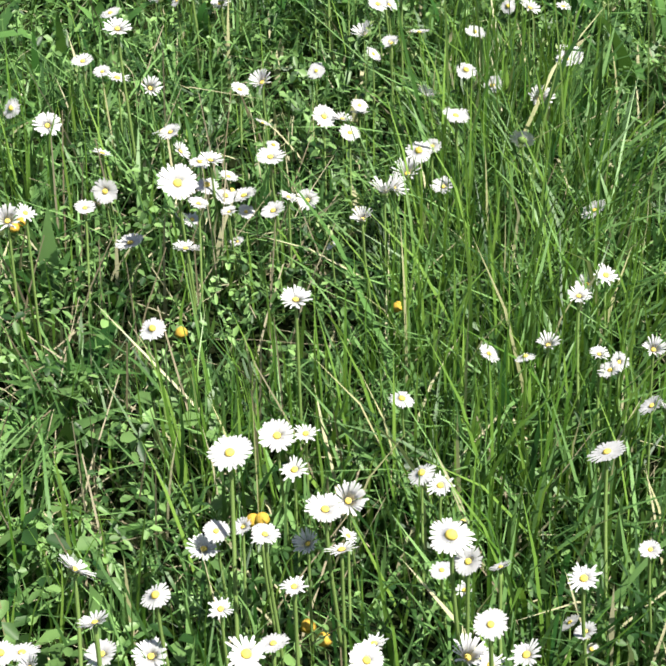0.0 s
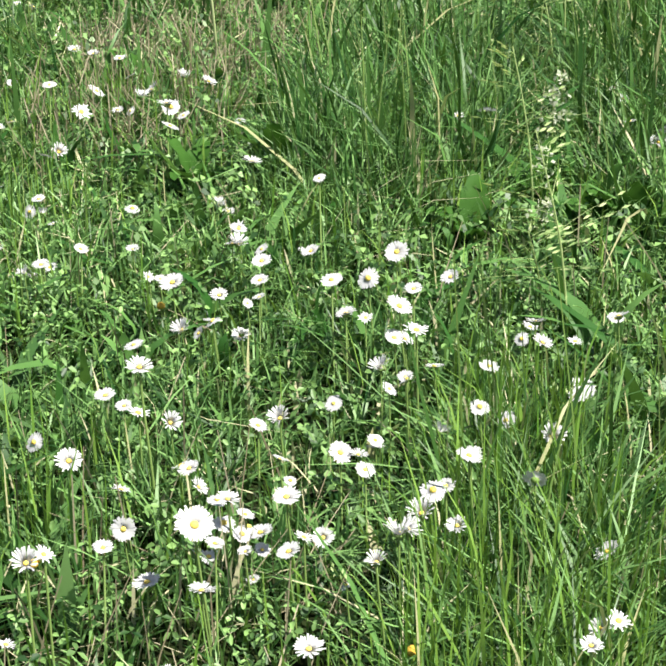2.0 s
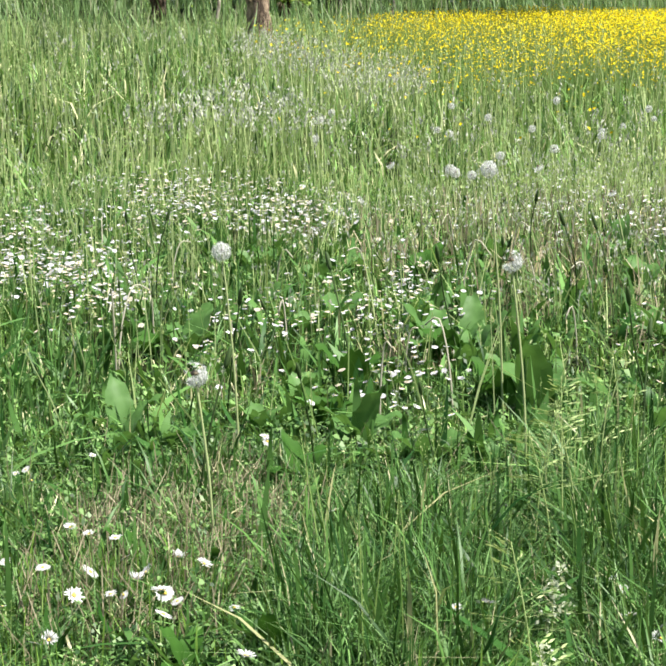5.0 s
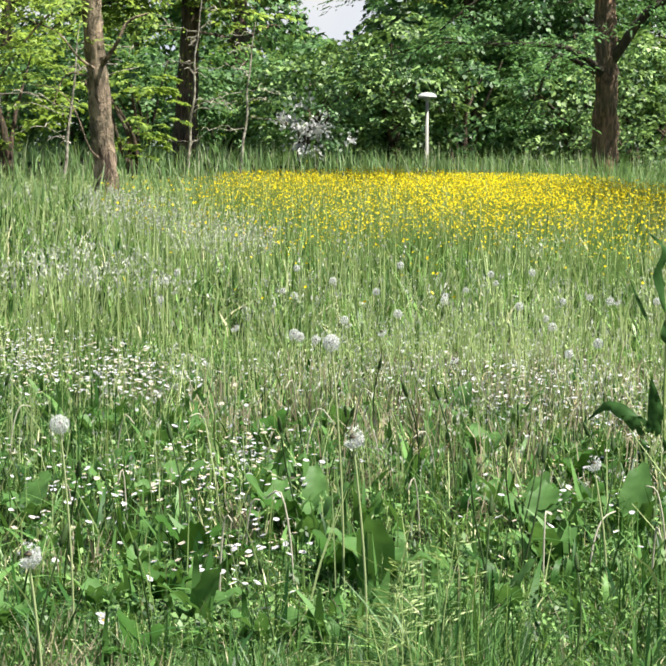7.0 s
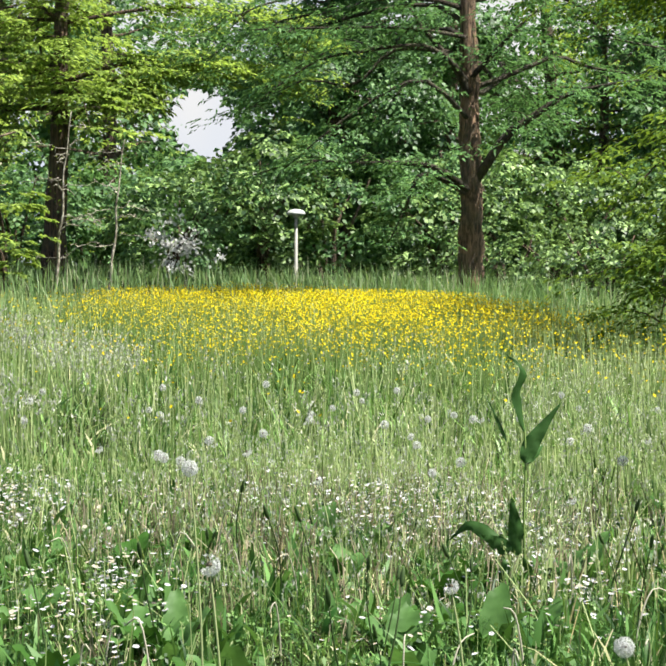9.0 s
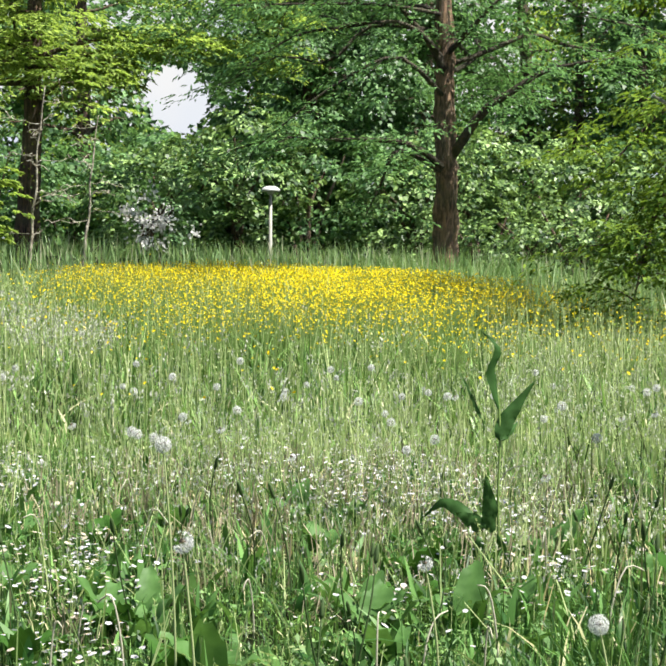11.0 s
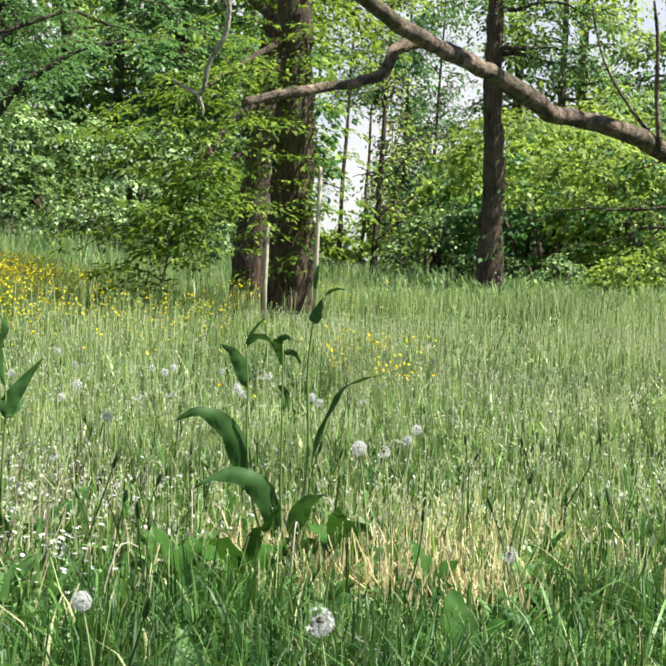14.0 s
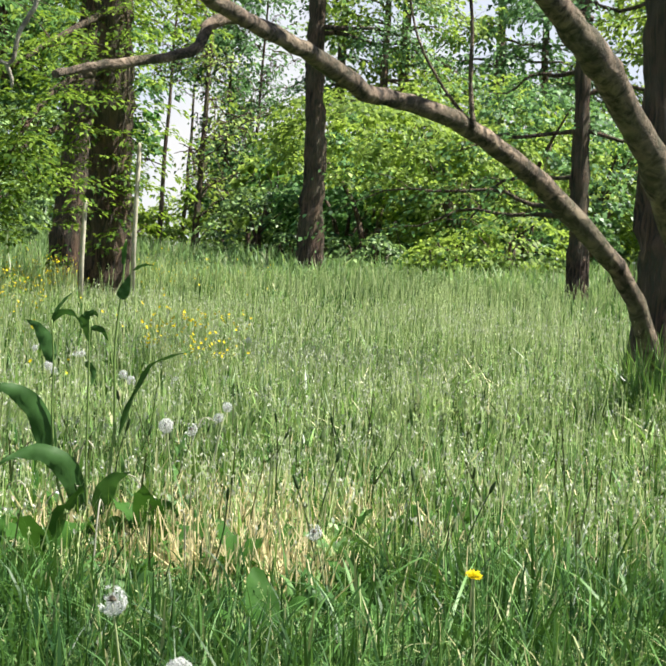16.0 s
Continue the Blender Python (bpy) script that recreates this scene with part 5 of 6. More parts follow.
BED_1 = [(-0.105, 0.416, 0.15, 2.1), (-0.228, 0.429, 0.134, 1.3), (-0.181, 0.435, 0.15, 1.5), (-0.181, 0.441, 0.124, 1.6), (-0.096, 0.448, 0.128, 1.5), (0.011, 0.453, 0.14, 1.6), (0.029, 0.454, 0.12, 1.7), (-0.228, 0.462, 0.104, 1.7), (-0.051, 0.465, 0.103, 1.8), (0, 0.466, 0.106, 1.8), (-0.167, 0.488, 0.08, 1.8), (-0.089, 0.489, 0.13, 1.4), (-0.162, 0.492, 0.119, 1.6), (-0.204, 0.494, 0.133, 2.1), (-0.049, 0.495, 0.087, 1.6), (-0.13, 0.501, 0.103, 1.4), (0.06, 0.511, 0.122, 1.8), (0.063, 0.514, 0.083, 1.2), (-0.009, 0.52, 0.141, 2.3), (-0, 0.521, 0.123, 1.6), (-0.109, 0.537, 0.125, 1.5), (-0.068, 0.539, 0.114, 1.8), (-0.077, 0.547, 0.135, 2), (0.058, 0.555, 0.053, 1.2)]
BED_2 = [(-0.088, 0.557, 0.103, 1.4), (0.1, 0.563, 0.1, 1.2), (-0.014, 0.565, 0.08, 1.3), (-0.141, 0.571, 0.099, 1.4), (-0.149, 0.572, 0.085, 1.8), (-0.131, 0.576, 0.15, 2.3), (-0.067, 0.576, 0.094, 1.2), (-0.127, 0.579, 0.096, 1.1), (-0.069, 0.609, 0.093, 1.9), (0.078, 0.613, 0.129, 2.1), (-0.016, 0.618, 0.099, 1.6), (-0.027, 0.636, 0.094, 1.7), (-0.104, 0.65, 0.084, 1.8), (-0.114, 0.654, 0.106, 2.1), (-0.1, 0.686, 0.085, 1.6), (0.113, 0.709, 0.095, 1.6), (-0.042, 0.729, 0.083, 1.5), (0.09, 0.748, 0.095, 1.4), (0.013, 0.754, 0.102, 1.4), (0.083, 0.754, 0.103, 1.2), (0.118, 0.762, 0.102, 1.4), (-0.111, 0.764, 0.134, 1.9), (0.051, 0.765, 0.102, 1.4), (-0.209, 0.782, 0.099, 1.7)]
BED_3 = [(0.071, 0.792, 0.123, 1.5), (-0.358, 0.865, 0.076, 1.7), (0.095, 0.872, 0.092, 1.8), (-0.327, 0.886, 0.121, 1.9), (-0.204, 0.904, 0.09, 1.9), (0.085, 0.906, 0.064, 1.7), (-0.076, 0.908, 0.114, 1.5), (-0.212, 0.937, 0.126, 2.8), (-0.101, 0.942, 0.074, 1), (-0.254, 0.952, 0.067, 2.1), (-0.286, 0.953, 0.096, 1.5), (-0.145, 0.954, 0.095, 1.8), (-0.062, 0.957, 0.11, 2.1), (-0.202, 0.964, 0.095, 1.5), (-0.18, 0.968, 0.086, 1.1), (-0.135, 0.972, 0.097, 1.6), (0.095, 0.992, 0.078, 2), (-0.151, 1.004, 0.114, 2.1), (-0.173, 1.012, 0.062, 1.3), (-0.283, 1.013, 0.078, 1.9), (-0.199, 1.017, 0.104, 1.8), (-0.204, 1.022, 0.08, 1.8), (-0.218, 1.024, 0.048, 1.5), (-0.02, 1.027, 0.078, 1.7)]
BED_4 = [(-0.188, 1.033, 0.082, 1.4), (-0.127, 1.036, 0.06, 1.7), (-0.039, 1.041, 0.102, 2), (-0.029, 1.046, 0.103, 1.5), (-0.179, 1.05, 0.056, 2.1), (0.041, 1.051, 0.107, 1.8), (-0.011, 1.06, 0.123, 2), (-0.295, 1.071, 0.082, 1.7), (-0.244, 1.104, 0.085, 1.8), (-0.237, 1.105, 0.067, 1.6), (-0.097, 1.108, 0.084, 1.6), (-0.349, 1.118, 0.083, 2.2), (-0.172, 1.139, 0.077, 1.4), (-0.106, 1.15, 0.076, 1.6), (-0.292, 1.163, 0.15, 2.2), (-0.193, 1.166, 0.095, 1.6), (-0.393, 1.174, 0.072, 1.7), (-0.176, 1.184, 0.093, 1.8), (-0.302, 1.192, 0.093, 2.2), (-0.003, 1.195, 0.101, 1.7), (-0.094, 1.2, 0.06, 1.5), (-0.276, 1.201, 0.079, 1.7), (0.02, 1.232, 0.07, 1.8), (-0.34, 1.233, 0.09, 1.8)]
BED_5 = [(-0.069, 1.264, 0.095, 1.5), (-0.061, 1.29, 0.132, 2.3), (-0.14, 1.307, 0.049, 1.6), (-0.046, 1.327, 0.079, 1.8), (0.005, 1.331, 0.078, 1.8), (-0.097, 1.335, 0.073, 2), (0.094, 1.345, 0.05, 2.4), (0.086, 1.363, 0.09, 1.6), (0.049, 1.388, 0.099, 2), (-0.087, 1.394, 0.079, 1.9), (-0.345, 1.396, 0.068, 1.9), (-0.082, 1.404, 0.108, 2.5), (-0.239, 1.412, 0.074, 1.7), (-0.136, 1.424, 0.091, 2.3), (0.131, 1.425, 0.09, 2.1), (-0.497, 1.428, 0.096, 2.2), (-0.27, 1.432, 0.08, 1.9), (-0.152, 1.455, 0.115, 2.1), (-0.311, 1.478, 0.049, 2), (-0.072, 1.487, 0.093, 1.7), (-0.504, 1.494, 0.134, 2.7), (-0.119, 1.503, 0.098, 2.2), (-0.278, 1.523, 0.07, 1.8), (-0.327, 1.524, 0.084, 2.5)]
BED_6 = [(-0.235, 1.547, 0.1, 2), (-0.239, 1.571, 0.07, 1.6), (-0.48, 1.575, 0.084, 1.8), (-0.441, 1.6, 0.093, 1.6), (-0.097, 1.616, 0.085, 2.5), (-0.193, 1.634, 0.079, 1.9), (-0.247, 1.634, 0.081, 1.6), (-0.393, 1.641, 0.078, 1.4), (-0.283, 1.654, 0.08, 1.7), (-0.277, 1.656, 0.079, 2.1), (-0.28, 1.684, 0.087, 1.9), (-0.281, 1.687, 0.087, 1.8), (-0.504, 1.696, 0.035, 2), (-0.208, 1.703, 0.052, 1.7), (-0.196, 1.765, 0.121, 1.4), (-0.533, 1.789, 0.069, 1.3), (-0.547, 1.828, 0.074, 1.6), (-0.435, 1.84, 0.058, 1.8), (-0.333, 1.861, 0.055, 1.8), (-0.299, 1.937, 0.087, 2.4), (-0.576, 2.056, 0.062, 2), (0.22, 2.082, 0.08, 2.3), (-0.428, 2.083, 0.09, 2.4), (0.218, 2.085, 0.065, 2.3)]
BED_7 = [(-0.045, 2.129, 0.089, 1.7), (-0.441, 2.14, 0.104, 2.9), (-0.002, 2.14, 0.092, 1.7), (-0.662, 2.149, 0.076, 1.8), (0.186, 2.163, 0.07, 2.5), (-0.428, 2.191, 0.073, 1.8), (-0.35, 2.194, 0.064, 1.5), (-0.529, 2.229, 0.07, 1.8), (-0.584, 2.24, 0.064, 2.8), (-0.629, 2.247, 0.102, 2), (0.169, 2.252, 0.093, 1.5), (-0.495, 2.316, 0.075, 2.6), (-0.532, 2.348, 0.087, 1.6), (-0.588, 2.364, 0.06, 2.6), (-0.717, 2.37, 0.071, 1.6), (-0.419, 2.371, 0.072, 2.2), (-0.596, 2.396, 0.109, 1.6), (-0.466, 2.423, 0.066, 2), (-0.565, 2.438, 0.091, 2.1), (-0.656, 2.53, 0.081, 1.9), (-0.25, 2.684, 0.07, 2.1), (-0.794, 2.798, 0.107, 1.5), (-0.714, 2.963, 0.093, 1.6), (-0.875, 3.026, 0.042, 1.6)]
BED_8 = [(-0.432, 3.219, 0.07, 2.1), (-0.123, 3.227, 0.081, 3.3)]
BED_9 = [(-0.612, 1.881, 0.07, 1.4), (-0.549, 1.638, 0.08, 1.6), (-0.233, 1.514, 0.091, 1.8), (-0.038, 1.588, 0.067, 2.0), (-0.358, 1.553, 0.079, 1.4), (-0.266, 1.403, 0.091, 1.6), (-0.242, 1.423, 0.067, 1.8), (-0.139, 1.455, 0.079, 2.0), (-0.071, 1.277, 0.091, 1.4), (0.132, 1.474, 0.067, 1.6), (0.086, 1.269, 0.079, 1.8), (0.058, 1.158, 0.091, 2.0), (-0.094, 1.196, 0.067, 1.4), (-0.038, 1.19, 0.079, 1.6), (-0.01, 1.125, 0.091, 1.8), (-0.258, 1.143, 0.067, 2.0), (-0.232, 1.497, 0.079, 1.4), (-0.075, 1.363, 0.091, 1.6), (0.046, 1.451, 0.067, 1.8), (-0.121, 1.148, 0.079, 2.0)]
BEDS = (BED_1, BED_2, BED_3, BED_4, BED_5, BED_6, BED_7, BED_8, BED_9)
_r = np.random.default_rng(31)
for bed in BEDS:
    for x, y, z, s in bed:
        near = y * (1 - float(ramp(1.4, 1.95, y)))
        x, z = x - 0.004 * near, z + 0.0024 * near
        k = int(_r.choice(6, p=[0.3, 0.17, 0.2, 0.1, 0.08, 0.15]))
        size = s / 100 * 1.2
        daisy(x, y, z, size, k, _r.normal() * 75, 10 + 17 * abs(_r.normal()))
        if _r.random() < 0.28:
            a = _r.uniform(0, 6.28)
            daisy(x + size * 0.9 * math.cos(a), y + size * 0.9 * math.sin(a), z - _r.uniform(0.002, 0.02), size * _r.uniform(0.75, 1.0), int(_r.integers(6)), _r.normal() * 90, 12 + 20 * abs(_r.normal()))


def spent_daisy(x, y, z):
    g = float(ground_z(x, y))
    root = new("spent_daisy")
    root.location = (x, y, g)
    tagged(root, "spent daisy head, bare orange-yellow disc", "daisy", "spent daisies")
    h = z - g
    part("stem", STEMS[1], root, place=Matrix.Diagonal((h, h, h, 1)))
    part("disc", Bits().add(*dome(0.0048, 0.006)).mesh("disc", M_SPENT, True), root, place=Matrix.Translation((0, 0, h)))
    part("calyx", SEPALS, root, place=Matrix.Translation((0, 0, h)) @ Matrix.Scale(0.011, 4))


M_SPENT = plain("orange_spent_disc", (0.42, 0.25, 0.03), (0.58, 0.38, 0.04), 700.0, 0.85)
for x, y in ((-0.205, 0.846), (-0.125, 0.63), (-0.13, 1.178), (-0.35, 1.543), (-0.131, 0.632), (-0.082, 0.546), (-0.092, 0.557), (-0.223, 0.504), (-0.365, 1.019), (-0.053, 0.875), (-0.36, 1.026)):
    spent_daisy(x, y, 0.052 + 0.01 * math.sin(x * 90))


def daisy_carpet():
    """The far daisies, too many to count."""
    rng = np.random.default_rng(33)
    pet, disc, stem = Bits(), Bits(), Bits()
    for cx, cy, rx, ry, n in CARPET:
        n = int(n * (2.7 + 1.6 * ramp(4.4, 5.4, math.hypot(cx, cy))))
        x = cx + rng.normal(size=n) * rx * 0.6
        y = cy + rng.normal(size=n) * ry * 0.6
        z = ground_z(x, y) + rng.uniform(0.05, 0.12, n)
        for i in range(n):
            s = rng.uniform(0.0055, 0.0095) * (1.0 + 0.25 * ramp(4.4, 5.6, cy))
            a = np.linspace(0, 2 * np.pi, 10, endpoint=False) + rng.random()
            rr = s * np.where(np.arange(10) % 2, 1.0, 0.86)
            tx, ty = rng.normal(size=2) * 0.22
            ring = np.stack([x[i] + rr * np.cos(a), y[i] + rr * np.sin(a), z[i] + rr * (np.cos(a) * tx + np.sin(a) * (ty + 0.05))], -1)
            v = np.concatenate([ring, [[x[i], y[i], z[i] - 0.002]]])
            pet.add(v, None, [[j, (j + 1) % 10, 10] for j in range(10)])
            c = np.stack([x[i] + 0.17 * s * np.cos(a[::2]), y[i] + 0.17 * s * np.sin(a[::2]), np.full(5, z[i] + 0.001)], -1)
            disc.add(np.concatenate([c, [[x[i], y[i], z[i] + 0.0025]]]), None, [[j, (j + 1) % 5, 5] for j in range(5)])
            stem.add([[x[i] - 0.001, y[i], z[i] - 0.14], [x[i] + 0.001, y[i], z[i] - 0.14], [x[i], y[i], z[i] - 0.002]], None, [[0, 1, 2]])
    root = tagged(new("daisy_carpet", pet.mesh("daisy_carpet", M_PETALFAR)), "carpet of countless small white daisies in the grass", "daisies", kind="stuff")
    tagged(part("discs", disc.mesh("discs", M_DISC), root), kind="stuff")
    tagged(part("stems", stem.mesh("stems", M_STALK), root), kind="stuff")


CARPET = [(-1.39, 5.75, 0.19, 0.47, 80), (-1.64, 5.64, 0.11, 0.45, 50), (-1.78, 6.55, 0.20, 0.60, 50), (-0.85, 7.34, 0.23, 0.74, 80), (-1.44, 7.96, 0.31, 0.54, 70), (-1.10, 4.95, 0.14, 0.35, 45), (-0.20, 4.63, 0.20, 0.46, 28), (-0.23, 3.75, 0.13, 0.31, 16), (-0.57, 4.33, 0.24, 0.41, 16), (-1.29, 7.43, 0.27, 0.70, 90), (-0.76, 7.28, 0.26, 0.67, 60), (-0.26, 5.32, 0.21, 0.74, 28), (-0.21, 3.95, 0.14, 0.52, 18), (0.21, 7.31, 0.88, 1.03, 60), (0.95, 7.17, 0.35, 0.99, 70), (0.56, 4.36, 0.20, 0.45, 22), (0.91, 4.50, 0.16, 0.42, 22), (0.96, 7.41, 0.27, 1.38, 70), (1.42, 6.17, 0.31, 0.73, 60), (2.05, 6.30, 0.32, 0.78, 12), (-0.55, 4.67, 0.29, 0.43, 50), (0.35, 7.98, 0.42, 1.81, 80), (0.75, 6.83, 0.33, 1.02, 60), (1.07, 5.43, 0.22, 0.76, 30)]
daisy_carpet()


# ---- buttercups ----
def buttercups():
    rng = np.random.default_rng(35)
    n = 320000
    x, y = scatter(rng, n, 8.6, 29.0, -7.5, 24.0)
    az, r = np.degrees(np.arctan2(x, y)), np.hypot(x, y)
    want = 1.15 * ramp(0, 1, (r + 1.5 * wob(x, y, 3.0, 61) - 10.0 - 0.3 * np.abs(az - 5)) / 13.0) ** 1.25 * np.exp(-((az - 5.8) / 11.3) ** 4) * (0.3 + 0.7 * np.exp(-((az - 8.5) / 6.5) ** 2)) * np.clip(0.8 + 0.75 * wob(x, y, 1.7, 63), 0.25, 1.4)
    want *= 1 - ramp(-0.5, 1.2, r - yellow_edge(x, y))
    want += 0.2 * bump(x, y, 3.98, 10.0, 0.3, 0.8) + 0.03 * ramp(12, 14, r) * (az < 17) * (r < yellow_edge(x, y))
    keep = rng.random(n) < np.clip(want, 0.002, 1)
    x, y = x[keep], y[keep]
    n = len(x)
    z = ground_z(x, y) + rng.uniform(0.22, 0.5, n)
    a = rng.uniform(0, 6.28, n)[:, None] + np.arange(5) * 2 * np.pi / 5
    s = rng.uniform(0.0072, 0.0104, n)[:, None]
    tx, ty = rng.normal(size=(2, n, 1)) * 0.45
    ring = np.stack([x[:, None] + s * np.cos(a), y[:, None] + s * np.sin(a), z[:, None] + s * (0.6 + tx * np.cos(a) + (ty + 0.25) * np.sin(a))], -1)
    mid = np.stack([x, y, z], -1)[:, None]
    V = np.concatenate([ring, mid], 1).reshape(-1, 3)
    o = (np.arange(n) * 6)[:, None, None]
    j = np.arange(5)
    t = (o + np.stack([j, (j + 1) % 5, np.full(5, 5)], -1)[None]).reshape(-1, 3)
    me = mesh_np("buttercup_field", V, None, t)
    me.materials.append(M_BUTTER)
    root = tagged(new("buttercup_field", me), "dense drift of yellow buttercups across the rise", "buttercups", kind="stuff")
    w = 0.004
    sv = np.stack([np.stack([x - w, y, z - 0.5], -1), np.stack([x + w, y, z - 0.5], -1), np.stack([x, y, z], -1)], 1).reshape(-1, 3)
    st = mesh_np("stems", sv, None, np.arange(3 * n).reshape(-1, 3))
    st.materials.append(M_STALK)
    tagged(part("stems", st, root), kind="stuff")


buttercups()


# ---- dandelion clocks ----
def clock_meshes(seed, gap, n=240, rays=8, thick=1.0):
    rng = np.random.default_rng(seed)
    b = Bits()
    i = np.arange(n) + 0.5
    ph, th = np.arccos(1 - 2 * i / n), math.pi * (1 + 5**0.5) * i
    for p, q in zip(ph, th):
        p, q = p + rng.normal() * 0.06, q + rng.normal() * 0.08
        d = np.array([math.sin(p) * math.cos(q), math.sin(p) * math.sin(q), math.cos(p)])
        if gap and (d @ np.array([-0.55, -0.15, 0.82])) > -0.12 and rng.random() < 0.95:
            continue
        u = np.cross(d, [0.3, 0.5, 0.8])
        u /= np.linalg.norm(u)
        w = np.cross(d, u)
        R = 0.019 * rng.uniform(0.9, 1.08)
        b.add([d * 0.003 - u * 0.0003, d * 0.003 + u * 0.0003, d * R * 0.86], None, [[0, 1, 2]])
        for k in range(rays):
            a = k * 2 * math.pi / rays + rng.random()
            e = u * math.cos(a) + w * math.sin(a)
            f = u * math.cos(a + 1.57) + w * math.sin(a + 1.57)
            tip = d * R * 1.03 + e * rng.uniform(0.004, 0.0068)
            b.add([d * R * 0.86 - f * 0.00045 * thick, d * R * 0.86 + f * 0.00045 * thick, tip], None, [[0, 1, 2]])
    return b.mesh("seed_fluff", M_FLUFF)


CLOCKS = [clock_meshes(601, False, 170, 11, 0.8), clock_meshes(602, True, 200, 11, 0.9), clock_meshes(603, False, 120, 8, 1.2), clock_meshes(604, True, 130, 8, 1.2)]
CORE = Bits().add(*dome(0.0062, 0.0066)).mesh("core", M_SEEDCORE, True)


def dandelion_clock(x, y, z, blown=False, size=1.0, bend=0.03):
    g = float(ground_z(x, y))
    root = new("dandelion_clock")
    root.location = (x + bend, y - abs(bend), g)
    tagged(root, "half-blown dandelion clock on a bare stalk" if blown else "round white dandelion clock on a tall bare stalk", "dandelion", "dandelion clocks")
    h, ex, ey = z - g, -bend, abs(bend)
    line = smooth_line([(0, 0, -0.02), (ex * 0.2, ey * 0.2, h * 0.4), (ex * 0.6, ey * 0.6, h * 0.75), (ex, ey, h)], 10)
    part("stalk", Bits().add(*tube(line, np.linspace(0.0026, 0.0018, 10), 7)).mesh("stalk", M_STALKPALE, True), root)
    head = Matrix.Translation((ex, ey, h)) @ Matrix.Scale(size, 4)
    part("core", CORE, root, place=head)
    part("seed_fluff", CLOCKS[(1 if blown else 0) + (2 if y > 5 else 0)], root, place=head @ Matrix.Rotation(0.0 if blown else x * 37, 4, "Z"))


M_STALKPALE = leafy("pale_stalk", (0.30, 0.38, 0.16), (0.42, 0.46, 0.24), None, 0, 0.15, 0.5)
for row in ((-0.53, 3.37, 0.412), (0.0, 3.69, 0.546, False, 0.95), (-0.473, 2.66, 0.30, True, 1.1), (0.04, 3.14, 0.42, True, 1.1), (0.80, 3.10, 0.268), (1.90, 4.62, 0.39, False, 1.1),
            (1.99, 4.66, 0.375, True, 1.0), (1.05, 2.49, 0.345, True, 1.25), (0.53, 8.45, 0.33), (0.34, 9.0, 0.474), (-2.26, 11.1, 0.302), (1.25, 8.0, 0.36), (1.33, 8.3, 0.34, True), (0.98, 6.5, 0.30),
            (1.52, 6.2, 0.33), (1.65, 7.4, 0.36), (0.05, 7.6, 0.30), (-0.4, 7.2, 0.30, True), (0.85, 9.6, 0.40), (1.05, 9.4, 0.42), (2.3, 8.3, 0.38), (2.6, 7.1, 0.34), (-0.2, 9.8, 0.42), (0.0, 8.9, 0.40),
            (0.55, 3.62, 0.30, True, 0.9), (2.05, 3.92, 0.2, True, 1.1), (1.06, 2.21, 0.3)):
    dandelion_clock(*row)
_r = np.random.default_rng(45)
for k in range(46):
    _a, _d = radians(_r.uniform(-8, 24)), _r.uniform(6.0, 11.5)
    _x, _y = _d * math.sin(_a), _d * math.cos(_a)
    dandelion_clock(_x, _y, float(ground_z(_x, _y)) + _r.uniform(0.2, 0.34), _r.random() < 0.25, _r.uniform(0.9, 1.15), _r.normal() * 0.04)


# ---- docks and other broad leaves ----
def blade_leaf(length, width, rise, droop, seed, fold=0.25, wave=0.10):
    """A broad leaf growing along +y from its foot, bent over, folded along the midrib."""
    rng = np.random.default_rng(seed)
    n = 12
    s = np.linspace(0, 1, n)
    ang = radians(rise) - radians(droop) * s**1.5
    step = length / (n - 1)
    y = np.concatenate([[0], np.cumsum(np.cos(ang[:-1]) * step)])
    z = np.concatenate([[0], np.cumsum(np.sin(ang[:-1]) * step)])
    w = width / 2 * np.clip(np.sin(np.pi * np.clip(s * 0.93 + 0.05, 0, 1)) ** 0.75, 0.05, 1)
    w[0], w[1] = width * 0.05, width * 0.10
    V = []
    for k in range(n):
        for c in (-1, -0.5, 0, 0.5, 1):
            ripple = wave * width * math.sin(k * 1.9 + c * 2 + seed) * abs(c)
            V.append((c * w[k], y[k] - abs(c) * w[k] * fold * math.sin(ang[k]), z[k] + abs(c) * w[k] * fold * math.cos(ang[k]) + ripple))
    i, j = np.meshgrid(np.arange(n - 1), np.arange(4), indexing="ij")
    q = np.stack([i * 5 + j, i * 5 + j + 1, (i + 1) * 5 + j + 1, (i + 1) * 5 + j], -1).reshape(-1, 4)
    return Bits().add(V, q)


def herb(name, label, x, y, stems, leaves, mat=M_DOCK, category="plant"):
    """stems: height, lean dx, dy, radius. leaves: stem index, height on it, bearing, length, width, rise, droop."""
    root = new(name)
    root.location = (x, y, float(ground_z(x, y)))
    tagged(root, label, category)
    lines = []
    for h, dx, dy, r in stems:
        line = smooth_line([(0, 0, -0.02), (dx * 0.3, dy * 0.3, h * 0.35), (dx * 0.6, dy * 0.6, h * 0.7), (dx, dy, h)], 16)
        lines.append(line)
        part("stem", Bits().add(*tube(line, np.linspace(r, r * 0.4, 16), 8)).mesh("stem", M_STALK, True), root)
    for k, (st, h, az, ln, wd, rise, droop) in enumerate(leaves):
        p = np.zeros(3) if st is None else lines[st][np.argmin(np.abs(lines[st][:, 2] - h))]
        ob = part("leaf", blade_leaf(ln, wd, rise, droop, k + int(abs(x) * 100)).mesh("leaf", mat, True), root)
        ob.matrix_basis = Matrix.Translation(p) @ Matrix.Rotation(radians(-az), 4, "Z")
    return root


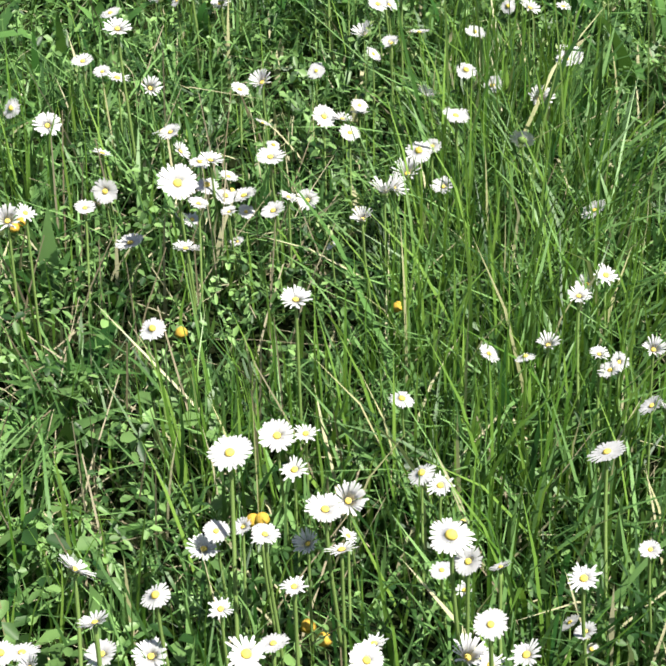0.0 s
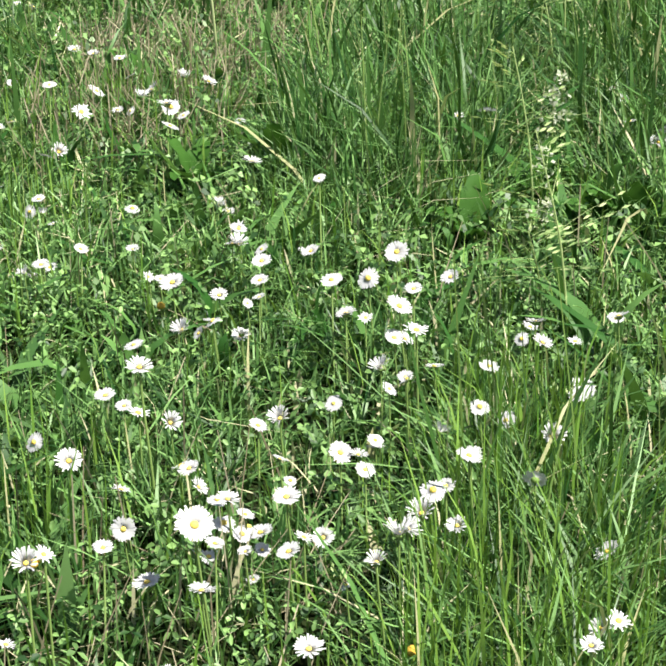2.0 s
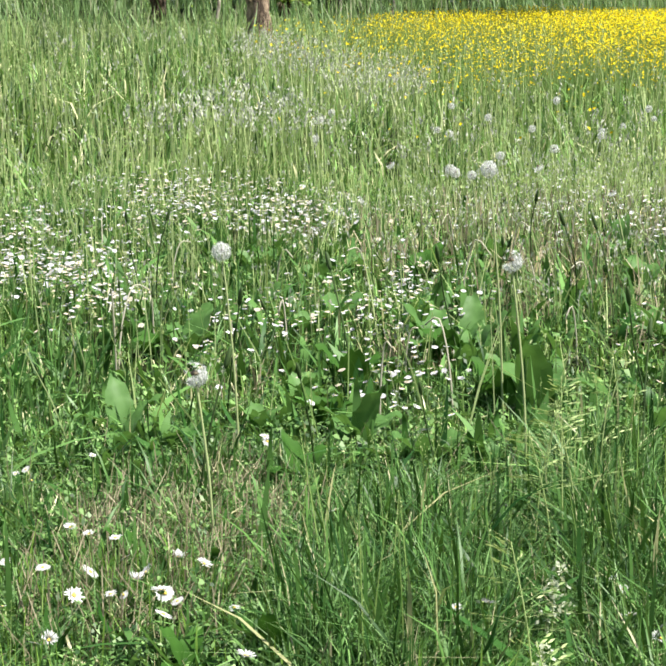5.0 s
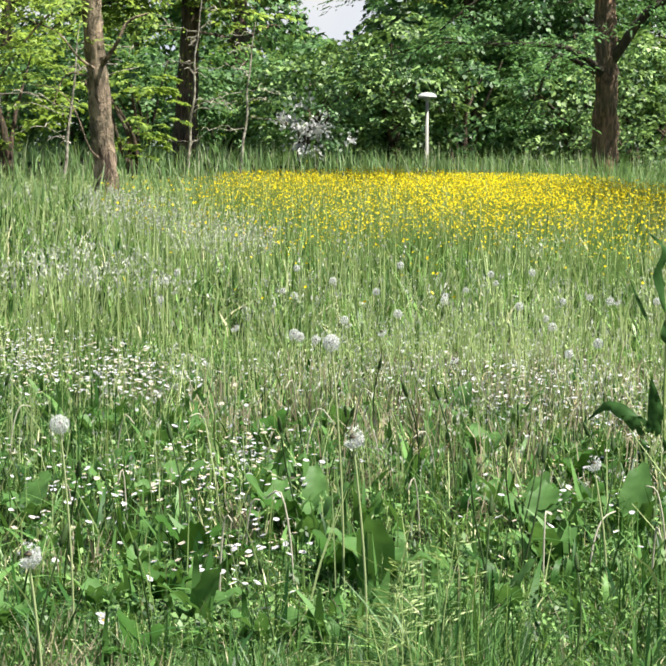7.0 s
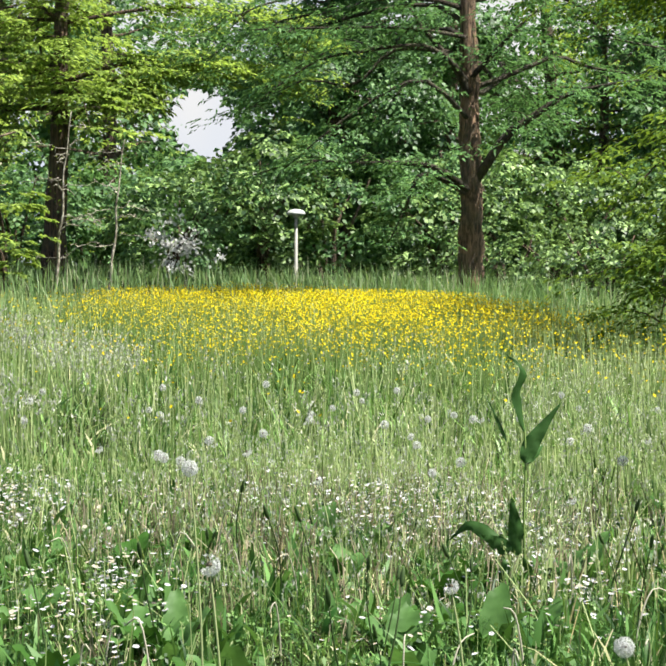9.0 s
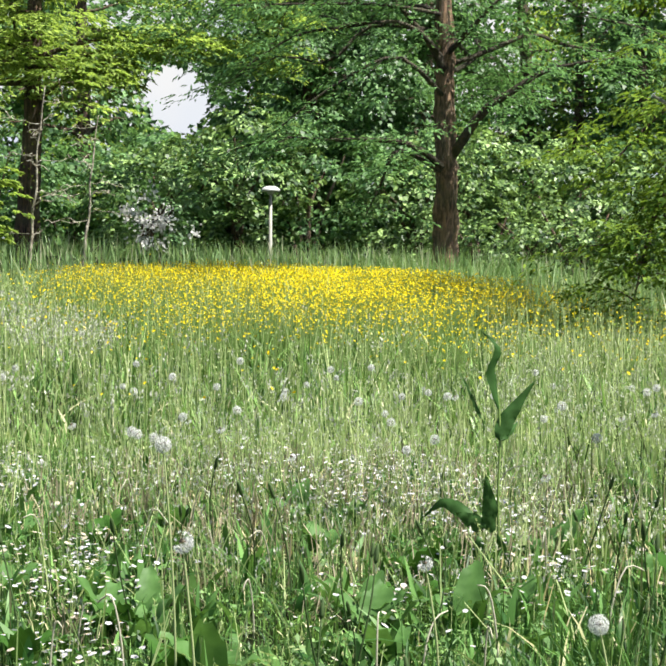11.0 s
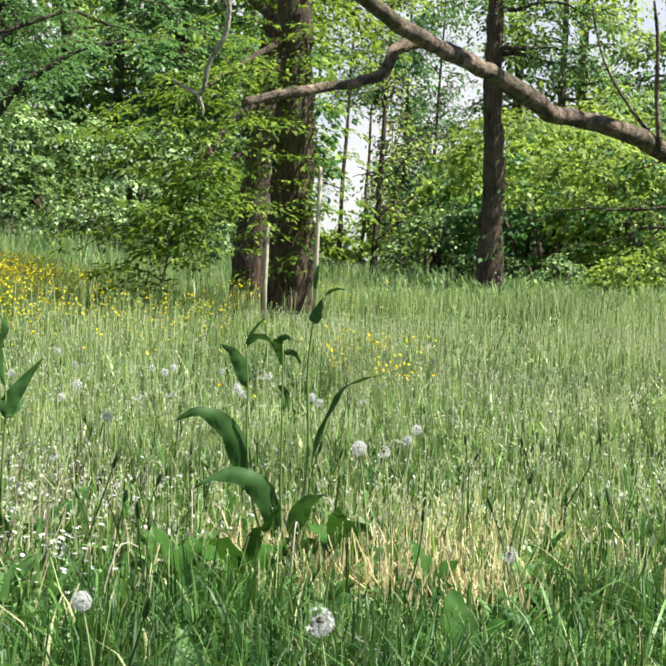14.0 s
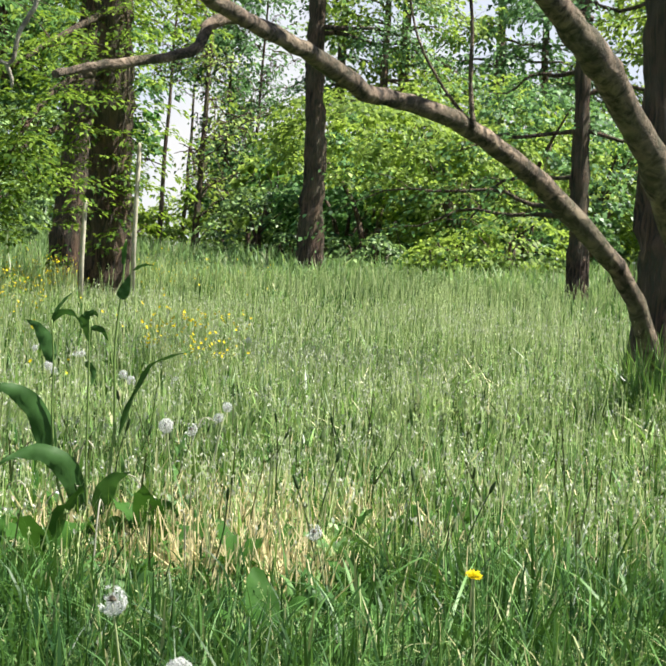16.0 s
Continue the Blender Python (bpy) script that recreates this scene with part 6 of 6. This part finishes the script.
def weed(label, x, y, bearing, stems, leaves, seed):
    """A tall weed. Stems and leaf ribs run through (sideways, up) steps across the bearing; leaves: rib, width, how far the blade is turned edge-on."""
    rng = np.random.default_rng(seed)
    root = new("horseradish_plant")
    root.location = (x, y, float(ground_z(x, y)))
    tagged(root, label, "plant")
    b = radians(bearing)
    right, away, up = np.array([math.cos(b), -math.sin(b), 0]), np.array([math.sin(b), math.cos(b), 0]), np.array([0, 0, 1.0])

    def run(pts, n, depth):
        p = smooth_line([right * u + up * v for u, v in pts], n)
        return p + np.outer(np.linspace(0, 1, n) ** 1.3, away * depth)

    for pts, r in stems:
        line = run(pts, 16, rng.normal() * 0.03)
        part("stem", Bits().add(*tube(line, np.linspace(r, r * 0.45, 16), 8)).mesh("stem", M_STALK, True), root)
    for pts, width, turn in leaves:
        n = 13
        line = run(pts, n, rng.normal() * 0.04)
        d = np.gradient(line, axis=0)
        d /= np.linalg.norm(d, axis=1)[:, None]
        flat = np.cross(away, d)
        flat /= np.linalg.norm(flat, axis=1)[:, None]
        side = flat * math.cos(turn * 1.57) + away * math.sin(turn * 1.57)
        nrm = np.cross(d, side)
        s = np.linspace(0, 1, n)
        w = width / 2 * np.clip(np.sin(np.pi * np.clip(s * 0.97 + 0.02, 0, 1) ** 0.62) ** 1.1, 0.03, 1)
        w[0] = width * 0.06
        cols = []
        for c in (-1, -0.5, 0, 0.5, 1):
            wave = 0.13 * width * np.sin(np.arange(n) * 1.7 + c * 2 + width * 900) * abs(c)
            cols.append(line + side * (c * w)[:, None] + nrm * (0.22 * abs(c) * w + wave)[:, None])
        V = np.stack(cols, 1).reshape(-1, 3)
        i, j = np.meshgrid(np.arange(n - 1), np.arange(4), indexing="ij")
        q = np.stack([i * 5 + j, i * 5 + j + 1, (i + 1) * 5 + j + 1, (i + 1) * 5 + j], -1).reshape(-1, 4)
        part("leaf", Bits().add(V, q).mesh("leaf", M_WEED, True), root)


M_WEED = leafy("dark_weed_leaf", (0.02, 0.07, 0.015), (0.075, 0.165, 0.045), None, 0, 0.25, 0.5, 18.0, (0.02, 0.055, 0.012), gloss=0.15)
weed("tall broad-leaved weed with curling dark leaves", 1.72, 4.85, 18.0,
     [([(0.068, 0.0), (0.099, 0.34), (0.09, 0.588), (0.103, 0.774), (0.108, 0.91)], 0.0055),
      ([(0.043, 0.0), (0.025, 0.217), (0.021, 0.402), (0.015, 0.675)], 0.005),
      ([(0.025, 0.0), (-0.05, 0.18), (-0.078, 0.365), (-0.083, 0.551), (-0.093, 0.669)], 0.0045),
      ([(0.062, 0.0), (0.118, 0.204), (0.111, 0.34)], 0.004)],
     [([(-0.08, 0.241), (-0.093, 0.328), (-0.124, 0.409), (-0.18, 0.458), (-0.235, 0.469), (-0.297, 0.437)], 0.068, 0.2),
      ([(0.111, 0.328), (0.13, 0.402), (0.161, 0.483), (0.198, 0.551), (0.248, 0.578), (0.306, 0.597)], 0.027, 0.6),
      ([(0.019, 0.105), (0.0, 0.186), (-0.043, 0.26), (-0.105, 0.291), (-0.167, 0.285), (-0.223, 0.256)], 0.072, 0.25),
      ([(0.066, 0.111), (0.078, 0.173), (0.105, 0.223), (0.149, 0.248)], 0.058, 0),
      ([(0.18, 0.056), (0.186, 0.111), (0.21, 0.142), (0.254, 0.145), (0.285, 0.128), (0.312, 0.093)], 0.044, 0.3),
      ([(0.056, 0.006), (0.08, 0.043), (0.13, 0.08), (0.18, 0.093)], 0.087, 0.3),
      ([(0.043, 0.006), (0.037, 0.056), (0.05, 0.105)], 0.073, 0.1),
      ([(0.192, -0.006), (0.21, 0.031), (0.254, 0.019)], 0.053, 0.3),
      ([(-0.087, 0.545), (-0.105, 0.6), (-0.136, 0.644), (-0.17, 0.66)], 0.044, 0),
      ([(-0.093, 0.656), (-0.08, 0.681), (-0.05, 0.693), (-0.025, 0.681), (-0.006, 0.662)], 0.025, 0.4),
      ([(-0.006, 0.687), (0.006, 0.65), (0.021, 0.591)], 0.035, 0),
      ([(-0.006, 0.681), (0.025, 0.693), (0.037, 0.681)], 0.021, 0.3),
      ([(0.019, 0.65), (0.05, 0.644), (0.071, 0.61)], 0.020, 0.2),
      ([(-0.093, 0.675), (-0.062, 0.724), (-0.037, 0.749)], 0.012, 0.4),
      ([(0.006, 0.551), (0.031, 0.526), (0.028, 0.483)], 0.020, 0.2),
      ([(0.099, 0.737), (0.111, 0.768), (0.124, 0.811)], 0.035, 0),
      ([(0.132, 0.821), (0.161, 0.838), (0.194, 0.839)], 0.012, 0.4),
      ([(0.103, 0.836), (0.105, 0.885), (0.11, 0.91)], 0.016, 0.3),
      ([(-0.056, -0.019), (-0.093, 0.043), (-0.13, 0.056)], 0.077, 0.2),
      ([(0.105, -0.019), (0.155, 0.031), (0.142, 0.068)], 0.068, 0.1)], 640)
weed("slim broad-leaved weed with a twisted top", 1.02, 5.25, 10.6,
     [([(-0.018, -0.003), (-0.024, 0.238), (-0.02, 0.392), (-0.024, 0.52), (-0.046, 0.628)], 0.005),
      ([(-0.037, -0.003), (-0.056, 0.084), (-0.076, 0.159)], 0.005)],
     [([(-0.024, 0.513), (-0.041, 0.584), (-0.046, 0.635), (-0.026, 0.686), (-0.044, 0.718), (-0.078, 0.746)], 0.032, 0.4),
      ([(-0.02, 0.417), (-0.005, 0.468), (0.033, 0.526), (0.087, 0.599)], 0.052, 0),
      ([(-0.082, 0.161), (-0.146, 0.206), (-0.197, 0.219), (-0.251, 0.172)], 0.044, 0.2),
      ([(-0.063, 0.148), (-0.108, 0.174), (-0.152, 0.197)], 0.052, 0),
      ([(-0.044, 0.136), (-0.05, 0.225), (-0.063, 0.315)], 0.050, 0),
      ([(-0.056, 0.0), (-0.076, 0.072), (-0.088, 0.129)], 0.064, 0),
      ([(-0.031, 0.0), (-0.012, 0.084), (-0.031, 0.148)], 0.044, 0.2),
      ([(-0.076, 0.481), (-0.105, 0.545), (-0.133, 0.607)], 0.012, 0.2),
      ([(-0.018, 0.417), (0.014, 0.443), (0.033, 0.468)], 0.026, 0.3),
      ([(0.008, -0.005), (0.059, 0.072), (0.097, 0.084)], 0.070, 0.2)], 641)
for k, (x, y, h) in enumerate(((-0.02, 1.87, 0.09), (0.13, 1.93, 0.10), (0.17, 1.9, 0.09), (-0.57, 2.56, 0.09), (-0.77, 3.5, 0.15), (-0.73, 3.3, 0.13), (-0.26, 3.4, 0.16), (0.14, 2.78, 0.11), (-0.35, 3.1, 0.12),
                               (0.06, 2.02, 0.09), (0.2, 1.98, 0.09), (-0.28, 2.1, 0.11), (-0.40, 2.07, 0.09), (-0.04, 4.45, 0.17), (0.35, 3.4, 0.15), (0.9, 3.6, 0.17), (1.45, 4.1, 0.16), (2.0, 4.3, 0.18), (1.15, 3.9, 0.15), (1.55, 4.55, 0.26), (1.9, 4.7, 0.24), (1.35, 4.5, 0.22), (0.75, 4.3, 0.2), (0.5, 3.9, 0.19), (0.1, 3.7, 0.2), (-0.15, 4.3, 0.2), (1.75, 3.5, 0.2))):
    herb("dock", "broad-leaved dock with upright oval leaves", x, y, [],
         [(None, 0, (k * 83) % 360, h, h * 0.42, 78, 35), (None, 0, (k * 83 + 100) % 360, h * 0.9, h * 0.40, 66, 50), (None, 0, (k * 83 + 190) % 360, h * 0.8, h * 0.44, 50, 60), (None, 0, (k * 83 + 280) % 360, h * 0.85, h * 0.38, 60, 80)], M_DOCKPALE if y > 3.2 and x < 1.3 else M_DOCK)
for k, (x, y, h, w) in enumerate(((0.52, 4.3, 0.15, 0.095), (-0.04, 4.18, 0.19, 0.11), (-0.08, 4.25, 0.14, 0.08), (-0.78, 4.44, 0.16, 0.095), (-0.55, 6.35, 0.17, 0.11), (-0.42, 5.9, 0.16, 0.10), (-0.66, 5.0, 0.13, 0.08), (0.5, 4.38, 0.17, 0.075), (0.76, 5.43, 0.16, 0.09), (1.15, 5.41, 0.17, 0.095), (1.24, 5.5, 0.21, 0.07), (0.44, 6.3, 0.2, 0.09), (0.64, 6.15, 0.2, 0.09), (0.54, 4.32, 0.13, 0.08), (0.9, 4.45, 0.14, 0.085), (1.95, 4.5, 0.15, 0.10), (2.55, 4.75, 0.15, 0.10), (2.75, 4.8, 0.16, 0.08), (3.0, 4.95, 0.16, 0.08), (2.2, 4.45, 0.14, 0.085))):
    t = (k * 67) % 90
    herb("dock", "broad pale green dock leaves above the grass", x, y, [],
         [(None, 0, t + 20, h, w, 72, 35), (None, 0, t + 110, h * 0.8, w * 0.9, 55, 45), (None, 0, t + 300, h * 0.85, w * 0.8, 58, 60)], M_DOCKPALE if k < 15 else M_DOCK)
_r = np.random.default_rng(47)
for k in range(46):
    _a, _d = radians(_r.uniform(-13, 30)), _r.uniform(3.2, 6.4)
    _x, _y, h = _d * math.sin(_a), _d * math.cos(_a), _r.uniform(0.09, 0.16)
    if dry_patch(_x, _y) > 0.3:
        continue
    t = _r.uniform(0, 360)
    herb("dock", "low dock rosette with broad blunt leaves in the grass", _x, _y, [],
         [(None, 0, t + 72 * j + _r.uniform(-20, 20), h * _r.uniform(0.75, 1.1), h * _r.uniform(0.42, 0.6), _r.uniform(45, 80), _r.uniform(20, 70)) for j in range(5)], M_DOCKPALE if k % 3 else M_DOCK)


# ---- plantain spikes and bare stalks ----
def spike_meshes(seed):
    """A leaning wiry stem one metre long with a short dark spike, to be scaled."""
    rng = np.random.default_rng(seed)
    a, b = rng.uniform(0.2, 0.5), rng.uniform(-0.08, 0.08)
    line = smooth_line([(0, 0, -0.05), (a * 0.25, b, 0.35), (a * 0.6, b * 1.5, 0.7), (a, b, 1.0)], 9)
    stem = Bits().add(*tube(line, np.linspace(0.0105, 0.006, 9), 5)).mesh("stem", M_SPIKE, True)
    d = line[-1] - line[-2]
    d /= np.linalg.norm(d)
    pts = [line[-1] + d * f for f in (0, 0.03, 0.08, 0.13, 0.16)]
    return stem, Bits().add(*tube(pts, [0.008, 0.018, 0.02, 0.015, 0.004], 8, True, 0.12, rng)).mesh("spike", M_SPIKE, True)


M_SPIKE = leafy("dark_plantain", (0.025, 0.055, 0.015), (0.07, 0.12, 0.03), None, 0, 0.1, 0.7, 30.0)
SPIKES = [spike_meshes(660 + k) for k in range(4)]


def plantain(x, y, h, turn, k):
    root = new("plantain")
    root.location = (x, y, float(ground_z(x, y)))
    tagged(root, "dark wiry plantain stalk with a short spike", "plantain", "plantain stalks")
    m = Matrix.Rotation(radians(turn), 4, "Z") @ Matrix.Scale(h, 4)
    part("stem", SPIKES[k][0], root, place=m)
    part("spike", SPIKES[k][1], root, place=m)


def bare_stalk(x, y, h, turn, seed):
    """A pale hollow flower stalk, bent over at the top."""
    rng = np.random.default_rng(seed)
    root = new("bare_stalk")
    root.location = (x, y, float(ground_z(x, y)))
    tagged(root, "pale spent dandelion stalk, bent and bare", "stalk", "bare stalks")
    c, s, l = math.cos(turn), math.sin(turn), rng.uniform(0.15, 0.7)
    pts = [(0, 0, -0.02), (c * l * 0.15 * h, s * l * 0.15 * h, h * 0.5), (c * l * 0.5 * h, s * l * 0.5 * h, h * 0.9), (c * l * h, s * l * h, h * rng.uniform(0.7, 1.0))]
    part("stalk", Bits().add(*tube(smooth_line(pts, 10), np.linspace(0.0026, 0.0018, 10), 6)).mesh("stalk", M_BARE, True), root)


M_BARE = leafy("bleached_stalk", (0.40, 0.38, 0.28), (0.62, 0.58, 0.48), None, 0, 0.15, 0.6, 30.0)
for k in range(64):
    if k < 40:
        _a, _d = radians(_r.uniform(-13, 17)), _r.uniform(2.9, 5.6)
    else:
        _a, _d = radians(_r.uniform(20, 33)), _r.uniform(4.6, 7.0)
    _x, _y = _d * math.sin(_a), _d * math.cos(_a)
    plantain(_x, _y, _r.uniform(0.17, 0.30), _r.uniform(0, 360), k % 4)
for k in range(48):
    _a, _d = radians(_r.uniform(-14, 24)), _r.uniform(3.6, 7.0)
    bare_stalk(_d * math.sin(_a), _d * math.cos(_a), _r.uniform(0.14, 0.27), _r.uniform(0, 6.28), 680 + k)


# ---- yellow dandelions and flowering grass ----
def dandelion_flower(x, y, z):
    g = float(ground_z(x, y))
    root = new("dandelion_flower")
    root.location = (x, y, g)
    tagged(root, "open yellow dandelion flower in dark lush grass", "dandelion", "dandelion flowers")
    h = z - g
    part("stalk", Bits().add(*tube(smooth_line([(0.02, 0, -0.02), (0.01, 0, h * 0.5), (0, 0, h)], 8), np.full(8, 0.002), 7)).mesh("stalk", M_STALKPALE, True), root)
    tip = Matrix.Translation((0, 0, h)) @ Matrix.Rotation(radians(18), 4, "X")
    for n, r, lift in ((30, 0.019, 0.15), (24, 0.014, 0.5)):
        part("corolla", ring_petals(n, 0.1, 1.0, 0.24, lift, int(r * 9000), 0.1).mesh("petals", M_BUTTER), root, place=tip @ Matrix.Scale(r, 4))
    part("calyx", SEPALS, root, place=tip @ Matrix.Scale(0.016, 4))


for row in ((1.888, 2.831, 0.296),):
    dandelion_flower(*row)


def flowering_grass(x, y, h, seed, lean=0.04):
    """A tall grass stalk with an open panicle of pale spikelets."""
    rng = np.random.default_rng(seed)
    root = new("flowering_grass")
    root.location = (x, y, float(ground_z(x, y)))
    tagged(root, "tall meadow grass with an open pale panicle", "grass stalk", "flowering grasses")
    a = rng.uniform(0, 6.28)
    line = smooth_line([(0, 0, -0.01), (lean * 0.3 * math.cos(a), lean * 0.3 * math.sin(a), h * 0.5), (lean * math.cos(a), lean * math.sin(a), h)], 14)
    part("stalk", Bits().add(*tube(line, np.linspace(0.0016, 0.0006, 14), 5)).mesh("stalk", M_SEED, True), root)
    b, rays = Bits(), Bits()
    for k in range(15):
        f = 0.52 + 0.48 * k / 15
        p = line[int(f * 13)] + (line[min(13, int(f * 13) + 1)] - line[int(f * 13)]) * (f * 13 % 1)
        az = rng.uniform(0, 6.28)
        L = (0.065 * (1.05 - f) / 0.5 + 0.012) * rng.uniform(0.6, 1.1)
        d = np.array([math.cos(az), math.sin(az), 0.25])
        e = p + d * L
        rays.add(*tube([p, (p + e) / 2 + np.array([0, 0, 0.003]), e], [0.0004, 0.0003, 0.0002], 3, False))
        for j in range(3):
            q = p + d * L * (0.4 + 0.3 * j) + rng.normal(size=3) * 0.0015
            n = np.array([-d[1] * 0.5, d[0] * 0.5, 0.8]) * 0.0016
            g = d * 0.013 + np.array([0, 0, -0.001])
            b.add([q, q + g * 0.5 + n, q + g, q + g * 0.5 - n], [[0, 1, 2, 3]])
    part("rays", rays.mesh("rays", M_SEED), root)
    tagged(part("panicle", b.mesh("spikelets", M_SEED), root), kind="stuff")


def pale_sprig(x, y, h, seed):
    """A leafy stem that ends in a loose spike of small whitish florets."""
    rng = np.random.default_rng(seed)
    root = new("pale_sprig")
    root.location = (x, y, float(ground_z(x, y)))
    tagged(root, "herb with a loose spike of small whitish florets", "herb", "pale sprigs")
    line = smooth_line([(0, 0, -0.01), (0.006, 0.004, h * 0.5), (rng.normal() * 0.012, 0, h)], 14)
    part("stem", Bits().add(*tube(line, np.linspace(0.0018, 0.0008, 14), 6)).mesh("stem", M_STALK, True), root)
    bloom, leaf = Bits(), Bits()
    for k in range(64):
        f = 0.45 + 0.55 * rng.random()
        a = rng.uniform(0, 6.28)
        d = np.array([math.cos(a), math.sin(a), rng.uniform(0.1, 0.8)])
        p = line[int(f * 13)] + d * 0.020 * (1.25 - f) * rng.uniform(0.3, 1.6)
        u, v = rng.normal(size=3), rng.normal(size=3)
        u, v = u / np.linalg.norm(u) * 0.0042, v / np.linalg.norm(v) * 0.0028
        bloom.add([p - u, p - v, p + u, p + v], [[0, 1, 2, 3]])
    for k in range(10):
        p = line[1 + k]
        a = k * 2.4
        d, s = np.array([math.cos(a), math.sin(a), 0.5]) * 0.03, np.array([-math.sin(a), math.cos(a), 0.1]) * 0.006
        leaf.add([p, p + d * 0.5 + s, p + d, p + d * 0.5 - s], [[0, 1, 2, 3]])
    tagged(part("bloom", bloom.mesh("bloom", M_SEEDWHITE), root, "small whitish florets"), kind="stuff")
    tagged(part("foliage", leaf.mesh("foliage", M_HERB), root), kind="stuff")


for k, (x, y, h) in enumerate(((0.075, 2.12, 0.13), (0.06, 1.98, 0.09), (0.05, 1.83, 0.07), (0.09, 2.2, 0.13))):
    pale_sprig(x, y, h, 740 + k)


FLOWERING = ((0.114, 2.604, 0.30), (0.068, 2.600, 0.26), (0.175, 2.756, 0.30), (0.098, 2.506, 0.24), (0.055, 1.952, 0.22), (0.084, 1.544, 0.24), (0.087, 2.833, 0.25), (1.378, 5.424, 0.30), (0.140, 2.586, 0.27), (0.058, 1.590, 0.13))
for k, (x, y, h) in enumerate(FLOWERING):
    flowering_grass(x, y, h, 700 + k)
